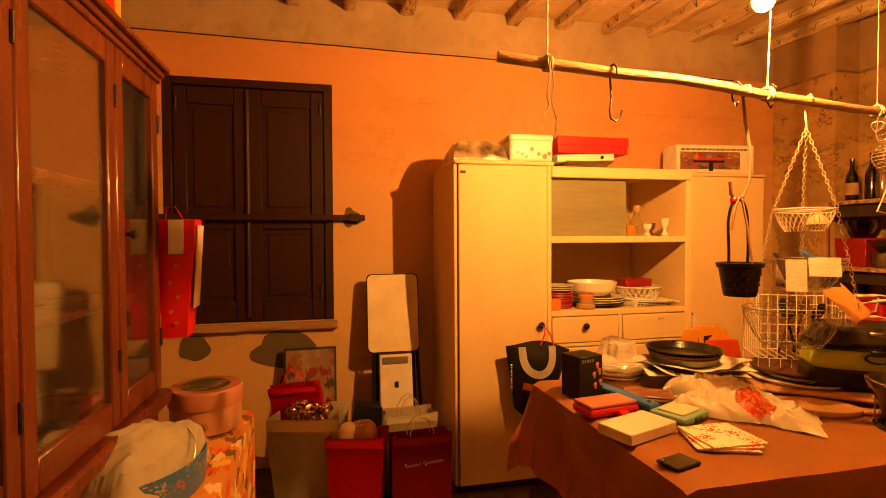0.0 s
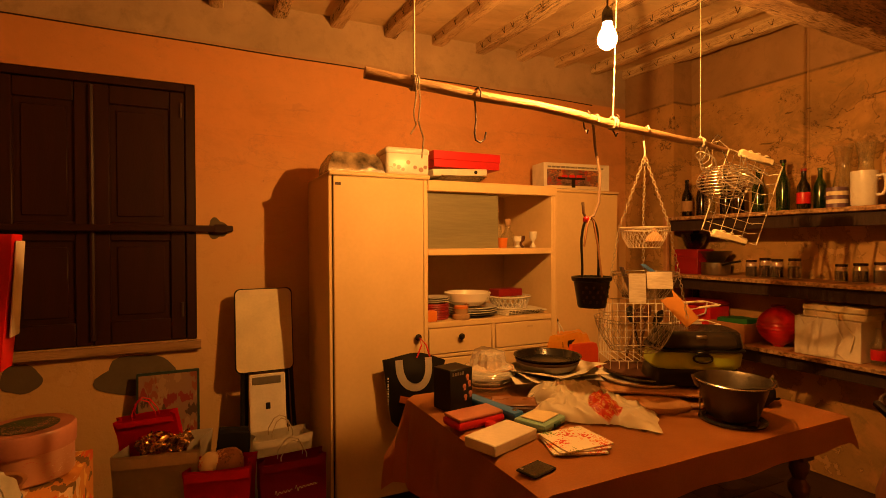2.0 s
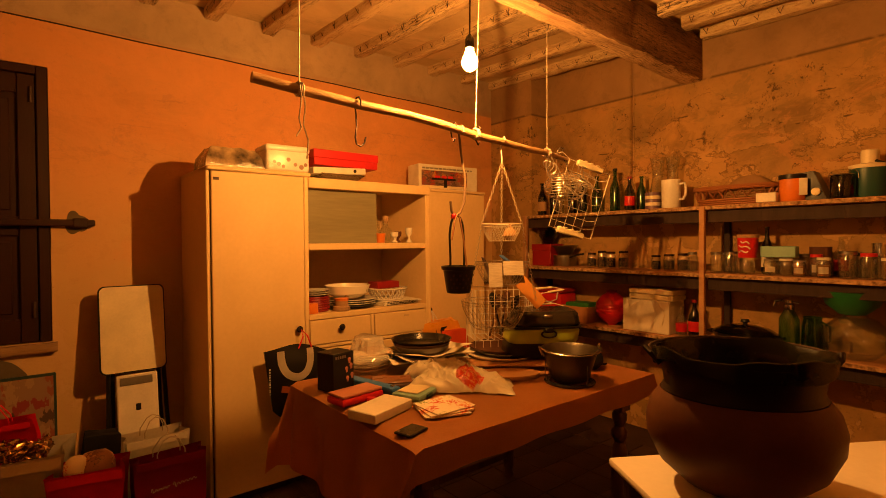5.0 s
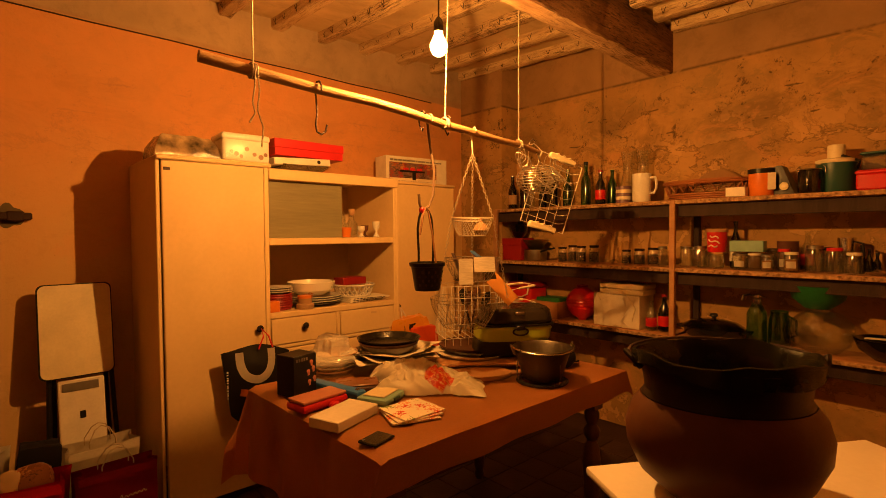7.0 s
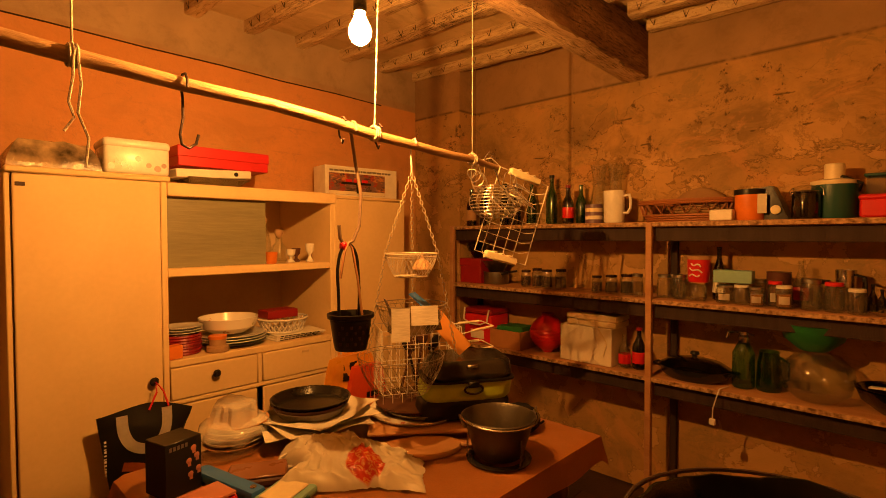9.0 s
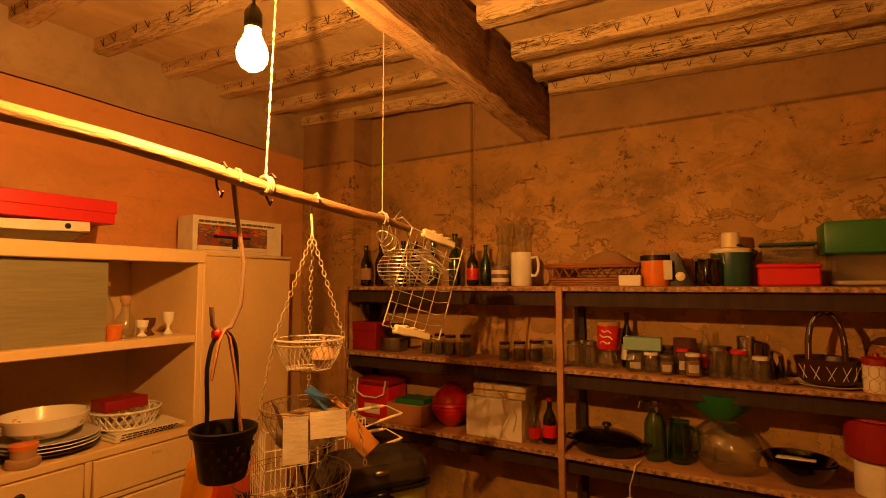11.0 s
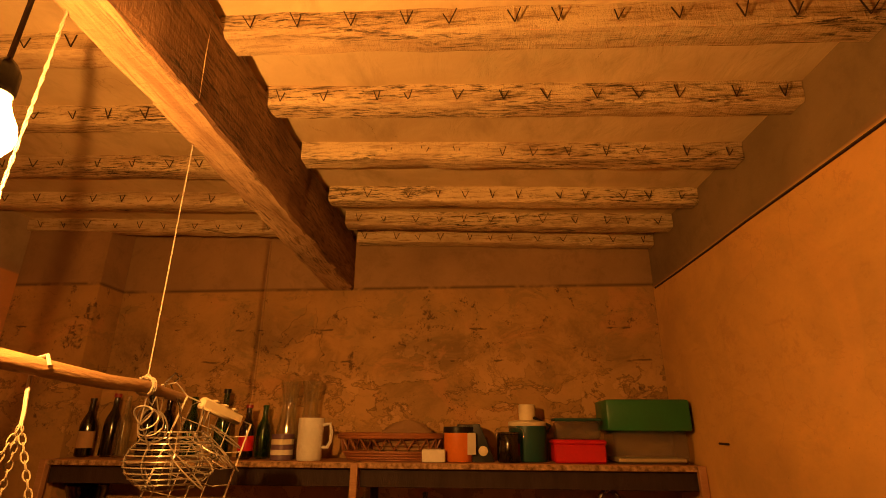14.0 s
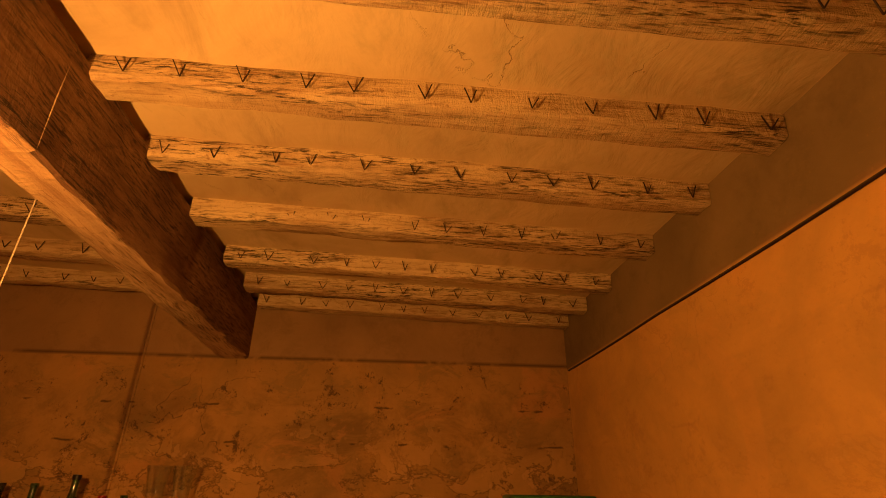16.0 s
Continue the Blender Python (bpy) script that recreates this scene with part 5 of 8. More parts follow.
    bottle((1.765, 2.71, z1), 0.23, 0.034, "glass", "slim clear glass oil bottle with a cork", "", "cork")
    op = thing("clay_cup", "small orange clay cup", "cup", (1.775, 2.655, z1))
    turned("cup", [(0, 0), (0.024, 0), (0.031, 0.055), (0.033, 0.06), (0.028, 0.057), (0.022, 0.006), (0, 0.005)], "orange_plastic", op, "", 20)
    d = thing("decanter", "squat glass decanter with cork stopper", "decanter", (1.84, 2.70, z1))
    turned("body", [(0, 0.002), (0.035, 0), (0.042, 0.02), (0.04, 0.08), (0.018, 0.11), (0.018, 0.14), (0.015, 0.14), (0.015, 0.11), (0.036, 0.078), (0.038, 0.01), (0, 0.008)], "glass", d, "", 20)
    turned("stopper", [(0, 0.128), (0.013, 0.13), (0.015, 0.142), (0.022, 0.155), (0.02, 0.175), (0, 0.18)], "cork", d, "", 14)
    for x, mt, h in ((1.905, "porcelain", 0.07), (1.965, "wicker_dark", 0.075), (2.02, "porcelain", 0.10)):
        e = thing("egg_cup", "small turned egg cup", "egg cup", (x, 2.69 if h > 0.09 or x < 1.93 else 2.74, z1), group="egg cups on the dresser")
        turned("cup", [(0, 0), (0.02, 0), (0.022, 0.004), (0.008, h * 0.25), (0.008, h * 0.4), (0.022, h * 0.6), (0.025, h), (0.022, h), (0.018, h * 0.6), (0, h * 0.55)], mt, e, "", 18)
    # lower shelf
    z2 = 0.959
    r = thing("red_basket", "round red woven basket holding plates", "basket", (1.365, 2.76, z2))
    bm = BM()
    for k in range(7):
        tube(bm, ring_pts(0.082 + 0.004 * (k % 2), 0.007 + k * 0.013, 28), 0.007, 6, True)
    part("weave", bm, M["red_dark"], r)
    turned("base", [(0, 0), (0.08, 0), (0.08, 0.004), (0, 0.004)], "red_dark", r)
    p = thing("plate_pile", "pile of pale plates on a basket", "plates", (1.37, 2.76, z2 + 0.093))
    for i in range(3):
        turned("plate", [(0, 0.003 + i * 0.012), (0.06, i * 0.012), (0.09, 0.01 + i * 0.012), (0.09, 0.013 + i * 0.012), (0.058, 0.005 + i * 0.012), (0, 0.007 + i * 0.012)], "porcelain", p)
    carton_box("recipe_card_box", (1.30, 2.66, z2), (0.06, 0.05, 0.06), "orange_plastic", "small orange card box", "box", 5)
    o = thing("orange_pot", "small orange pot with wooden lid", "pot", (1.50, 2.67, z2))
    turned("body", [(0, 0), (0.05, 0), (0.053, 0.01), (0.05, 0.025), (0.038, 0.03), (0.04, 0.07), (0, 0.07)], "cork", o)
    turned("lid", [(0.041, 0.06), (0.043, 0.075), (0, 0.08)], "orange_plastic", o)
    pl = thing("dinner_plates", "stack of dinner plates with scalloped rims", "plates", (1.63, 2.80, z2), group="crockery on the dresser")
    for i in range(4):
        turned("plate", [(0, 0.003 + i * 0.013), (0.09, i * 0.013), (0.165, 0.016 + i * 0.013), (0.165, 0.02 + i * 0.013), (0.09, 0.005 + i * 0.013), (0, 0.008 + i * 0.013)], "porcelain" if i else "dull_steel", pl, "", 36)
    bw = thing("flower_bowl", "white china bowl with faint flowers", "bowl", (1.61, 2.80, z2 + 0.062))
    turned("bowl", [(0, 0), (0.08, 0), (0.13, 0.03), (0.145, 0.078), (0.142, 0.08), (0.125, 0.032), (0.078, 0.006), (0, 0.006)], "flower_china", bw, "", 36)
    lb = thing("lattice_basket", "white lattice china basket", "basket", (1.90, 2.78, z2 + 0.031))
    bm = BM()
    for k in range(24):
        a = 2 * math.pi * k / 24
        b2 = a + 0.35
        b3 = a - 0.35
        for bb in (b2, b3):
            tube(bm, [(0.105 * math.cos(a), 0.105 * math.sin(a), 0.004), (0.132 * math.cos(bb), 0.132 * math.sin(bb), 0.072)], 0.004, 4)
    tube(bm, ring_pts(0.133, 0.074, 30), 0.006, 6, True)
    tube(bm, ring_pts(0.105, 0.006, 30), 0.006, 6, True)
    lathe(bm, [(0, 0), (0.105, 0), (0.105, 0.006), (0, 0.006)], 24)
    part("lattice", bm, M["porcelain"], lb)
    carton_box("red_card_box", (1.88, 2.79, z2 + 0.107), (0.18, 0.11, 0.045), "red_dark", "dark red cardboard box in a basket", "box", 3)
    for k in range(3):
        mg = thing("magazine", "printed magazine under the basket", "magazine", (1.93 + 0.01 * k, 2.76 - 0.008 * k, z2 + 0.010 * k), 3 - 4 * k, "magazines on the dresser")
        blk("page_block", (-0.14, -0.1, 0), (0.14, 0.1, 0.009), "paper", mg, 0.001)
        bm = BM()
        x = -0.12
        while x < 0.1:
            wd = 0.01 + 0.012 * abs(math.sin(x * 90 + k))
            box(bm, (x, -0.1008, 0.002), (x + wd, -0.1002, 0.007))
            x += wd + 0.005
        part("spine_print", bm, M["black_plastic"], mg)


plain("wrapped", (0.46, 0.33, 0.19), 0.16, 0.0, 0.5, (0.03, 0.022, 0.016), 12, 40, 0.3)
motley("flower_china", (0.78, 0.73, 0.64), [(0.78, 0.73, 0.64), (0.55, 0.2, 0.12), (0.78, 0.73, 0.64), (0.4, 0.4, 0.2)], 16, 0.2, 0.25)
on_dresser()


def knob_bags():
    b = thing("shopping_bag", "black shopping bag with a white ring hung on a knob", "bag", (1.15, 2.53, 0.40))
    bm = BM()
    n_, k_ = 18, 18
    g = []
    for i in range(n_ + 1):
        u = i / n_ * 2 - 1
        col = []
        for j in range(k_ + 1):
            v = j / k_
            top = 0.41 + 0.01 * math.cos(u * 3) - 0.035 * max(u, 0) ** 2
            bot = 0.02 + 0.06 * (abs(u) ** 3) + (0.20 * max(u - 0.1, 0))
            col.append((u * 0.178 * (0.75 + 0.25 * v), bot + (top - bot) * v, 0.045 * (1 - abs(u) ** 2.5) * math.sin(math.pi * min(v * 0.8 + 0.15, 1))))
        g.append(col)
    fr = [[bm.verts.new((x, -d - 0.004 + 0.006 * noise.noise(Vector((x * 14, z * 14, 0))), z)) for x, z, d in col] for col in g]
    bk = [[bm.verts.new((x, d * 0.5 + 0.004, z)) for x, z, d in col] for col in g]
    for s in (fr, bk):
        for i in range(n_):
            for j in range(k_):
                bm.faces.new((s[i][j], s[i + 1][j], s[i + 1][j + 1], s[i][j + 1]))
    for i in range(n_):
        bm.faces.new((fr[i][0], fr[i + 1][0], bk[i + 1][0], bk[i][0]))
    for e in (0, n_):
        for j in range(k_):
            bm.faces.new((fr[e][j], fr[e][j + 1], bk[e][j + 1], bk[e][j]))
    body = part("body", bm, M["black_plastic"], b)

    def band(pts, w, mt, nm, lab):
        bm = BM()
        q = []
        for p_ in pts:
            q.append(p_)
        fine_ = []
        for k, ((x0, z0), (x1, z1)) in enumerate(zip(q, q[1:])):
            p0, p3 = q[max(k - 1, 0)], q[min(k + 2, len(q) - 1)]
            for t in (0, 0.25, 0.5, 0.75):
                c0, c1, c2, c3 = -0.5 * t + t * t - 0.5 * t ** 3, 1 - 2.5 * t * t + 1.5 * t ** 3, 0.5 * t + 2 * t * t - 1.5 * t ** 3, -0.5 * t * t + 0.5 * t ** 3
                fine_.append((c0 * p0[0] + c1 * x0 + c2 * x1 + c3 * p3[0], c0 * p0[1] + c1 * z0 + c2 * z1 + c3 * p3[1]))
        fine_.append(q[-1])

        def lift(x, z):
            u = min(abs(x) / 0.17, 1)
            return -0.045 * (1 - u ** 2.5) * math.sin(math.pi * min(z / 0.41 * 0.8 + 0.15, 1)) - 0.010

        rows = []
        for k, (x, z) in enumerate(fine_):
            xa, za = fine_[max(k - 1, 0)]
            xb, zb = fine_[min(k + 1, len(fine_) - 1)]
            d = Vector((xb - xa, 0, zb - za)).normalized()
            rows.append([bm.verts.new((x - d.z * w * o, lift(x - d.z * w * o, z + d.x * w * o), z + d.x * w * o)) for o in (0.5, 0.0, -0.5)])
        for a, z in zip(rows, rows[1:]):
            for o in (0, 1):
                bm.faces.new((a[o], z[o], z[o + 1], a[o + 1]))
        bmesh.ops.solidify(bm, geom=bm.faces[:], thickness=0.0015)
        part(nm, bm, M[mt], b, lab)

    band([(-0.095, 0.395), (-0.092, 0.33), (-0.07, 0.28), (-0.03, 0.255), (0.01, 0.255), (0.045, 0.28), (0.066, 0.33), (0.07, 0.395)], 0.04, "white_plastic", "ring_print", "white printed ring")
    band([(-0.10, 0.20), (-0.06, 0.19), (-0.02, 0.175)], 0.035, "orange_plastic", "orange_print", "orange printed wedge")
    bm = BM()
    for k in range(11):
        z = 0.17 + k * 0.013
        box(bm, (-0.152 - 0.004, -0.0145, z), (-0.152 + 0.004, -0.0130, z + (0.006, 0.009, 0.004)[k % 3]))
    part("side_lettering", bm, M["white_plastic"], b, "column of small white print")
    bm = BM()
    for x, w, h in ((-0.075, 0.02, 0.03), (-0.05, 0.015, 0.026), (-0.03, 0.012, 0.03)):
        box(bm, (x, -0.048, 0.085), (x + w, -0.046, 0.085 + h))
    part("front_lettering", bm, M["white_plastic"], b)
    wire("handle", [[(0.0, -0.03, 0.40), (0.035, -0.012, 0.46), (0.052, 0.055, 0.488), (0.062, -0.01, 0.46), (0.075, -0.03, 0.40)]], 0.004, "red_plastic", b)
    # the second bag, plastic
    p = thing("plastic_bag", "yellow and orange plastic shopping bag hung on a knob", "bag", (2.24, 2.70, 0.42))
    bm = BM()
    fine_box(bm, (-0.20, -0.09, 0), (0.20, 0.0, 0.40), 9)
    for v in bm.verts:
        f = v.co.z / 0.40
        v.co.x *= 1 - 0.28 * f * f
    crumple(bm, 0.03, 8, 31)
    for v in bm.verts:
        v.co.y = min(v.co.y, 0.04)
    part("body", bm, M["amber_film"], p)
    bm = BM()
    fine_box(bm, (-0.06, -0.125, 0.02), (0.24, -0.08, 0.33), 8)
    for v in bm.verts:
        v.co.x -= 0.05 * (v.co.z / 0.33) ** 2 * (1 if v.co.x > 0.1 else -1.2)
    crumple(bm, 0.016, 8, 33)
    part("orange_side", bm, M["orange_red"], p, "orange-red printed side")
    bm = BM()
    for k, x in enumerate((0.07, 0.10, 0.13, 0.16)):
        box(bm, (x, -0.142, 0.15), (x + 0.02, -0.138, 0.18))
    part("lettering", bm, M["black_plastic"], p)
    bm = BM()
    fine_box(bm, (-0.06, -0.09, 0.26), (0.05, -0.04, 0.36), 5)
    crumple(bm, 0.015, 11, 35)
    part("dark_fold", bm, M["black_plastic"], p)
    wire("handle", [[(-0.04, -0.05, 0.34), (-0.02, -0.01, 0.44), (-0.015, 0.035, 0.485), (-0.005, -0.01, 0.44), (0.03, -0.05, 0.34)]], 0.004, "white_plastic", p)


plain("amber_film", (0.82, 0.36, 0.03), 0.3, 0.0, 0.3, (0.72, 0.26, 0.02), 12, 40)
plain("orange_red", (0.70, 0.075, 0.015), 0.4, 0.0, 0.2)
knob_bags()


# ---- on the table ----
ZT = 0.763


def on_table():
    p = thing("smartphone", "black smartphone lying face up", "phone", m=pose(0.978, 1.204, ZT, 0, 0, 15.5))
    blk("body", (-0.047, -0.034, 0), (0.047, 0.034, 0.007), "black_plastic", p, 0.002)
    blk("screen", (-0.044, -0.031, 0.0072), (0.044, 0.031, 0.0078), "black_enamel", p, 0.0002)
    blk("camera_lens", (-0.041, 0.017, 0.008), (-0.031, 0.027, 0.0095), "dull_steel", p, 0.001)
    carton_box("white_box", (0.997, 1.418, ZT), (0.21, 0.125, 0.034), "white_plastic", "flat white electronics box", "box", 19, "", 0.02, 0.003)
    n = thing("paper_napkins", "stack of floral paper napkins", "napkins", (1.185, 1.305, ZT), -20)
    for k in range(3):
        bm = BM()
        fine_box(bm, (-0.085, -0.08, k * 0.006), (0.085, 0.08, k * 0.006 + 0.005), 4)
        crumple(bm, 0.003, 20, 40 + k)
        for v in bm.verts:
            v.co.z = max(v.co.z, 0.0)
        part("napkin", bm, M["floral_napkin"], n, at=pose(0.006 * k, 0.004 * k, 0.001, 0, 0, 9 * k))
    r = thing("red_case", "translucent red plastic case", "case", (1.005, 1.615, ZT), 8)
    blk("body", (-0.10, -0.055, 0), (0.10, 0.055, 0.03), "red_plastic", r, 0.012, segs=2)
    blk("lid", (-0.095, -0.05, 0.029), (0.095, 0.05, 0.042), "pink_tin", r, 0.008, segs=2)
    turned("button", [(0, 0), (0.022, 0), (0.022, 0.012), (0.016, 0.02), (0, 0.02)], "red_plastic", r, "bright red button", at=(0.02, -0.072, 0.0))
    b = thing("blue_knife_sheath", "blue plastic cutter with a steel stud", "tool", (1.128, 1.69, ZT), -78)
    blk("body", (-0.14, -0.026, 0), (0.14, 0.026, 0.034), "blue_plastic", b, 0.011, segs=2)
    turned("stud", [(0, 0), (0.01, 0), (0.009, 0.003), (0, 0.004)], "steel", b, "", 14, (0.115, 0, 0.0345))
    t = thing("teal_case", "pale teal plastic case with rounded corners", "case", (1.205, 1.50, ZT), 24)
    blk("body", (-0.075, -0.065, 0), (0.075, 0.065, 0.028), "teal_light", t, 0.012, segs=2)
    blk("lid_panel", (-0.055, -0.045, 0.028), (0.055, 0.045, 0.034), "ivory_plastic", t, 0.004)
    blk("latch", (-0.02, -0.072, 0.008), (0.02, -0.064, 0.022), "teal_plastic", t, 0.002)
    d = thing("dark_case", "dark red and brown flat case", "case", (1.215, 1.68, ZT), -30)
    blk("body", (-0.09, -0.06, 0), (0.09, 0.06, 0.024), "wicker_dark", d, 0.006)
    blk("lid", (-0.085, -0.055, 0.024), (0.085, 0.055, 0.032), "brown_jug", d, 0.005)
    x = thing("coffee_capsule_box", "tall black printed cardboard box", "box", (1.015, 1.80, ZT), 14)
    blk("body", (-0.056, -0.05, 0), (0.056, 0.05, 0.158), "black_plastic", x, 0.002)
    bm = BM()
    for px, pz in ((0.02, 0.05), (0.045, 0.06), (0.015, 0.09), (0.04, 0.10), (0.03, 0.125)):
        lathe(bm, [(0, 0), (0.009, 0.0), (0.007, 0.0012), (0, 0.0014)], 10, m=pose(px, -0.0503, pz, 90, 0, 0))
        box(bm, (px - 0.004, -0.0512, pz - 0.016), (px + 0.006, -0.0503, pz - 0.006))
    part("printed_cups", bm, M["pink_tin"], x, "small pink printed cups")
    bm = BM()
    for k_ in range(5):
        box(bm, (-0.045 + 0.012 * k_, -0.0512, 0.135), (-0.037 + 0.012 * k_, -0.0503, 0.147))
    part("lettering", bm, M["dull_steel"], x)
    # plates under film, glass dish
    g = thing("glass_dish", "oval clear glass baking dish", "dish", (1.235, 1.93, ZT))
    turned("dish", [(0, 0.003), (0.09, 0), (0.11, 0.02), (0.115, 0.05), (0.125, 0.052), (0.112, 0.046), (0.105, 0.02), (0.085, 0.006), (0, 0.007)], "glass", g, "", 36, squash=(1.1, 0.75))
    w = thing("wrapped_plates", "pile of plates wrapped in clear plastic", "plates", (1.28, 1.99, ZT))
    for i in range(5):
        turned("plate", [(0, 0.006 + 0.017 * i), (0.07, 0.003 + 0.017 * i), (0.105, 0.018 + 0.017 * i), (0.105, 0.021 + 0.017 * i), (0.068, 0.008 + 0.017 * i), (0, 0.01 + 0.017 * i)], "porcelain" if i % 2 else "chopping", w, "", 28, (0.004 * i, 0, 0.0))
    bm = BM()
    bmesh.ops.create_icosphere(bm, subdivisions=4, radius=0.125)
    for v in bm.verts:
        v.co.z = max(v.co.z * 0.42 + 0.06, 0.001) + (0.05 if v.co.z > 0.1 else 0)
    crumple(bm, 0.022, 14, 51)
    for v in bm.verts:
        v.co.z = max(v.co.z, 0.001)
    bmesh.ops.solidify(bm, geom=bm.faces[:], thickness=0.0006)
    fl = part("plastic_wrap", bm, M["film"], w, "crinkled clear plastic")
    fl.visible_shadow = False
    # round pans on paper
    q = thing("baking_paper", "crumpled sheets of baking paper", "paper", (1.54, 1.90, ZT))
    for k_ in range(3):
        bm = BM()
        bmesh.ops.create_grid(bm, x_segments=22, y_segments=22, size=0.192)
        for v in bm.verts:
            v.co.z = 0.03 + k_ * 0.014 + 0.014 * noise.noise(v.co * 9 + Vector((k_ * 5, 0, 0))) + 0.85 * max(abs(v.co.x), abs(v.co.y)) ** 2
            v.co.y = max(min(v.co.y, 0.125), -0.185)
        bmesh.ops.solidify(bm, geom=bm.faces[:], thickness=0.001)
        part("sheet", bm, M["paper"], q, at=pose(0, 0, 0, 0, 0, 20 * k_ - 20))
    c = thing("cake_pans", "stack of dark fluted round baking pans", "pan", (1.54, 1.905, ZT + 0.075))
    for k_, rr, mt in ((0, 0.138, "dull_steel"), (1, 0.144, "wicker_dark"), (2, 0.150, "black_enamel")):
        bm = BM()
        prof = [(0, 0.0), (rr * 0.86, 0.0), (rr * 0.97, 0.026), (rr, 0.028), (rr, 0.03), (rr * 0.955, 0.028), (rr * 0.84, 0.003), (0, 0.003)]
        vs = lathe(bm, prof, 72, (0, 0, 0.014 * k_))
        for v in bm.verts:
            rad = math.hypot(v.co.x, v.co.y)
            if rad > rr * 0.85:
                a = math.atan2(v.co.y, v.co.x)
                s = 1 + 0.012 * math.cos(a * 36)
                v.co.x *= s
                v.co.y *= s
        part("pan", bm, M[mt], c)
    # plastic carrier with a printed flower
    s = thing("white_carrier_bag", "crumpled white plastic bag with an orange flower print", "bag", (1.45, 1.52, ZT), -38)
    bm = BM()
    nx, ny = 84, 60
    g2 = [[None] * (ny + 1) for _ in range(nx + 1)]

    def ridge(p):
        return 1 - 2.2 * abs(noise.noise(p))

    for i in range(nx + 1):
        for j in range(ny + 1):
            u, v = i / nx * 2 - 1, j / ny * 2 - 1
            pos = Vector((u * 1.7, v * 1.25, 3.4))
            lump = 0.5 + 0.5 * noise.noise(pos * 0.9)
            # full towards the far end, flat and open towards the near corner
            base = (0.082 - 0.045 * u) * max(1 - abs(u) ** 3, 0) ** 0.7 * max(1 - abs(v) ** 3, 0) ** 0.7
            fold = 0.017 * ridge(pos * 1.3) + 0.010 * ridge(pos * 2.7 + Vector((0.6 * u, 0, 0))) + 0.0045 * ridge(pos * 5.5)
            rim_ = min(1.0, 3 * (1 - max(abs(u), abs(v))) + 0.35)
            z = base * (0.45 + 0.8 * lump) + fold * rim_
            out = 1 + 0.16 * noise.noise(Vector((u * 1.6, v * 1.6, 9))) + 0.05 * noise.noise(Vector((u * 6, v * 6, 4)))
            sk = 0.05 * noise.noise(Vector((u * 1.1, v * 1.3, 15)))
            g2[i][j] = bm.verts.new(((u * 0.205 + sk) * out, (v * 0.15 - 0.03 * u) * out, max(z, 0.002)))
    for i in range(nx):
        for j in range(ny):
            bm.faces.new((g2[i][j], g2[i + 1][j], g2[i + 1][j + 1], g2[i][j + 1]))
    bmesh.ops.solidify(bm, geom=bm.faces[:], thickness=0.001)
    part("body", bm, M["bag_print"], s)
    wire("handle", [[(-0.15, 0.05, 0.03), (-0.175, 0.062, 0.045), (-0.205, 0.066, 0.04), (-0.228, 0.058, 0.03), (-0.235, 0.042, 0.018), (-0.222, 0.026, 0.012), (-0.195, 0.016, 0.016), (-0.15, 0.01, 0.03)]], 0.006, "white_plastic", s, "twisted plastic handle", 6)
    # chopping boards
    cb = thing("chopping_board", "rounded wooden chopping board", "board", (1.70, 1.47, ZT), -32, "boards on the table")
    bm = BM()
    lathe(bm, [(0, 0), (0.098, 0), (0.10, 0.004), (0.10, 0.014), (0.098, 0.018), (0, 0.018)], 40, squash=(1.5, 0.85))
    box(bm, (0.14, -0.02, 0.002), (0.24, 0.02, 0.016), 0.006)
    part("board", bm, M["chopping"], cb)
    cb2 = thing("chopping_board", "long pale wooden board", "board", (1.84, 1.58, ZT + 0.020), -40, "boards on the table")
    blk("board", (-0.22, -0.09, 0), (0.22, 0.09, 0.014), "chopping", cb2, 0.005)
    br = thing("bread_knife", "knife with a red tipped handle", "knife", (1.56, 1.36, ZT), 40)
    blk("blade", (-0.1, -0.009, 0), (0.06, 0.009, 0.003), "steel", br, 0.001)
    blk("handle", (0.06, -0.011, 0), (0.15, 0.011, 0.016), "red_dark", br, 0.004)
    # round trays
    tr = thing("round_trays", "dark round pizza trays and a patterned tray", "tray", (1.93, 1.70, ZT + 0.036))
    for k_, (rr, dx, dy, mt) in enumerate(((0.19, -0.03, 0.0, "flower_china"), (0.175, 0.01, -0.01, "dull_steel"), (0.175, 0.0, 0.02, "wicker_dark"))):
        turned("tray", [(0, 0.0), (rr * 0.92, 0.0), (rr, 0.012), (rr, 0.015), (rr * 0.91, 0.004), (0, 0.004)], mt, tr, "", 44, (dx, dy, 0.012 * k_))
    # portable grill
    gr = thing("portable_cooker", "portable electric cooker, black lid and lime green body", "cooker", (2.03, 1.535, ZT + 0.066), -33)

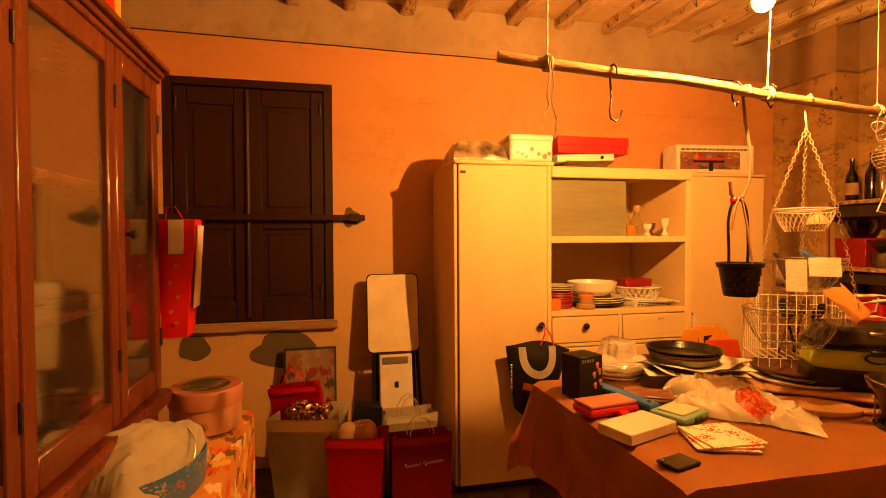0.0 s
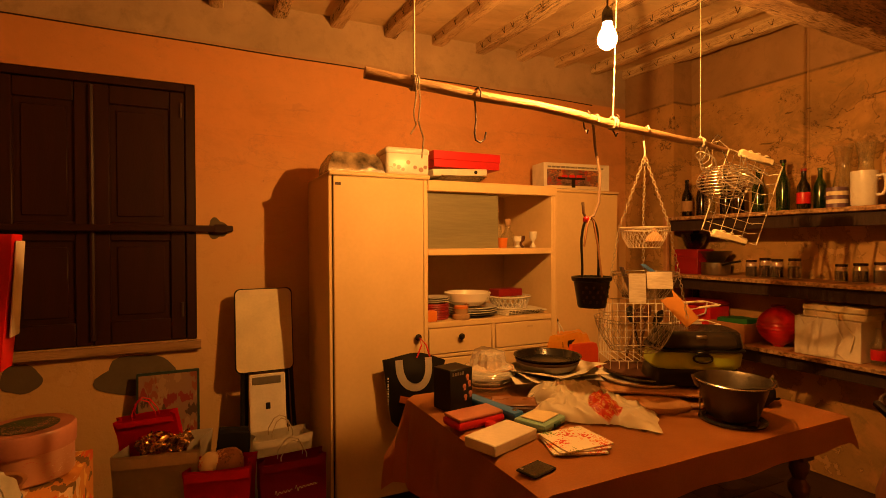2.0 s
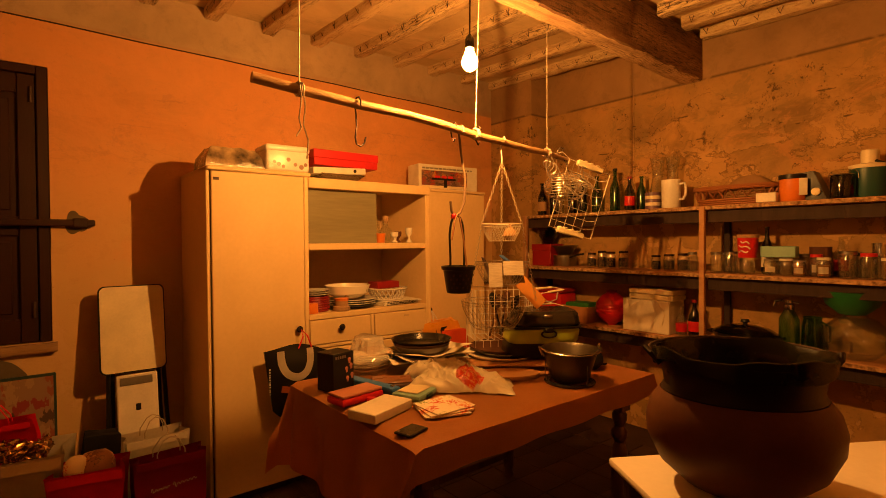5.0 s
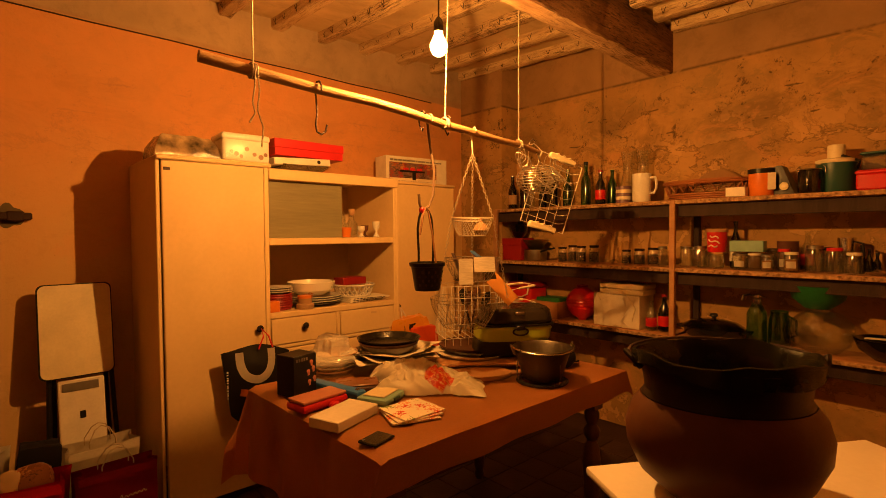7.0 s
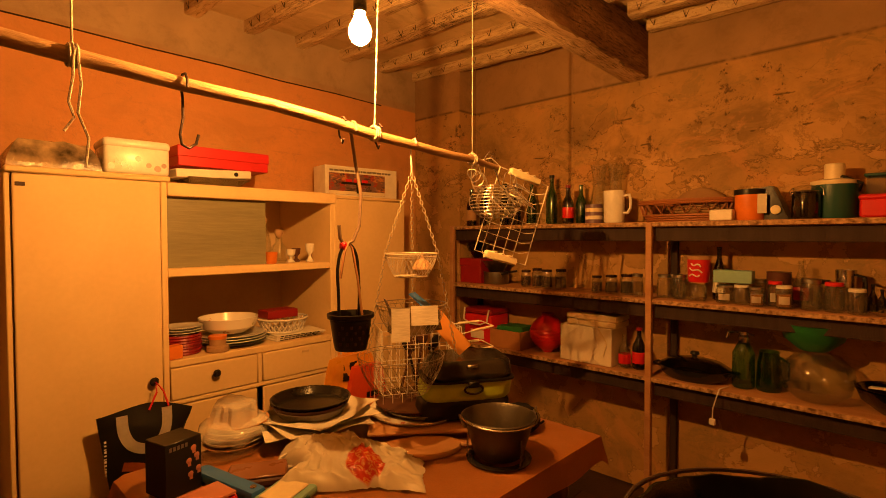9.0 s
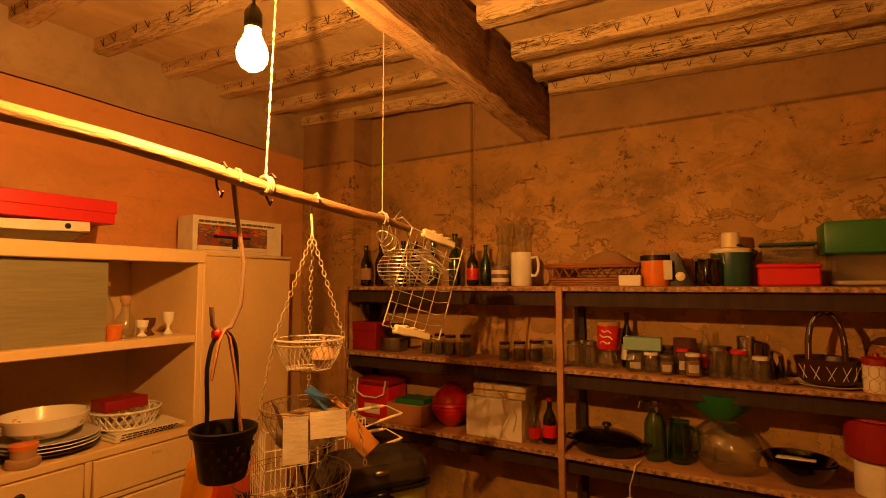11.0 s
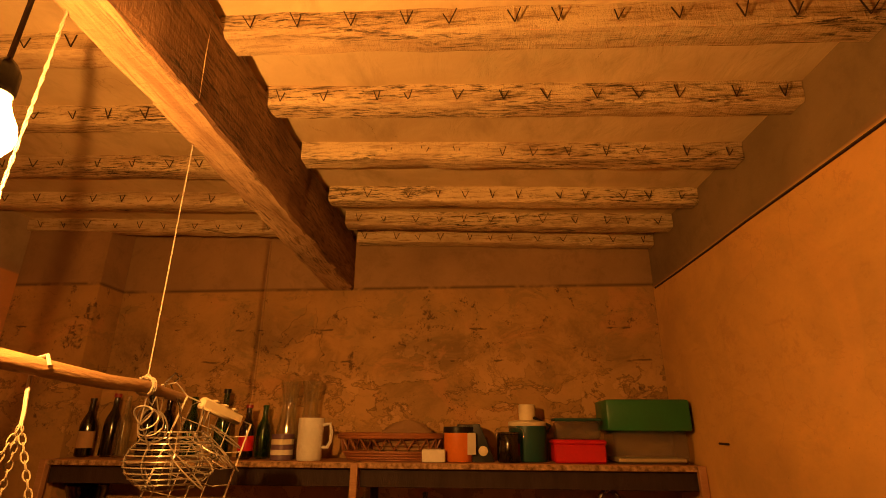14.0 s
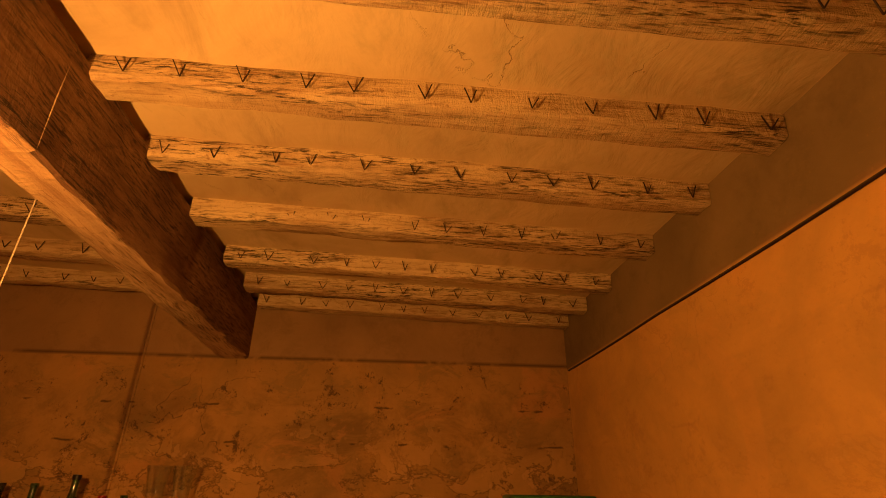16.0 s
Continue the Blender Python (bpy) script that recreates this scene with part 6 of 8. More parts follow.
    def shell(nm, z0, z1, mt, lab, flare0, flare1, dx0=0.0, dx1=0.0, grow=0.0):
        """A squarish band with rounded corners between two heights, flaring from one scale to the other."""
        bm = BM()
        rings = []
        steps = 6
        for k in range(steps + 1):
            f = k / steps
            edge_ = 1 - 0.06 * (max(0, abs(f - 0.5) - 0.36) / 0.14) ** 2
            sc = (flare0 + (flare1 - flare0) * f) * edge_
            ring = []
            for q in range(40):
                a = 2 * math.pi * q / 40
                ca, sa = math.cos(a), math.sin(a)
                r_ = (abs(ca) ** 5 + abs(sa) ** 5) ** (-1 / 5)
                x_ = (0.165 + grow) * r_ * ca * sc
                ring.append(bm.verts.new((x_ + (dx0 + (dx1 - dx0) * f) * (1 if ca < 0 else 0) * min(abs(ca) * 2, 1), (0.115 + grow) * r_ * sa * sc, z0 + (z1 - z0) * f)))
            rings.append(ring)
        for a_, z_ in zip(rings, rings[1:]):
            for q in range(40):
                bm.faces.new((a_[q], a_[(q + 1) % 40], z_[(q + 1) % 40], z_[q]))
        bm.faces.new(rings[0][::-1])
        bm.faces.new(rings[-1])
        return part(nm, bm, M[mt], gr, lab)

    shell("base", -0.022, 0.052, "black_plastic", "black moulded base", 0.9, 0.93, -0.06, -0.045)
    shell("body", 0.05, 0.122, "lime", "lime green body", 0.93, 1.0, -0.045, -0.02)
    shell("lid", 0.121, 0.132, "black_plastic", "black lid rim", 1.03, 1.03, -0.02, -0.018, 0.003)
    shell("lid", 0.131, 0.205, "black_enamel", "black domed lid", 1.02, 0.93, -0.018, 0.0)
    clasp = wire("clasp", [("o", [(0.036 * math.cos(a_) - 0.01, -0.124, 0.1 + 0.017 * math.sin(a_)) for a_ in [2 * math.pi * q / 16 for q in range(16)]])], 0.0045, "black_plastic", gr, "", 6)
    blk("catch", (-0.032, -0.128, 0.106), (0.012, -0.117, 0.128), "black_plastic", clasp, 0.004)
    blk("badge", (-0.034, -0.121, 0.176), (0.010, -0.109, 0.192), "dull_steel", gr, 0.004, "worn metal badge")
    # pail on a trivet
    pl = thing("steel_pail", "dull steel pail with a bail handle on a trivet", "pail", (1.845, 1.235, ZT))
    turned("trivet", [(0.088, 0), (0.108, 0), (0.11, 0.006), (0.10, 0.010), (0.086, 0.008), (0.088, 0)], "black_enamel", pl, "", 32)
    turned("body", [(0, 0.014), (0.072, 0.012), (0.082, 0.02), (0.117, 0.135), (0.123, 0.139), (0.127, 0.145), (0.122, 0.148), (0.113, 0.136), (0.078, 0.024), (0, 0.018)], "pail_metal", pl, "", 44)
    for a in (150, -30):
        ca, sa = math.cos(radians(a)), math.sin(radians(a))
        wire("ear", [[(0.12 * ca + 0.012 * sa, 0.12 * sa - 0.012 * ca, 0.12), (0.138 * ca, 0.138 * sa, 0.158), (0.12 * ca - 0.012 * sa, 0.12 * sa + 0.012 * ca, 0.12)]], 0.005, "dull_steel", pl, "", 6)
    pts = []
    for k_ in range(13):
        a = radians(150 + 180 * k_ / 12)
        pts.append((0.133 * math.cos(a), 0.133 * math.sin(a), 0.152 - 0.012 * math.sin(math.pi * k_ / 12)))
    wire("bail_handle", [pts], 0.0035, "steel", pl, "", 6)
    for a in (20, 140, 260):
        ca, sa = math.cos(radians(a)), math.sin(radians(a))
        wire("leg", [[(0.10 * ca, 0.10 * sa, 0.008), (0.106 * ca, 0.106 * sa, 0.03), (0.105 * ca, 0.105 * sa, 0.09)]], 0.003, "dull_steel", pl)
    cl = thing("black_pouch", "black cloth pouch with a small cord", "pouch", (2.10, 1.33, ZT))
    bm = BM()
    bmesh.ops.create_icosphere(bm, subdivisions=3, radius=0.075)
    for v in bm.verts:
        v.co.z = (v.co.z + 0.06) * 0.75
    crumple(bm, 0.022, 12, 71)
    for v in bm.verts:
        v.co.z = max(v.co.z, 0)
    part("pouch", bm, M["black_cloth"], cl)
    wire("cord", [[(0.05, -0.03, 0.02), (0.09, -0.04, 0.012), (0.12, -0.03, 0.008)]], 0.005, "black_cloth", cl)


plain("pail_metal", (0.12, 0.105, 0.085), 0.42, 0.85, 0.1)
plain("rod_white", (0.80, 0.73, 0.58), 0.4)


def bag_print():
    m, n, l, b = nodes_of("printed_plastic_bag")
    tc = n.new("ShaderNodeTexCoord")
    mp = n.new("ShaderNodeMapping")
    mp.inputs["Location"].default_value = (-0.045, 0.075, 0)
    l.new(tc.outputs["Object"], mp.inputs["Vector"])
    ln = n.new("ShaderNodeVectorMath")
    ln.operation = "MULTIPLY"
    ln.inputs[1].default_value = (1, 1, 0)
    l.new(mp.outputs["Vector"], ln.inputs[0])
    le = n.new("ShaderNodeVectorMath")
    le.operation = "LENGTH"
    l.new(ln.outputs["Vector"], le.inputs[0])
    w = n.new("ShaderNodeTexNoise")
    w.inputs["Scale"].default_value, w.inputs["Detail"].default_value, w.inputs["Distortion"].default_value = 26, 2, 3.5
    l.new(tc.outputs["Object"], w.inputs["Vector"])
    petals = n.new("ShaderNodeValToRGB")
    petals.color_ramp.elements[0].color, petals.color_ramp.elements[1].color = (0.70, 0.06, 0.015, 1), (0.80, 0.40, 0.12, 1)
    petals.color_ramp.elements[0].position, petals.color_ramp.elements[1].position = 0.5, 0.62
    l.new(w.outputs["Fac"], petals.inputs["Fac"])
    st = n.new("ShaderNodeMapRange")
    st.inputs["From Min"].default_value, st.inputs["From Max"].default_value = 0.062, 0.057
    l.new(le.outputs["Value"], st.inputs["Value"])
    mx = n.new("ShaderNodeMix")
    mx.data_type = "RGBA"
    mx.inputs["A"].default_value = (0.88, 0.82, 0.68, 1)
    l.new(petals.outputs["Color"], mx.inputs["B"])
    l.new(st.outputs["Result"], mx.inputs["Factor"])
    l.new(mx.outputs["Result"], b.inputs["Base Color"])
    b.inputs["Roughness"].default_value = 0.35
    M["bag_print"] = m


bag_print()
on_table()


# ---- hung from the pole ----
def chain(bm, a, z, size=0.011, wire_r=0.0013):
    """Oval links, every other one turned, from a to z."""
    a, z = Vector(a), Vector(z)
    d = z - a
    n = max(int(d.length / (size * 1.25)), 1)
    q = d.to_track_quat("Z", "Y")
    for k in range(n):
        c = a + d * ((k + 0.5) / n)
        m = Matrix.Translation(c) @ q.to_matrix().to_4x4() @ pose(0, 0, 0, 0, 0, 90 * (k % 2))
        pts = [(size * 0.42 * math.cos(t), 0, size * 0.82 * math.sin(t)) for t in [2 * math.pi * i / 10 for i in range(10)]]
        tube(bm, pts, wire_r, 4, True, m)


def net_basket(parent, c, r0, r1, h, mt="wire_white", label="", thick=1.0, lip=0.0026):
    bm = BM()
    for r, z, w in ((r0, 0, lip), (r0 * 0.98, -0.012, lip * 0.6), (r1, -h, lip * 0.75)):
        tube(bm, [Vector(p) + Vector(c) for p in ring_pts(r, z, 36)], w, 5, True)
    n = 30
    for k in range(n):
        for s in (-1, 1):
            pts = []
            for i in range(5):
                f = i / 4
                a = 2 * math.pi * (k + s * 2.2 * f) / n
                bulge = r0 + (r1 - r0) * (f ** 1.6)
                pts.append(Vector(c) + Vector((bulge * math.cos(a), bulge * math.sin(a), -h * f)))
            tube(bm, pts, 0.0009 * thick, 3)
    for k in range(8):
        a = math.pi * k / 8
        tube(bm, [Vector(c) + Vector((r1 * math.cos(a), r1 * math.sin(a), -h)), Vector(c) + Vector((-r1 * math.cos(a), -r1 * math.sin(a), -h))], 0.0010, 3)
    return part("basket", bm, M[mt], parent, label)


def hanging():
    # ropes
    for x, y, zb, r, nm in ((0.73, 1.478, 1.884, 0.0035, "thin"), (1.50, 1.455, 1.83, 0.0034, "thick"), (2.02, 1.50, 1.81, 0.0022, "thin")):
        h = thing("rope", f"{nm} pale rope holding up the pole", "rope", (x, y, zb), group="ropes of the pole")
        top = joist_z(y) + 0.06 - zb
        bm = BM()
        lx = 0.028 if nm == "thick" else 0.004
        for s in range(2 if nm == "thick" else 1):
            pts = []
            for k in range(40):
                f = k / 39
                a = f * 90 + s * math.pi
                o = r * 0.55 if nm == "thick" else 0
                pts.append((lx * f + o * math.cos(a), o * math.sin(a) - 0.01 * f * (nm == "thick"), 0.015 + (top - 0.015) * f))
            tube(bm, pts, r * (0.6 if nm == "thick" else 0.8), 5)
        part("strand", bm, M["rope"], h)
        bm = BM()
        for k in range(3):
            tube(bm, [(0.007 * (k - 1), p[0], p[1]) for p in [(0.0215 * math.cos(t), 0.0215 * math.sin(t)) for t in [2 * math.pi * i / 14 for i in range(14)]]], r, 5, True)
        bmesh.ops.create_icosphere(bm, subdivisions=2, radius=0.0075, matrix=pose(0, 0, 0.021))
        if x < 1:
            tube(bm, [(0.0, -0.02, 0.02), (-0.004, -0.025, -0.05), (-0.012, -0.024, -0.10), (-0.002, -0.02, -0.13), (-0.02, -0.02, -0.16)], 0.0028, 5)
            tube(bm, [(0.004, -0.02, 0.02), (0.010, -0.025, -0.06), (0.004, -0.022, -0.12), (0.022, -0.02, -0.17), (0.016, -0.02, -0.23)], 0.0028, 5)
        part("knot", bm, M["rope"], h)
    # black hook
    s = thing("meat_hook", "black iron hook hanging on the pole", "hook", (0.944, 1.47, 1.87))
    pts = [(0.0, -0.023, -0.012), (0.0, -0.023, 0.006), (0.0, -0.012, 0.021), (0.0, 0.006, 0.023), (0.0, 0.021, 0.008), (0.004, 0.02, -0.03), (0.0, 0.008, -0.08), (-0.010, 0.0, -0.12), (-0.006, 0.0, -0.143), (0.010, 0.0, -0.150), (0.026, 0.0, -0.138), (0.032, 0.0, -0.115)]
    wire("hook", [pts], 0.0034, "iron", s, "", 7)
    for x in (1.38, 1.515):
        e = thing("small_hook", "small dark hook hanging on the pole", "hook", (x, 1.455, 1.84), group="small hooks")
        wire("hook", [[(0, -0.019, 0.008), (0, -0.006, 0.021), (0, 0.012, 0.018), (0, 0.021, 0.0), (0, 0.016, -0.03), (0, 0.0, -0.055), (-0.006, -0.014, -0.045)]], 0.003, "iron", e)
    # black planter basket on a long hook
    b = thing("black_basket", "black plastic flower basket hanging on a long hook", "basket", (1.428, 1.488, 1.143))
    wire("long_hook", [[(-0.010, -0.053, 0.68), (-0.010, -0.045, 0.706), (-0.006, -0.028, 0.712), (-0.004, -0.012, 0.69), (0.03, 0.012, 0.60), (0.045, 0.004, 0.50), (0.035, 0.0, 0.40), (0.010, 0.0, 0.352), (-0.022, 0, 0.34), (-0.036, 0, 0.36), (-0.04, 0, 0.40)]], 0.0055, "dark_hook", b, "", 7)
    turned("pot", [(0, 0.018), (0.048, 0.018), (0.051, 0.026), (0.064, 0.112), (0.071, 0.116), (0.073, 0.129), (0.068, 0.131), (0.061, 0.112), (0.046, 0.024), (0, 0.024)], "black_plastic", b, "", 30)
    bm = BM()
    for i in range(4):
        for j in range(5):
            a = radians(-160 + 24 * j + 12 * (i % 2))
            z = 0.042 + 0.017 * i
            r = 0.0502 + 0.0145 * (z - 0.022) / 0.09 + 0.0006
            box(bm, (-0.004, -0.002, -0.005), (0.004, 0.0, 0.005), 0.001, Matrix.Translation((r * math.cos(a), r * math.sin(a), z)) @ pose(0, 0, 0, 0, 0, math.degrees(a) + 90))
    part("weave_openings", bm, M["iron"], b)
    arch = [(-0.045 + 0.002 * math.sin(k), 0, 0.115 + 0.15 * k / 5) for k in range(6)]
    arch += [(-0.008 - 0.037 * math.cos(math.pi * k / 14), 0.0, 0.265 + 0.078 * math.sin(math.pi * k / 14)) for k in range(1, 14)]
    arch += [(0.029 + 0.004 * math.sin(k * 0.6), 0, 0.265 - 0.15 * k / 5) for k in range(6)]
    hp = [arch]
    wire("handle", hp, 0.005, "black_plastic", b, "", 6)
    wire("handle_wrap", [[(-0.045, -0.012, 0.24), (-0.03, -0.014, 0.32), (-0.012, -0.008, 0.347), (0.0, -0.01, 0.33), (0.012, -0.02, 0.24), (0.022, -0.03, 0.12)]], 0.004, "wicker", b)
    blk("red_tie", (-0.035, -0.012, 0.325), (-0.015, 0.012, 0.350), "red_plastic", b, 0.006)
    # three-tier wire basket
    t = thing("tiered_wire_basket", "three-tier white wire basket hanging on chains", "basket", (1.655, 1.445, 1.0))
    wire("hook", [[(-0.005, -0.02, 0.815), (0.0, -0.008, 0.833), (0.006, 0.012, 0.83), (0.008, 0.021, 0.812), (-0.002, 0.01, 0.775), (-0.008, 0.0, 0.74), (-0.008, 0, 0.72)]], 0.0032, "wire_white", t, "", 6)
    tiers = ((0.452, 0.086, 0.056, 0.075), (0.285, 0.116, 0.072, 0.095), (0.115, 0.145, 0.09, 0.12))
    for k, (z, r0, r1, h) in enumerate(tiers):
        net_basket(t, (-0.012 - (0.024 if k == 2 else 0), 0.026 if k == 2 else 0, z), r0, r1, h, "wire_white" if k < 1 else "wire_grey", "", 1.0 if k < 1 else 0.7, (0.0024, 0.0018, 0.0012)[k])
    for a in (125, -40, 45):
        ca, sa = math.cos(radians(a)), math.sin(radians(a))
        bm = BM()
        prev = (-0.008, 0, 0.722)
        for z, r0, r1, h in tiers:
            nxt = (-0.012 + 1.03 * r0 * ca, 1.03 * r0 * sa, z)
            chain(bm, prev, nxt)
            prev = nxt
        part("chain", bm, M["chain"], t, "white metal chain")
    g = thing("garlic_bulb", "dry garlic bulb in the top basket", "garlic", (1.67, 1.42, 1.380))
    turned("bulb", [(0, 0), (0.02, 0.002), (0.033, 0.02), (0.026, 0.04), (0.008, 0.055), (0.004, 0.075), (0, 0.076)], "cork", g, "", 14)
    for k, (dx, dy, dz, rx, rz, w, h, mt) in enumerate(((-0.118, -0.080, 0.046, 80, -40, 0.056, 0.102, "card_stock"), (-0.056, -0.122, 0.074, 78, -36, 0.084, 0.060, "card_stock"), (0.07, 0.02, 0.09, 40, 30, 0.08, 0.10, "blue_plastic"), (-0.09, 0.0, 0.07, 70, 60, 0.06, 0.10, "violet"))):
        p = thing("card", "printed card tucked in the middle basket", "card", m=pose(1.643 + dx, 1.445 + dy, 1.19 + dz, rx, 0, rz), group="cards in the basket")
        bm = BM()
        fine_box(bm, (-w / 2, -h / 2, 0), (w / 2, h / 2, 0.0015), 6)
        for v in bm.verts:
            v.co.z += 0.0035 * noise.noise(Vector((v.co.x * 22, v.co.y * 22, k * 3.7))) - 0.6 * v.co.x * v.co.x
        part("card", bm, M[mt], p)
    f = thing("plastic_pouch", "folded clear and brown plastic pouch", "pouch", (1.66, 1.45, 1.192))
    bm = BM()
    fine_box(bm, (-0.07, -0.05, 0), (0.07, 0.05, 0.07), 5)
    crumple(bm, 0.02, 14, 81)
    part("pouch", bm, M["wrapped"], f)
    # egg basket of wire
    e = thing("wire_hen_basket", "silver wire egg basket shaped like a hen", "basket", (2.13, 1.47, 1.572))
    lines = []

    def egg(f):
        return math.sin(math.pi * (0.14 + 0.72 * f)) ** 0.7

    for k in range(11):
        f_ = k / 10
        lines.append(("o", ring_pts(0.118 * egg(f_), 0.012 + 0.125 * f_, 28, (0, 0), 0.10 * egg(f_))))
    for k in range(10):
        a = math.pi * k / 5
        lines.append([(0.118 * egg(i / 7) * math.cos(a), 0.10 * egg(i / 7) * math.sin(a), 0.012 + 0.125 * i / 7) for i in range(8)])
    for ln in lines:
        wire("body_wire", [ln], 0.0019, "wire_pale", e, "", 4)
    lines = []
    for k in range(4):
        c_ = 2 * math.pi / 18
        lines.append(("o", [(-0.10 - 0.016 * k + 0.008 * math.sin(c_ * i * 2 + k), (0.034 - 0.005 * k) * math.cos(c_ * i), 0.15 + 0.008 * k + (0.034 - 0.005 * k) * math.sin(c_ * i)) for i in range(18)]))
    rng = random.Random(23)
    for k in range(7):
        # loose feather loops bent out of the body
        bx, bz, tilt = rng.uniform(-0.09, 0.09), rng.uniform(0.05, 0.13), rng.uniform(-0.8, 0.8)
        rr = rng.uniform(0.02, 0.042)
        lines.append(("o", [(bx + rr * math.cos(q * 0.45) + 0.02 * math.sin(tilt), -0.08 + 0.05 * math.sin(q * 0.45 + tilt), bz + 1.3 * rr * math.sin(q * 0.45 + tilt * 0.4)) for q in range(14)]))
    lines.append([(-0.10, 0, 0.10), (-0.15, 0, 0.16), (-0.145, 0, 0.21), (-0.12, 0, 0.195), (-0.11, 0, 0.215), (-0.09, 0, 0.18)])
    for ln in lines:
        wire("head_wire", [ln], 0.0019, "wire_pale", e, "", 4)
    wire("tail", [[(0.11, 0, 0.08), (0.15, 0, 0.13), (0.14, 0.0, 0.19), (0.12, 0, 0.155), (0.105, 0.0, 0.2), (0.09, 0.0, 0.12)]], 0.0021, "wire_pale", e, "", 4)
    wire("handle", [[(-0.06, 0.02, 0.135), (-0.035, 0.03, 0.2), (-0.02, 0.04, 0.255), (-0.02, 0.018, 0.277), (-0.005, 0.01, 0.262)], [(0.06, 0.02, 0.135), (0.04, 0.03, 0.2), (0.02, 0.05, 0.25), (0.02, 0.025, 0.275)]], 0.0026, "steel", e)
    # hanging wire rack, tilted
    A, B, C = Vector((2.20, 1.50, 1.798)), Vector((2.455, 1.43, 1.728)), Vector((2.08, 1.54, 1.452))
    k = thing("wire_rack", "white wire dish rack with plastic grips hanging askew", "rack", tuple(A))
    ex, ez = (B - A), (C - A)
    ny = ex.cross(ez).normalized()

    def at(u, v, o=0.0):
        return ex * u + ez * v + ny * o

    lines = [("o", [at(0, 0), at(1, 0), at(1, 1), at(0, 1)])]
    for i in range(1, 5):
        lines.append([at(i / 5, -0.02, 0.0), at(i / 5, 0.02, 0.03), at(i / 5, 0.96, 0.03), at(i / 5, 1.05, 0.0)])
    for i in range(1, 8):
        lines.append([at(0, i / 8), at(0.1, i / 8, 0.03), at(0.9, i / 8, 0.03), at(1, i / 8 - 0.03)])
    for ln in lines[1:]:
        wire("rod", [ln], 0.0016, "wire_white", k, "", 4)
    wire("rim", lines[:1], 0.003, "wire_white", k, "", 6)
    for v in (0.0, 1.0):
        bm = BM()
        m = Matrix((ex.normalized(), ny, ez.normalized())).transposed().to_4x4()
        m.translation = at(0.5, v)
        box(bm, (-0.085, -0.012, -0.016), (0.085, 0.012, 0.016), 0.006, m)
        for q in (-0.04, 0.0, 0.04):
            box(bm, (q - 0.008, -0.014, -0.02), (q + 0.008, 0.014, -0.014), 0.002, m)
        part("grip", bm, M["ivory_plastic"], k, "cream plastic grip")
    wire("hook", [[at(0.0, 0.0), at(-0.1, -0.03), Vector((-0.06, 0.0, 0.03)), Vector((-0.09, 0.02, 0.022)), Vector((-0.08, 0.035, 0.0))]], 0.002, "wire_white", k)
    # wire dish basket standing behind the trays
    d = thing("wire_dish_basket", "white wire cutlery basket with looped handles", "basket", (2.00, 1.80, ZT), -28)
    lines = []
    W, D, H = 0.17, 0.10, 0.36
    for z in (0.10, 0.17, 0.24, 0.30, H):
        lines.append(("o", [(-W, -D, z), (W, -D, z), (W, D, z), (-W, D, z)]))
    for i in range(11):
        x = -W + 2 * W * i / 10
        for y in (-D, D):
            lines.append([(x, y, 0.1), (x, y, H)])
        lines.append([(x, -D, 0.1), (x, D, 0.1)])
    for i in range(1, 7):
        y = -D + 2 * D * i / 7
        for x in (-W, W):
            lines.append([(x, y, 0.1), (x, y, H)])
    for x in (-W, -W + 0.16):
        for i in range(5):
            lines.append([(x + 0.04 * i if x == -W else x, -D, 0.0), (x + 0.04 * i if x == -W else x, -D, 0.1)])
    for x in (-W, W):
        for y in (-D, D):
            lines.append([(x, y, 0.0), (x, y, 0.1)])
    for ln in lines:
        wire("rod", [ln], 0.0019, "rod_white", d, "", 4)
    for z in (H, 0.27, 0.20):
        hd = wire("handle", [[(W, -D, z - 0.03), (W + 0.05, -D, z - 0.02), (W + 0.16, -D + 0.03, z - 0.01), (W + 0.16, D - 0.03, z - 0.01), (W + 0.05, D, z - 0.02), (W, D, z - 0.03)]], 0.0028, "rod_white", d, "", 6)
        for y in (-D, D):
            bm = BM()
            tube(bm, [(W + 0.055, y * 0.98, z - 0.019), (W + 0.15, y * 0.75, z - 0.011)], 0.006, 8)
            part("grip", bm, M["ivory_plastic"], hd, "cream plastic sleeve")
    o = thing("orange_folder", "orange card folder leaning in the wire basket", "folder", m=pose(1.955, 1.575, 1.135, 0, 48, -45))
    blk("cover", (-0.105, -0.004, -0.032), (0.105, -0.0005, 0.032), "orange_card", o, 0.001)
    blk("cover", (-0.105, 0.0005, -0.030), (0.105, 0.004, 0.034), "orange_card", o, 0.001)
    blk("page_block", (-0.10, -0.0004, -0.028), (0.10, 0.0004, 0.031), "paper", o, 0.0001)
    u = thing("kitchen_utensils", "dark spoons and spatulas in the wire basket", "utensils", (1.99, 1.80, ZT + 0.112))
    for i, (x, y, rx) in enumerate(((-0.08, 0.0, 12), (-0.02, -0.03, -10), (0.03, 0.03, 8), (0.0, 0.0, 20))):
        bm = BM()
        m = pose(x, y, 0, rx, rx * 0.8, 0)
        tube(bm, [(0, 0, 0), (0, 0, 0.16)], 0.006, 6, m=m)
        lathe(bm, [(0, 0.15), (0.02, 0.16), (0.03, 0.19), (0.022, 0.225), (0, 0.235)], 12, m=m, squash=(1, 0.25))
        part("utensil", bm, M["black_plastic" if i % 2 else "wicker_dark"], u)


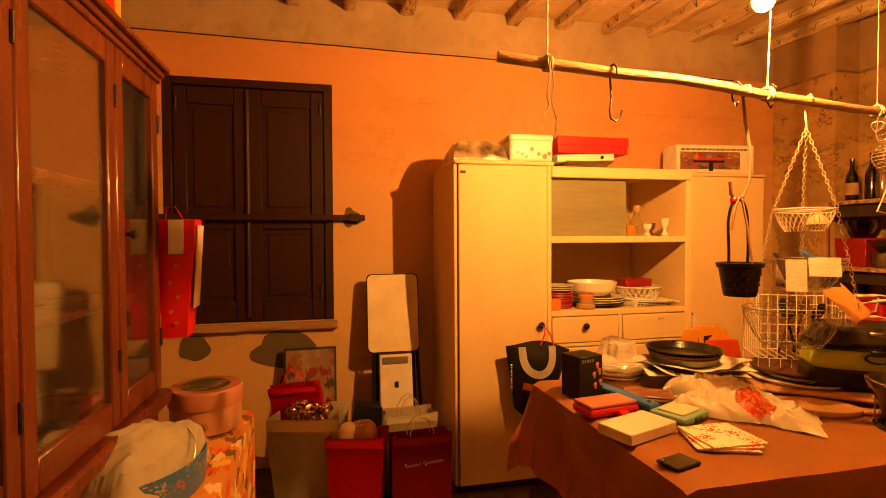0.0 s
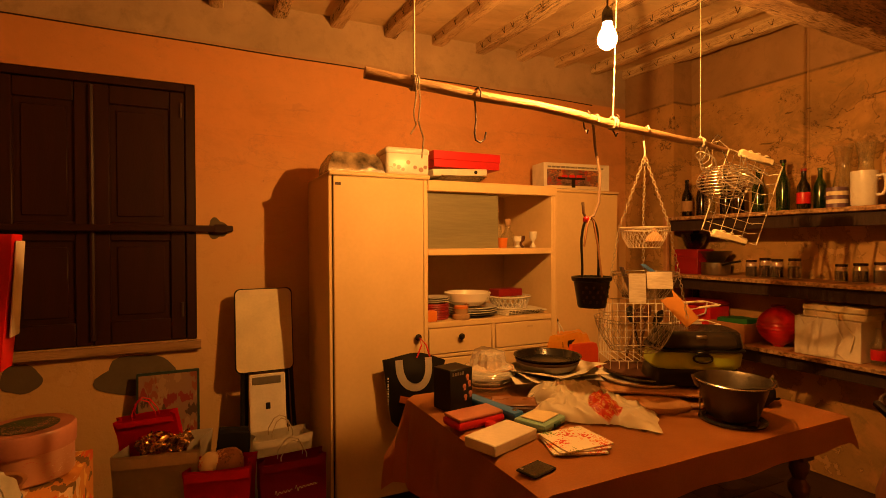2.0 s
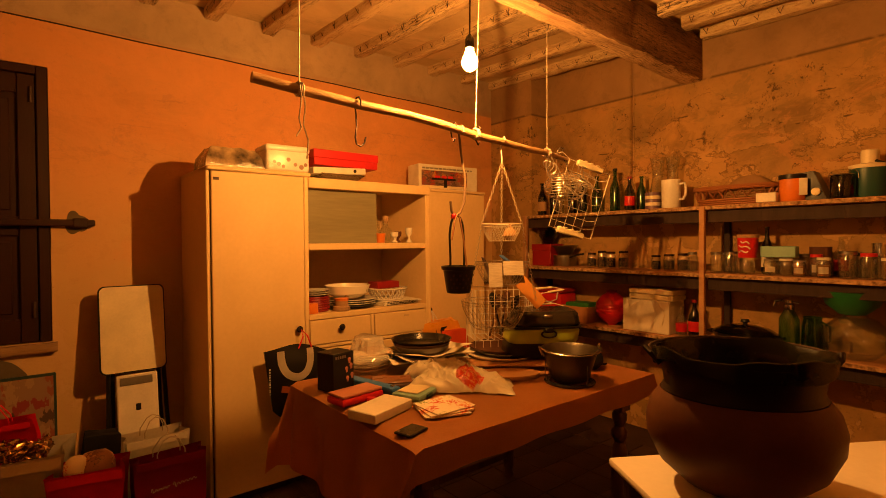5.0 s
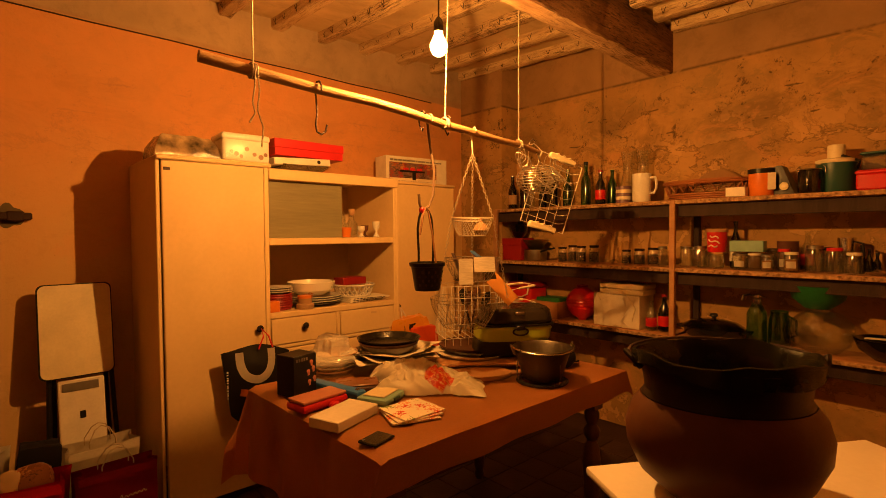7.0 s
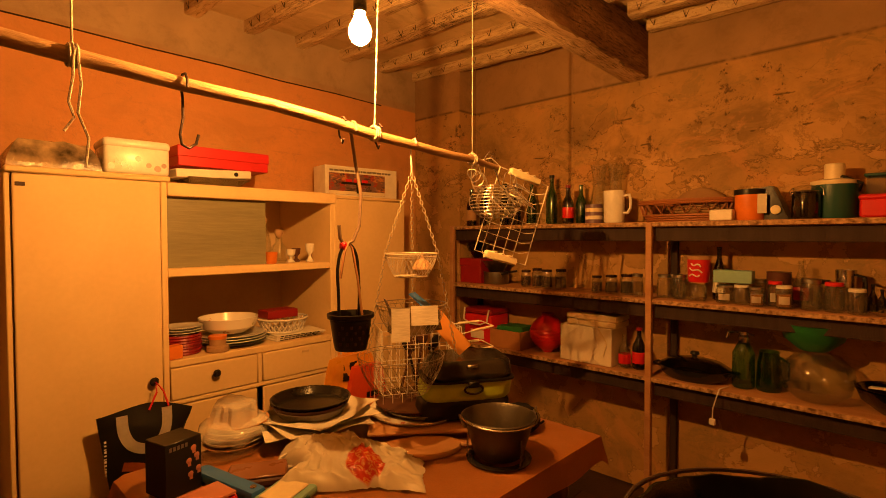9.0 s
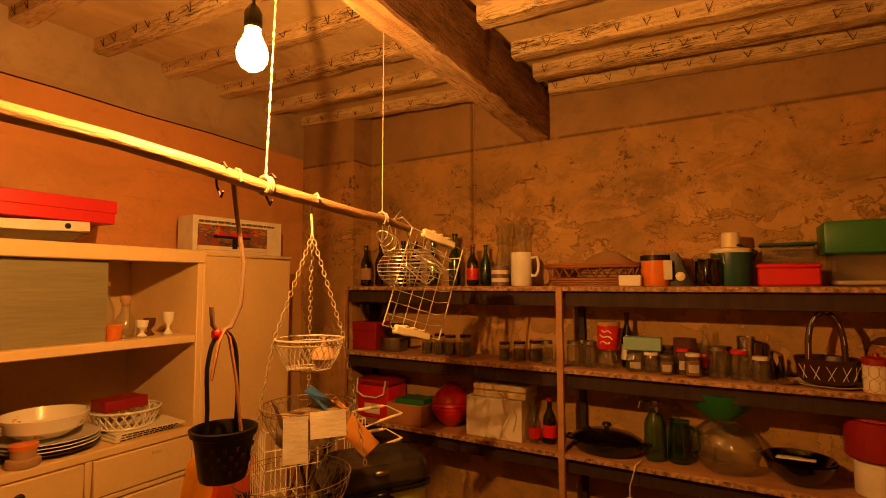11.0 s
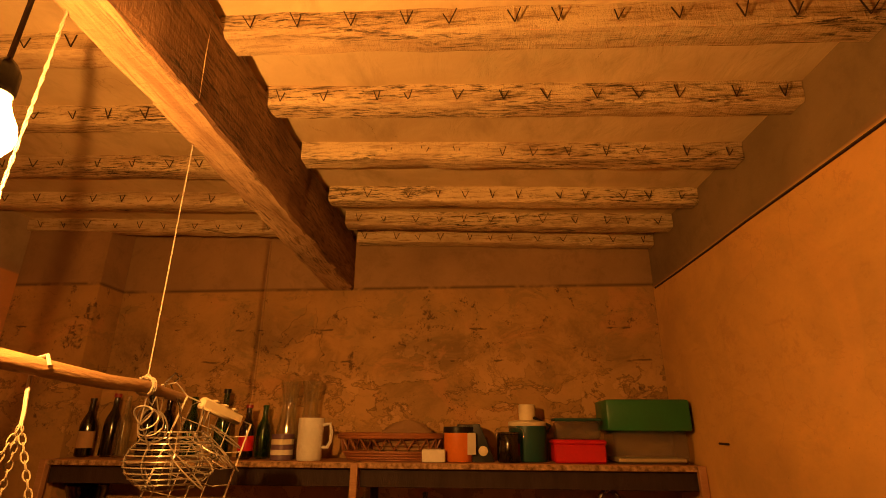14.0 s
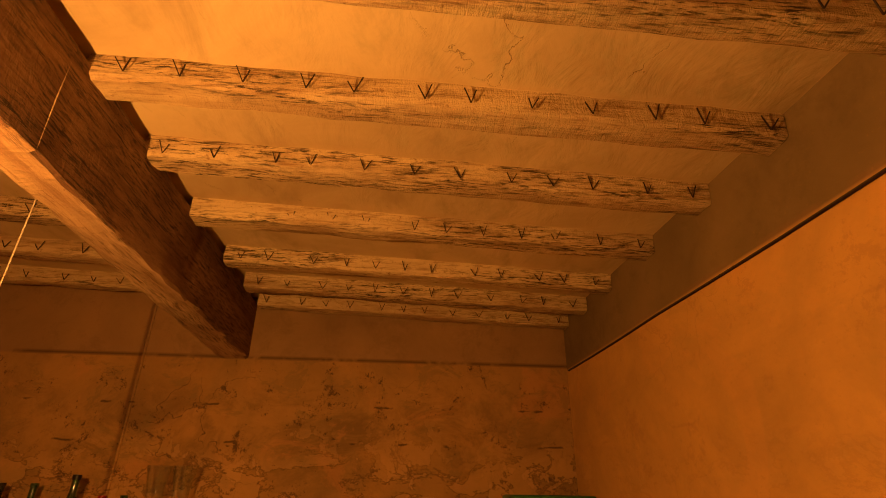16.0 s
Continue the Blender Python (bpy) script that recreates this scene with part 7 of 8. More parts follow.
M["card_stock"] = stuff("printed_card", (0.80, 0.74, 0.62), (0.66, 0.60, 0.48), 55, 0.6, 0, 0.1, 160, (0.4, 2.5, 1), dirt=0.35)
plain("wire_pale", (0.34, 0.29, 0.22), 0.3, 0.5)
plain("wire_grey", (0.30, 0.24, 0.16), 0.4, 0.3)
plain("dark_hook", (0.26, 0.17, 0.11), 0.4, 0.1)
plain("orange_card", (0.66, 0.28, 0.05), 0.6)
hanging()


# ---- on the shelving ----
S1, S2, S3 = 1.5815, 1.1735, 0.7585


def on_shelves():
    for x, y, h, r, g, tg, cp in ((3.34, 2.64, 0.27, 0.036, "dark_glass", "cork", ""), (3.37, 2.54, 0.29, 0.037, "dark_glass", "", "red_dark"), (3.33, 2.45, 0.28, 0.034, "glass", "", ""), (3.36, 2.35, 0.285, 0.036, "dark_glass", "", "black_plastic"),
                                  (3.35, 2.25, 0.28, 0.036, "dark_glass", "", ""), (3.38, 2.14, 0.28, 0.036, "green_glass", "", ""), (3.34, 1.96, 0.31, 0.036, "green_glass", "", "black_plastic"), (3.30, 1.82, 0.235, 0.034, "dark_glass", "red_plastic", "red_dark"), (3.36, 1.765, 0.24, 0.033, "green_glass", "", "")):
        nm = {"dark_glass": "dark brown glass", "glass": "clear glass", "green_glass": "dark green glass"}[g]
        bottle((x, y, S1), h, r, g, f"empty {nm} bottle on the top shelf" + (" with a label" if tg else ""), tg, cp)
    for y in (1.66, 1.553):
        c = thing("carafe", "tall waisted clear glass carafe", "carafe", (3.385, y, S1), group="carafes")
        turned("body", [(0, 0.004), (0.048, 0), (0.052, 0.01), (0.052, 0.12), (0.034, 0.22), (0.034, 0.26), (0.05, 0.355), (0.047, 0.355), (0.031, 0.26), (0.031, 0.22), (0.049, 0.12), (0.048, 0.012), (0, 0.01)], "glass", c, "", 26)
    s = thing("striped_tin", "tin with violet and cream stripes", "tin", (3.27, 1.632, S1))
    for k, mt in enumerate(("violet", "paper", "violet", "ivory_plastic", "violet")):
        turned("stripe", [(0, 0.022 * k), (0.05, 0.022 * k), (0.05, 0.022 * k + 0.0215), (0, 0.022 * k + 0.0215)], mt, s, "", 26)
    m = thing("enamel_mug", "large white mug with handle", "mug", (3.255, 1.50, S1))
    turned("body", [(0, 0.003), (0.05, 0), (0.056, 0.008), (0.058, 0.18), (0.054, 0.18), (0.052, 0.01), (0, 0.008)], "mug_white", m, "", 32)
    wire("handle", [[(0.0, -0.055, 0.15), (0, -0.088, 0.155), (0, -0.096, 0.12), (0, -0.094, 0.08), (0, -0.08, 0.055), (0, -0.055, 0.055)]], 0.008, "mug_white", m, "", 8)
    b = thing("wicker_tray_basket", "long oval wicker basket with openwork border", "basket", (3.34, 1.147, S1))
    bm = BM()
    for k in range(3):
        tube(bm, ring_pts(0.07 + 0.006 * k, 0.01 + 0.012 * k, 40, (0, 0), 0.20 + 0.007 * k), 0.007, 5, True)
    tube(bm, ring_pts(0.10, 0.108, 40, (0, 0), 0.238), 0.011, 6, True)
    tube(bm, ring_pts(0.105, 0.098, 40, (0, 0), 0.243), 0.007, 6, True)
    lathe(bm, [(0, 0.0), (1, 0.0), (1, 0.008), (0, 0.008)], 36, squash=(0.07, 0.20))
    n = 44
    zig = []
    for k in range(n):
        a = 2 * math.pi * k / n
        z = 0.045 if k % 2 else 0.097
        f = (z - 0.05) / 0.058
        zig.append(((0.09 + 0.012 * f) * math.cos(a), (0.222 + 0.016 * f) * math.sin(a), z))
    tube(bm, zig, 0.006, 5, True)
    part("weave", bm, M["wicker_warm"], b)
    lo = thing("bread_cover", "domed brown straw cover lying in the basket", "cover", (3.35, 1.07, S1 + 0.012))
    for k in range(13):
        a_ = math.pi / 2 * k / 13
        wire("coil", [("o", ring_pts(0.07 * math.cos(a_), 0.02 + 0.135 * math.sin(a_), 36, (0, 0), 0.15 * math.cos(a_)))], 0.0095, "loaf_cover", lo)
    carton_box("small_white_box", (3.225, 0.934, S1), (0.06, 0.10, 0.052), "white_plastic", "small white cardboard box on the shelf", "box", 0)
    o = thing("orange_tub", "orange tub with a pale label and black lid", "tub", (3.28, 0.83, S1))
    turned("body", [(0, 0), (0.058, 0), (0.062, 0.006), (0.064, 0.125), (0, 0.125)], "orange_plastic", o, "", 30)
    turned("lid", [(0.064, 0.12), (0.067, 0.12), (0.067, 0.145), (0, 0.147)], "black_plastic", o, "", 30)
    blk("label", (-0.069, -0.055, 0.03), (-0.055, -0.018, 0.12), "paper", o, 0.001, m=pose(0.0, 0.0, 0, 0, 0, 25))
    a = thing("black_appliance", "black hand mixer lying on the shelf", "appliance", (3.33, 0.735, S1))
    bm = BM()
    fine_box(bm, (-0.06, -0.065, 0), (0.06, 0.065, 0.155), 5)
    for v in bm.verts:
        f = v.co.z / 0.155
        v.co.y = v.co.y * (1 - 0.25 * f) + 0.05 * f
    crumple(bm, 0.012, 10, 91)
    for v in bm.verts:
        v.co.z = max(v.co.z, 0)
    part("body", bm, M["black_plastic"], a)
    turned("dial", [(0, 0), (0.021, 0), (0.021, 0.006), (0.016, 0.009), (0, 0.009)], "ivory_plastic", a, "cream round dial", 20, m=pose(-0.066, -0.015, 0.045, 0, -90, 0))
    j = thing("clip_jar", "preserving jar with a wire clip lid", "jar", (3.265, 0.605, S1))
    turned("glass", [(0, 0.003), (0.05, 0), (0.054, 0.01), (0.054, 0.11), (0.045, 0.125), (0.042, 0.125), (0.05, 0.108), (0.05, 0.012), (0, 0.008)], "dark_glass", j, "", 26)
    turned("lid", [(0.046, 0.127), (0.05, 0.13), (0.05, 0.14), (0.03, 0.148), (0, 0.148)], "glass", j, "", 26)
    wire("clip", [[(0, -0.05, 0.14), (0, -0.062, 0.13), (0, -0.065, 0.10), (0, -0.056, 0.105)], [(0, 0.05, 0.14), (0, 0.062, 0.125), (0, 0.056, 0.10)], ("o", ring_pts(0.0555, 0.12, 24))], 0.0022, "steel", j)
    t = thing("drinks_cooler", "dark green drinks cooler with a white cap", "cooler", (3.355, 0.515, S1))
    turned("body", [(0, 0), (0.082, 0), (0.086, 0.008), (0.086, 0.155), (0, 0.155)], "teal_plastic", t, "", 36)
    turned("shoulder", [(0.087, 0.15), (0.089, 0.153), (0.088, 0.168), (0.05, 0.176), (0, 0.176)], "ivory_plastic", t, "", 36)
    turned("cap", [(0.038, 0.172), (0.038, 0.24), (0.034, 0.245), (0, 0.245)], "ivory_plastic", t, "", 26)
    wire("handle", [[(0.0, -0.086, 0.12), (-0.03, -0.10, 0.15), (-0.03, -0.03, 0.185), (0, -0.01, 0.178)]], 0.007, "black_plastic", t)
    carton_box("red_box", (3.285, 0.306, S1), (0.13, 0.22, 0.095), "red_plastic", "red plastic food box with rim", "box", 0, "red_plastic", 0.016, 0.008)
    k = thing("food_container", "clear container with a teal lid", "container", (3.31, 0.303, S1 + 0.096))
    blk("body", (-0.06, -0.095, 0), (0.06, 0.095, 0.075), "smoke_plastic", k, 0.01)
    blk("lid", (-0.066, -0.103, 0.075), (0.066, 0.103, 0.087), "teal_plastic", k, 0.004)
    g = thing("storage_box", "large clear storage box with a deep green lid", "box", (3.325, 0.005, S1))
    blk("body", (-0.10, -0.155, 0), (0.10, 0.155, 0.13), "smoke_plastic", g, 0.012)
    blk("lid", (-0.115, -0.175, 0.13), (0.115, 0.18, 0.262), "green_plastic", g, 0.012, segs=2)
    blk("tray_inside", (-0.09, -0.14, 0.006), (0.09, 0.14, 0.022), "ivory_plastic", g, 0.003)
    # second shelf
    carton_box("red_cube_box", (3.34, 2.585, S2), (0.16, 0.19, 0.175), "red_dark", "dark red cardboard box", "box", 0, "red_dark", 0.05)
    p = thing("steel_pans", "stacked steel pans and a sieve", "pan", (3.34, 2.41, S2))
    turned("pan", [(0, 0), (0.085, 0), (0.09, 0.01), (0.09, 0.085), (0.096, 0.088), (0.086, 0.084), (0.084, 0.01), (0, 0.006)], "dull_steel", p, "", 30)
    turned("bowl", [(0.02, 0.09), (0.05, 0.09), (0.10, 0.16), (0.105, 0.163), (0.097, 0.16), (0.045, 0.096), (0, 0.095)], "dull_steel", p, "", 30)
    wire("handle", [[(-0.04, -0.08, 0.07), (-0.06, -0.16, 0.09), (-0.06, -0.22, 0.10)]], 0.008, "black_plastic", p)
    bw = thing("glass_bowl", "glass bowl standing on the red box", "bowl", (3.35, 2.585, S2 + 0.177))
    turned("bowl", [(0, 0.003), (0.03, 0), (0.075, 0.06), (0.09, 0.11), (0.086, 0.11), (0.07, 0.06), (0.03, 0.006), (0, 0.006)], "dark_glass", bw, "", 26)
    for x, y, h, r in ((3.30, 2.13, 0.11, 0.034), (3.31, 2.05, 0.125, 0.034), (3.30, 1.97, 0.12, 0.036), (3.32, 1.88, 0.125, 0.036), (3.29, 1.62, 0.10, 0.032), (3.30, 1.535, 0.108, 0.036), (3.32, 1.45, 0.115, 0.038)):
        jar((x, y, S2), h, r, "jam", "jam", "", "jar of dark jam with a dark lid")
    rng = random.Random(12)
    spec = ((3.26, 1.365, 0.125, 0.030, "dull_steel", "", ""), (3.30, 1.235, 0.125, 0.038, "dull_steel", "", ""), (3.30, 1.155, 0.13, 0.039, "dull_steel", "", ""), (3.29, 1.065, 0.095, 0.044, "", "", ""), (3.28, 0.935, 0.09, 0.040, "dull_steel", "", "paper"), (3.28, 0.86, 0.095, 0.036, "white_plastic", "", ""),
            (3.25, 0.79, 0.09, 0.032, "dull_steel", "amber", "paper"), (3.30, 0.725, 0.12, 0.032, "red_plastic", "", "paper"), (3.25, 0.68, 0.105, 0.035, "white_plastic", "amber", "paper"), (3.27, 0.582, 0.14, 0.042, "dull_steel", "", ""), (3.27, 0.50, 0.13, 0.038, "red_plastic", "", ""), (3.25, 0.42, 0.108, 0.034, "white_plastic", "", ""),
            (3.38, 0.80, 0.12, 0.036, "dull_steel", "", ""), (3.39, 1.20, 0.12, 0.038, "white_plastic", "", ""), (3.38, 0.56, 0.13, 0.038, "black_plastic", "", ""))
    for x, y, h, r, lid, fill, tag in spec:
        lab = "empty glass jar" + {"dull_steel": " with a metal lid", "white_plastic": " with a white lid", "red_plastic": " with a red lid", "black_plastic": " with a black lid", "": " without a lid"}[lid]
        jar((x, y, S2), h, r, lid, fill, tag, lab)
    c = thing("snack_can", "red printed cardboard can with white swirls", "can", (3.30, 1.062, S2 + 0.096))
    turned("body", [(0, 0), (0.048, 0), (0.05, 0.004), (0.055, 0.118), (0, 0.118)], "red_plastic", c, "", 28)
    turned("rim", [(0.055, 0.116), (0.058, 0.116), (0.058, 0.134), (0.05, 0.136), (0, 0.13)], "cork", c, "", 28)
    bm = BM()
    for (y0, z0), (y1, z1) in (((-0.03, 0.05), (0.03, 0.075)), ((0.03, 0.03), (-0.02, 0.04)), ((-0.025, 0.08), (0.02, 0.098))):
        pts = []
        for i in range(7):
            f = i / 6
            yy, zz = y0 + (y1 - y0) * f, z0 + (z1 - z0) * f + 0.008 * math.sin(f * 6)
            pts.append((-math.sqrt(max(0.0535 ** 2 - yy * yy, 0)) - 0.001, yy, zz))
        tube(bm, pts, 0.004, 5)
    part("swirl_print", bm, M["paper"], c)
    bottle((3.37, 0.985, S2), 0.275, 0.030, "dark_glass", "slim dark glass bottle with a label", "paper", "")
    carton_box("egg_carton", (3.30, 0.90, S2 + 0.101), (0.07, 0.17, 0.062), "teal_light", "teal, white and orange printed carton", "carton", 2)
    cn = thing("coffee_can", "dark printed can with a metal rim", "can", (3.35, 0.72, S2))
    turned("body", [(0, 0), (0.05, 0), (0.05, 0.155), (0.052, 0.16), (0, 0.158)], "wicker_dark", cn, "", 26)
    bottle((3.37, 0.635, S2), 0.215, 0.032, "glass", "round-shouldered clear bottle with red print", "red_dark", "")
    pt = thing("steel_milk_pot", "small steel milk pot with black handle", "pot", (3.37, 0.47, S2))
    turned("pot", [(0, 0), (0.035, 0), (0.04, 0.02), (0.036, 0.12), (0.04, 0.18), (0.036, 0.18), (0.033, 0.12), (0.036, 0.02), (0, 0.006)], "steel", pt, "", 24)
    wire("handle", [[(-0.02, -0.035, 0.16), (-0.035, -0.07, 0.15), (-0.035, -0.075, 0.09), (-0.02, -0.037, 0.06)]], 0.006, "black_plastic", pt)
    for y, h in ((0.405, 0.14), (0.375, 0.12), (0.345, 0.10)):
        bottle((3.34, y, S2), h, 0.016, "dark_glass", "tiny dark glass vial", "", "black_plastic")
    sb = thing("steel_saucer", "small steel saucer with a lid", "saucer", (3.26, 0.335, S2))
    turned("saucer", [(0, 0), (0.025, 0), (0.045, 0.014), (0.047, 0.018), (0.02, 0.024), (0.006, 0.028), (0, 0.034)], "steel", sb, "", 24)
    h = thing("handled_basket", "dark brown basket with white lacing and a hoop handle", "basket", (3.31, 0.185, S2 + 0.013))
    turned("body", [(0, 0), (0.085, 0), (0.095, 0.01), (0.112, 0.09), (0.116, 0.10), (0.106, 0.095), (0.088, 0.008), (0, 0.006)], "plum", h, "", 32)
    hp = [(0.0, 0.062 * math.cos(radians(180 * i / 16)) + 0.0, 0.09 + 0.195 * math.sin(radians(180 * i / 16)) ** 0.7) for i in range(17)]
    wire("handle", [hp], 0.012, "plum", h, "", 8)
    lines = []
    for i in range(0, 16, 2):
        pA, pB = Vector(hp[i]), Vector(hp[i + 1])
        lines.append([pA + Vector((-0.013, 0, 0)), pB + Vector((-0.011, 0, 0.004))])
    for k_ in range(5):
        for s_ in (-1, 1):
            a0, a1 = radians(125 + 28 * k_ - s_ * 6), radians(125 + 28 * k_ + s_ * 8)
            lines.append([(0.099 * math.cos(a0), 0.099 * math.sin(a0), 0.02), (0.1125 * math.cos(a1), 0.1125 * math.sin(a1), 0.075)])
    for ln_ in lines:
        wire("lace", [ln_], 0.0016, "porcelain", h, "white lacing", 4)
    pt2 = thing("platter", "pale oval platter under the basket", "plate", (3.305, 0.185, S2))
    turned("platter", [(0, 0), (0.10, 0), (0.13, 0.011), (0.131, 0.013), (0.10, 0.004), (0, 0.004)], "porcelain", pt2, "", 34, squash=(0.9, 1))
    cs = thing("patterned_canister", "cream canister with a trellis pattern and dark red lid", "canister", (3.235, 0.04, S2))
    turned("body", [(0, 0), (0.042, 0), (0.044, 0.004), (0.044, 0.112), (0, 0.112)], "white_plastic", cs, "", 28)
    lines = []
    for k_ in range(9):
        for s_ in (-1, 1):
            lines.append([(0.0444 * math.cos(a_), 0.0444 * math.sin(a_), z_) for a_, z_ in [(2 * math.pi * k_ / 9 + s_ * (i / 12 * 1.4 + 0.16 * math.sin(i / 12 * 4 * math.pi)), 0.004 + 0.104 * i / 12) for i in range(13)]])
    wire("trellis_print", lines, 0.0011, "chopping", cs, "brown printed trellis", 4)
    turned("lid", [(0.045, 0.105), (0.046, 0.106), (0.046, 0.13), (0.03, 0.136), (0.012, 0.137), (0.01, 0.15), (0, 0.152)], "red_dark", cs, "", 28)
    jg = thing("painted_jar", "brown painted ceramic jar with a knob lid", "jar", (3.36, -0.04, S2))
    turned("body", [(0, 0), (0.07, 0), (0.085, 0.03), (0.09, 0.10), (0.075, 0.16), (0.06, 0.175), (0, 0.175)], "jug_paint", jg, "", 32)
    turned("lid", [(0.07, 0.174), (0.075, 0.178), (0.05, 0.198), (0.015, 0.205), (0.012, 0.215), (0.02, 0.23), (0.01, 0.243), (0, 0.244)], "wicker_dark", jg, "", 28)
    # third shelf
    co = thing("picnic_cooler", "red and white picnic cool box with a swing handle", "cooler", (3.34, 2.50, S3))
    blk("body", (-0.10, -0.125, 0), (0.10, 0.125, 0.20), "red_plastic", co, 0.015, segs=2)
    blk("label_panel", (-0.104, -0.06, 0.03), (-0.1, 0.06, 0.09), "paper", co, 0.001)
    blk("lid", (-0.105, -0.13, 0.20), (0.105, 0.13, 0.24), "red_dark", co, 0.02, segs=2)
    wire("handle", [[(-0.11, -0.11, 0.24), (-0.125, -0.105, 0.16), (-0.13, -0.05, 0.135), (-0.13, 0.05, 0.135), (-0.125, 0.105, 0.16), (-0.11, 0.11, 0.24)]], 0.006, "white_plastic", co)
    wk = thing("wicker_tray", "shallow brown wicker tray basket with green cloth", "basket", (3.30, 2.24, S3))
    blk("base", (-0.085, -0.12, 0), (0.085, 0.12, 0.01), "carton", wk, 0.002)
    for a_, z_ in (((-0.09, -0.125, 0), (-0.078, 0.125, 0.12)), ((0.078, -0.125, 0), (0.09, 0.125, 0.12)), ((-0.078, -0.125, 0), (0.078, -0.113, 0.12)), ((-0.078, 0.113, 0), (0.078, 0.125, 0.12))):
        blk("side", a_, z_, "wicker", wk, 0.003)
    gc = thing("green_cloth", "folded dark green cloth in a tray", "cloth", (3.31, 2.22, S3 + 0.012))
    bm = BM()
    fine_box(bm, (-0.07, -0.10, 0), (0.07, 0.10, 0.135), 5)
    crumple(bm, 0.012, 12, 61)
    for v in bm.verts:
        v.co.z = max(v.co.z, 0)
    part("cloth", bm, M["green_plastic"], gc)
    ln = thing("paper_lantern", "ribbed red paper lantern", "lantern", (3.335, 1.985, S3))
    bm = BM()
    prof = [(0.03, 0.0)]
    for i in range(1, 24):
        f = i / 24
        prof.append((0.118 * math.sin(math.pi * f) ** 0.6 * (1.0 if i % 2 else 0.97), 0.245 * f))
    prof.append((0.03, 0.245))
    lathe(bm, [(0, 0)] + prof + [(0, 0.245)], 30)
    part("shade", bm, M["red_plastic"], ln)
    turned("collar", [(0.02, 0.235), (0.04, 0.238), (0.04, 0.25), (0.02, 0.252)], "red_dark", ln)
    ct = thing("white_carton", "white cardboard carton with scuffed print", "box", (3.33, 1.665, S3), 0)
    blk("body", (-0.10, -0.165, 0), (0.10, 0.165, 0.215), "paper", ct, 0.003)
    fb = thing("cutlery_case", "flat cream plastic cutlery case", "case", (3.33, 1.635, S3 + 0.217))
    blk("body", (-0.09, -0.155, 0), (0.09, 0.155, 0.035), "ivory_plastic", fb, 0.006)
    blk("lid", (-0.092, -0.157, 0.037), (0.092, 0.157, 0.07), "ivory_plastic", fb, 0.006)
    wire("cable", [[(-0.09, 0.05, 0.07), (-0.12, 0.02, 0.06), (-0.115, -0.06, 0.0), (-0.11, -0.11, -0.08), (-0.112, -0.09, -0.16)]], 0.003, "ivory_plastic", fb)
    wl = thing("white_lead", "thin white electric lead draped over a carton", "cable", (3.22, 1.66, S3 + 0.2))
    wire("lead", [[(0.0, -0.12, 0.093), (-0.012, -0.10, 0.095), (-0.017, -0.07, 0.06), (-0.016, -0.06, 0.0), (-0.015, -0.09, -0.08), (-0.016, -0.05, -0.15), (-0.02, -0.11, -0.19)], [(0.0, 0.04, 0.094), (-0.013, 0.06, 0.08), (-0.017, 0.03, 0.02), (-0.016, 0.10, -0.03), (-0.017, 0.13, 0.03)]], 0.0022, "white_plastic", wl)
    bottle((3.28, 1.445, S3), 0.19, 0.033, "glass", "clear glass bottle with red label", "red_plastic", "")
    bottle((3.31, 1.375, S3), 0.23, 0.036, "dark_glass", "dark bottle with red label and cap", "red_plastic", "red_dark")
    pn = thing("lidded_pan", "black enamel casserole with a domed glass lid", "pan", (3.325, 1.085, S3))
    turned("body", [(0, 0), (0.13, 0), (0.16, 0.02), (0.175, 0.06), (0.18, 0.062), (0.165, 0.06), (0.15, 0.02), (0, 0.006)], "black_enamel", pn, "", 40, squash=(0.75, 1))
    turned("lid", [(0.172, 0.063), (0.175, 0.068), (0.13, 0.095), (0.06, 0.11), (0, 0.112)], "dark_glass", pn, "", 40, squash=(0.75, 1))
    turned("knob", [(0.012, 0.11), (0.012, 0.122), (0.024, 0.13), (0.02, 0.142), (0, 0.144)], "black_plastic", pn, "", 16)
    for s_ in (-1, 1):
        wire("handle", [[(-0.03, s_ * 0.165, 0.05), (-0.025, s_ * 0.20, 0.055), (0.025, s_ * 0.20, 0.055), (0.03, s_ * 0.165, 0.05)]], 0.008, "black_plastic", pn)
    sp = thing("soda_siphon", "old green glass soda siphon", "siphon", (3.33, 0.86, S3))
    turned("bottle", [(0, 0.003), (0.045, 0), (0.05, 0.01), (0.05, 0.17), (0.03, 0.21), (0.022, 0.225), (0, 0.225)], "green_glass", sp, "", 24)
    turned("head", [(0.024, 0.222), (0.026, 0.225), (0.026, 0.25), (0.018, 0.26), (0.018, 0.275), (0, 0.277)], "steel", sp, "", 18)
    wire("spout", [[(0, 0.0, 0.262), (-0.02, 0.03, 0.275), (-0.03, 0.06, 0.268), (-0.03, 0.066, 0.24)], [(0, -0.01, 0.268), (-0.01, -0.05, 0.262)]], 0.006, "steel", sp)
    gj = thing("green_jug", "dark green glass jug with handle", "jug", (3.35, 0.755, S3))
    turned("body", [(0, 0), (0.05, 0), (0.055, 0.02), (0.05, 0.14), (0.042, 0.18), (0.046, 0.19), (0.04, 0.19), (0.046, 0.14), (0.05, 0.02), (0, 0.008)], "green_glass", gj, "", 24)
    wire("handle", [[(-0.02, -0.045, 0.17), (-0.03, -0.085, 0.15), (-0.025, -0.085, 0.07), (-0.02, -0.05, 0.05)]], 0.006, "green_glass", gj)
    cy = thing("glass_carboy", "large round clear glass carboy", "bottle", (3.34, 0.565, S3))
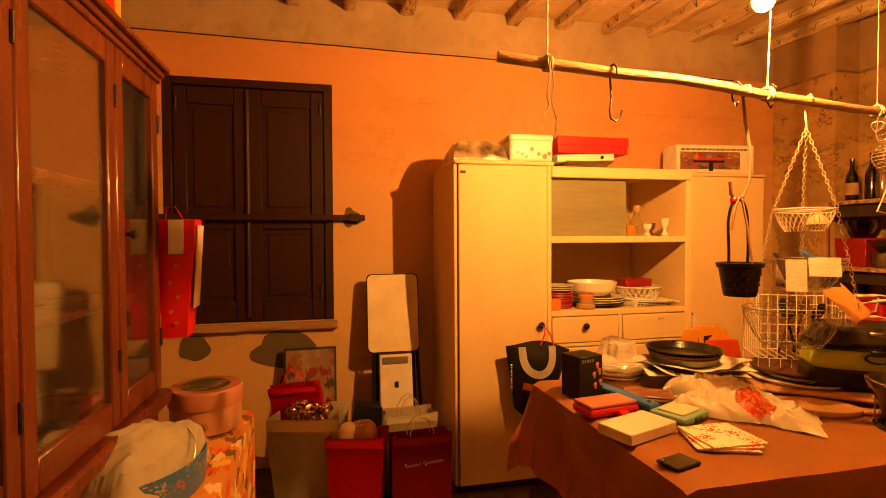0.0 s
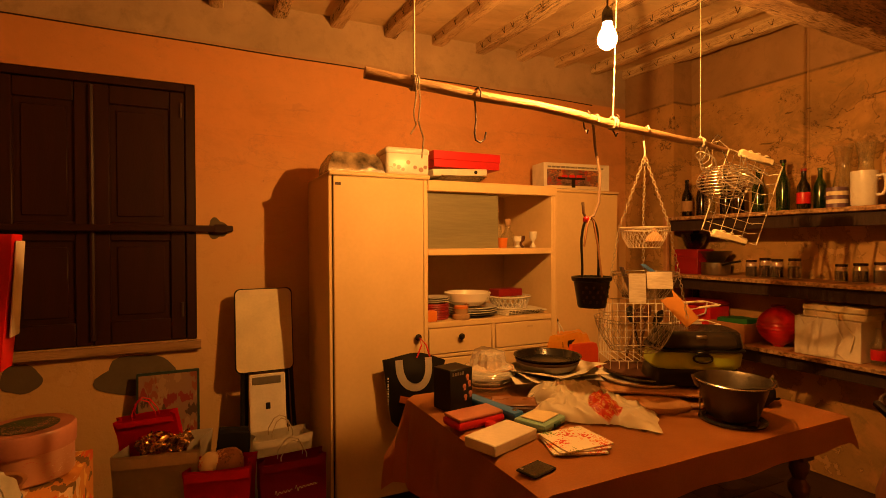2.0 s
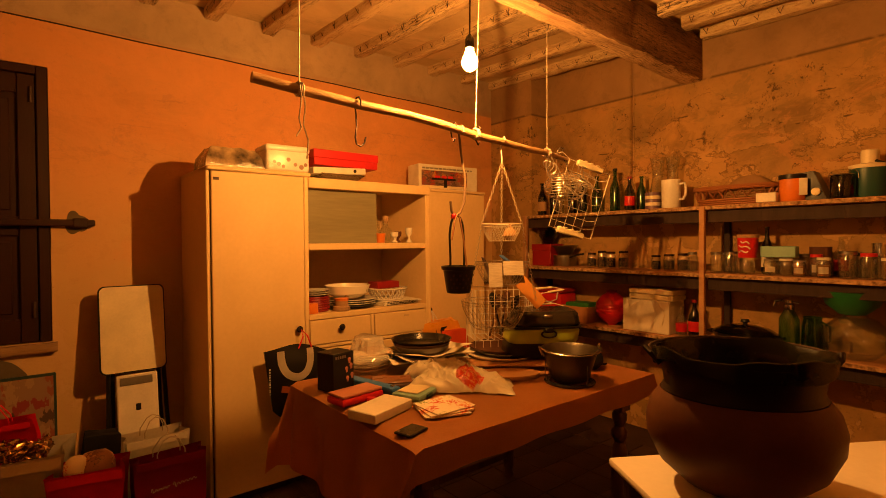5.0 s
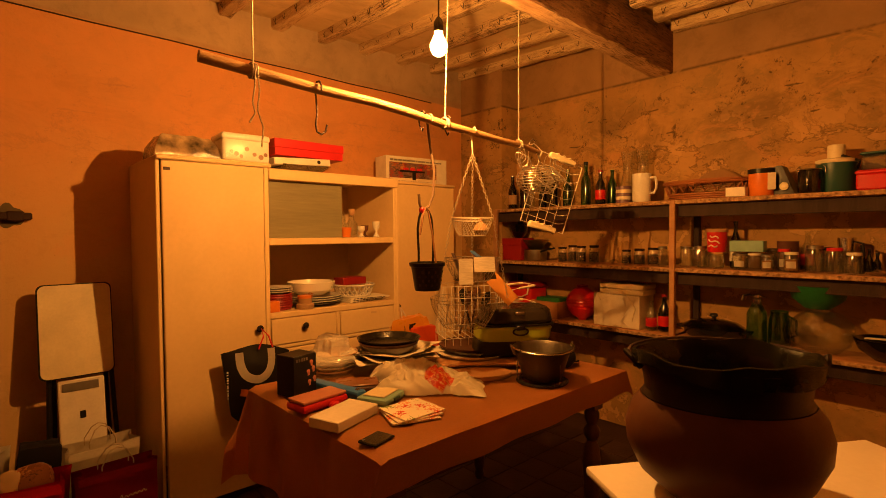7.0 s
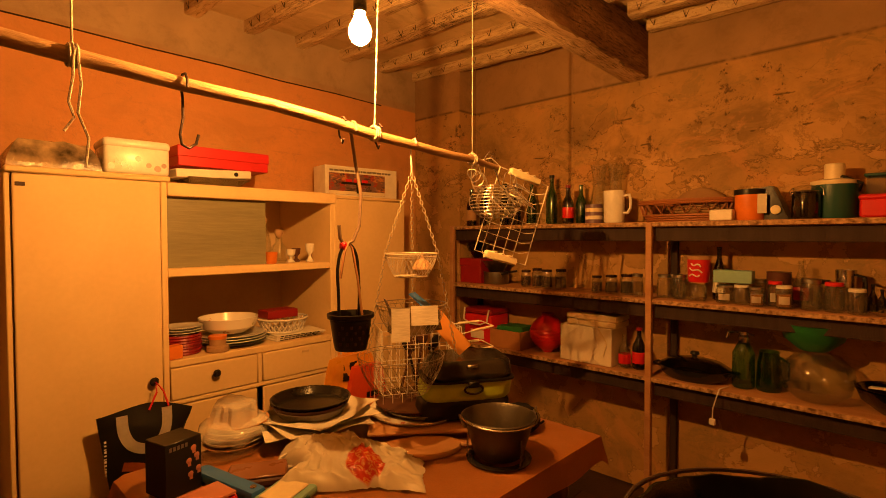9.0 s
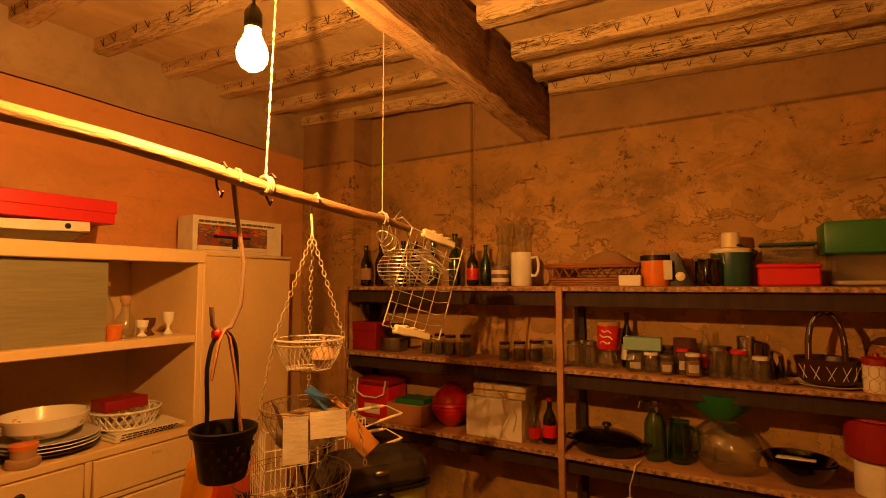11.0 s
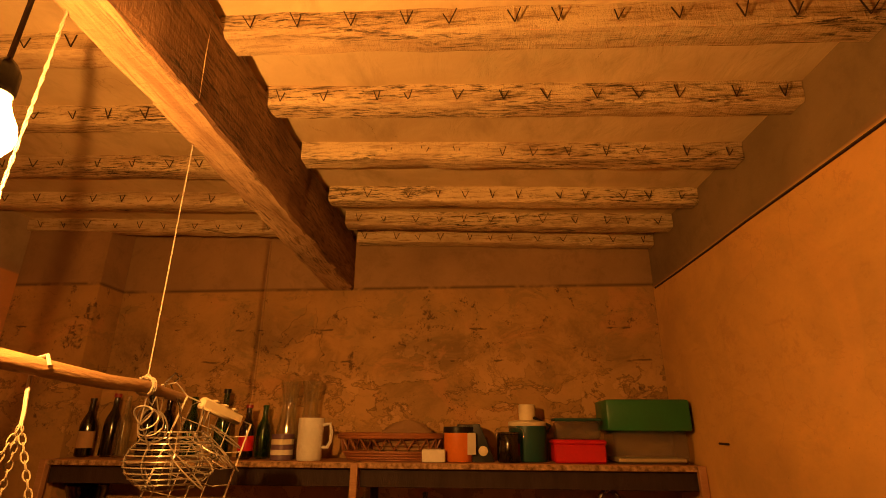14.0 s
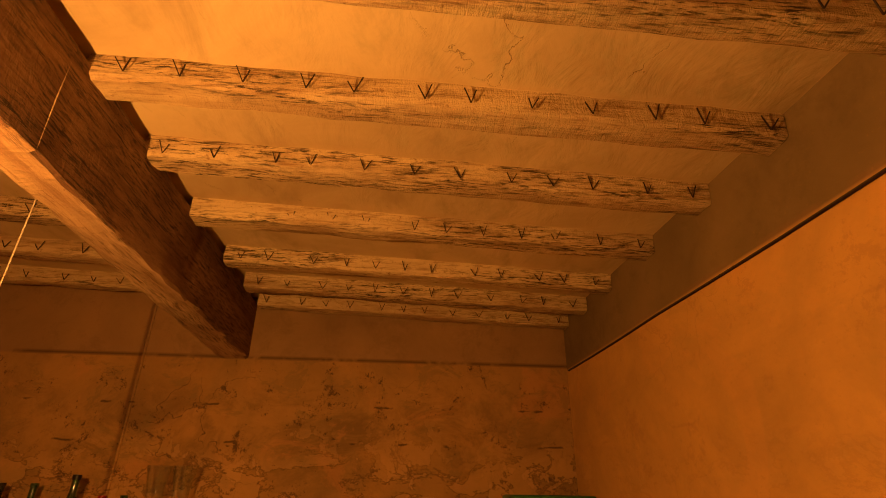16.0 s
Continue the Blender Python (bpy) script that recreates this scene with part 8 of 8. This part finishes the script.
    turned("body", [(0, 0.006), (0.08, 0), (0.125, 0.04), (0.145, 0.10), (0.135, 0.155), (0.09, 0.20), (0.05, 0.215), (0.05, 0.225), (0.046, 0.225), (0.046, 0.212), (0.087, 0.196), (0.13, 0.153), (0.14, 0.10), (0.12, 0.043), (0.078, 0.006), (0, 0.012)], "glass", cy, "", 36)
    gb = thing("green_bowl", "translucent green plastic bowl on a carboy", "bowl", (3.34, 0.58, S3 + 0.226))
    turned("bowl", [(0, 0), (0.058, 0), (0.115, 0.05), (0.134, 0.118), (0.139, 0.121), (0.130, 0.118), (0.111, 0.05), (0.056, 0.005), (0, 0.005)], "green_plastic", gb, "", 34)
    db = thing("dark_glass_bowls", "nested dark glass bowls", "bowl", (3.32, 0.295, S3))
    for k_, (r_, h_) in enumerate(((0.135, 0.10), (0.13, 0.09))):
        turned("bowl", [(0, 0.003), (0.05, 0), (r_ * 0.85, h_ * 0.5), (r_, h_), (r_ - 0.004, h_), (r_ * 0.82, h_ * 0.5), (0.05, 0.006), (0, 0.007)], "dark_glass", db, "", 34, (0, 0, 0.016 * k_))
    ls = thing("label_strip", "pale card and teal strip resting across the bowls", "card", m=pose(3.27, 0.31, S3 + 0.108, 0, 4, 80))
    blk("card", (-0.07, -0.012, 0), (0.07, 0.012, 0.006), "paper", ls, 0.001)
    blk("strip", (-0.02, -0.035, 0.0), (0.07, -0.0125, 0.004), "teal_light", ls, 0.001)
    wt = thing("white_tin", "white round tin with scuffed edges", "tin", (3.33, 0.03, S3))
    turned("body", [(0, 0), (0.08, 0), (0.083, 0.004), (0.083, 0.12), (0.086, 0.122), (0.086, 0.14), (0, 0.142)], "white", wt, "", 36)
    rp = thing("red_pot", "dark red enamel pot with lid", "pot", (3.33, 0.03, S3 + 0.143))
    turned("body", [(0, 0), (0.105, 0), (0.112, 0.008), (0.112, 0.15), (0.118, 0.153), (0, 0.155)], "red_dark", rp, "", 40)
    turned("lid", [(0.116, 0.154), (0.12, 0.158), (0.115, 0.166), (0.04, 0.185), (0, 0.187)], "red_dark", rp, "", 40)
    cb = thing("plug_cable", "white cable with a plug hanging off the shelf", "cable", (3.17, 0.93, S3))
    wire("cord", [[(0.10, -0.02, 0.004), (0.03, -0.015, 0.012), (0.003, -0.005, 0.008), (-0.010, 0.003, -0.03), (-0.008, 0.02, -0.09), (-0.004, 0.022, -0.14)]], 0.003, "white_plastic", cb, "", 6)
    blk("plug", (-0.014, 0.008, -0.17), (0.006, 0.036, -0.14), "white_plastic", cb, 0.004)


on_shelves()


# ---- cauldron on its small table ----
def cauldron():
    ang = math.degrees(math.atan2(-0.527, 0.85))
    cx, cy = 1.18 + 0.85 * 0.41 - 0.527 * 0.21, 0.613 - 0.527 * 0.41 - 0.85 * 0.21
    s = thing("side_table", "small table with a scuffed white top", "table", (cx, cy, 0), ang)
    blk("tabletop", (-0.41, -0.21, 0.798), (0.41, 0.21, 0.82), "white", s, 0.008, segs=2)
    for x in (-0.36, 0.36):
        for y in (-0.17, 0.17):
            blk("leg", (x - 0.02, y - 0.02, 0), (x + 0.02, y + 0.02, 0.798), "shelf_dark", s, 0.004)
    for y in (-0.17, 0.17):
        blk("apron", (-0.34, y - 0.01, 0.72), (0.34, y + 0.01, 0.797), "shelf_dark", s, 0.003)
    c = thing("cauldron", "big dark glazed earthenware cauldron with a bail", "pot", (1.27, 0.332, 0.821), 128)
    prof = [(0, 0.0), (0.10, 0.0), (0.12, 0.010), (0.17, 0.055), (0.196, 0.11), (0.199, 0.15), (0.188, 0.188), (0.168, 0.214)]
    sq = (1, 0.84)
    turned("belly", prof + [(0.164, 0.212), (0.18, 0.186), (0.194, 0.148), (0.191, 0.11), (0.165, 0.058), (0.115, 0.017), (0, 0.006)], "copper_glaze", c, "glazed red-brown belly", 64, squash=sq)
    turned("neck", [(0.164, 0.210), (0.166, 0.216), (0.159, 0.228), (0.164, 0.262), (0.172, 0.288), (0.178, 0.294), (0.176, 0.300), (0.170, 0.295), (0.162, 0.262), (0.158, 0.228), (0.160, 0.210)], "soot", c, "dark glazed neck", 64, squash=sq)
    bm = BM()
    tube(bm, [(x, y * 0.84, z) for x, y, z in ring_pts(0.1765, 0.297, 64)], 0.004, 6, True)
    part("rim", bm, M["soot"], c)
    for e in (1, -1):
        wire("ear", [[(0.172 * e, -0.02, 0.275), (0.192 * e, -0.014, 0.297), (0.2 * e, 0, 0.306), (0.192 * e, 0.014, 0.297), (0.172 * e, 0.02, 0.275)]], 0.0065, "soot", c, "", 8)
    pts = []
    for k in range(17):
        a = radians(180 * k / 16)
        pts.append((0.192 * math.cos(a), -0.17 * math.sin(a), 0.302 + 0.004 * math.sin(math.pi * k / 16)))
    wire("bail_handle", [pts], 0.0035, "iron", c, "", 8)
    # dark plastic film that lines it and hangs over the rim
    bm = BM()
    rows = []
    n_ = 96
    for r_, z_, over in ((0.09, 0.10, 0), (0.14, 0.17, 0), (0.156, 0.235, 0), (0.164, 0.29, 0), (0.175, 0.306, 0), (0.182, 0.304, 1), (0.183, 0.294, 1), (0.181, 0.280, 1)):
        row = []
        for k in range(n_):
            a = 2 * math.pi * k / n_
            p_ = Vector((math.cos(a) * 2.2, math.sin(a) * 2.2, z_ * 9))
            w_ = noise.noise(p_) * 0.006 + noise.noise(p_ * 3) * 0.003
            hang = 0.35 + 0.65 * max(0.0, min(1.0, 0.5 + 1.4 * noise.noise(Vector((math.cos(a) * 1.1, math.sin(a) * 1.1, 5.0)))))
            z2 = z_ if not over else 0.306 - (0.306 - z_) * hang * (1.9 if z_ < 0.285 else 1)
            lift = 0.022 * max(0, noise.noise(Vector((math.cos(a) * 1.6, math.sin(a) * 1.6, 2.0)))) if 0.29 < z_ else 0
            row.append(bm.verts.new(((r_ + w_) * math.cos(a), (r_ + w_) * 0.84 * math.sin(a), z2 + lift + w_ * 0.5)))
        rows.append(row)
    for p_, q_ in zip(rows, rows[1:]):
        for k in range(n_):
            bm.faces.new((p_[k], p_[(k + 1) % n_], q_[(k + 1) % n_], q_[k]))
    bmesh.ops.solidify(bm, geom=bm.faces[:], thickness=0.0008)
    part("liner", bm, M["liner"], c, "dark green crumpled plastic liner")


cauldron()


# ---- floor tiles ----
def tiles():
    f = bpy.data.objects["floor"]
    me = None
    bm = BM()
    box(bm, (-0.099, -0.099, -0.006), (0.099, 0.099, 0.0), 0.002)
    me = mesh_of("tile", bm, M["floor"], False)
    count = 0
    for i in range(21):
        for j in range(14):
            x, y = X0 + 0.1 + 0.203 * i, 0.55 + 0.203 * j
            if x > X1 - 0.1 or y > Y1 - 0.1 or count >= 300:
                continue
            t = new("tile", me)
            t.parent = f
            t.matrix_basis = pose(x, y, -0.0005 + 0.001 * noise.noise(Vector((x * 3, y * 3, 0))))
            count += 1


tiles()
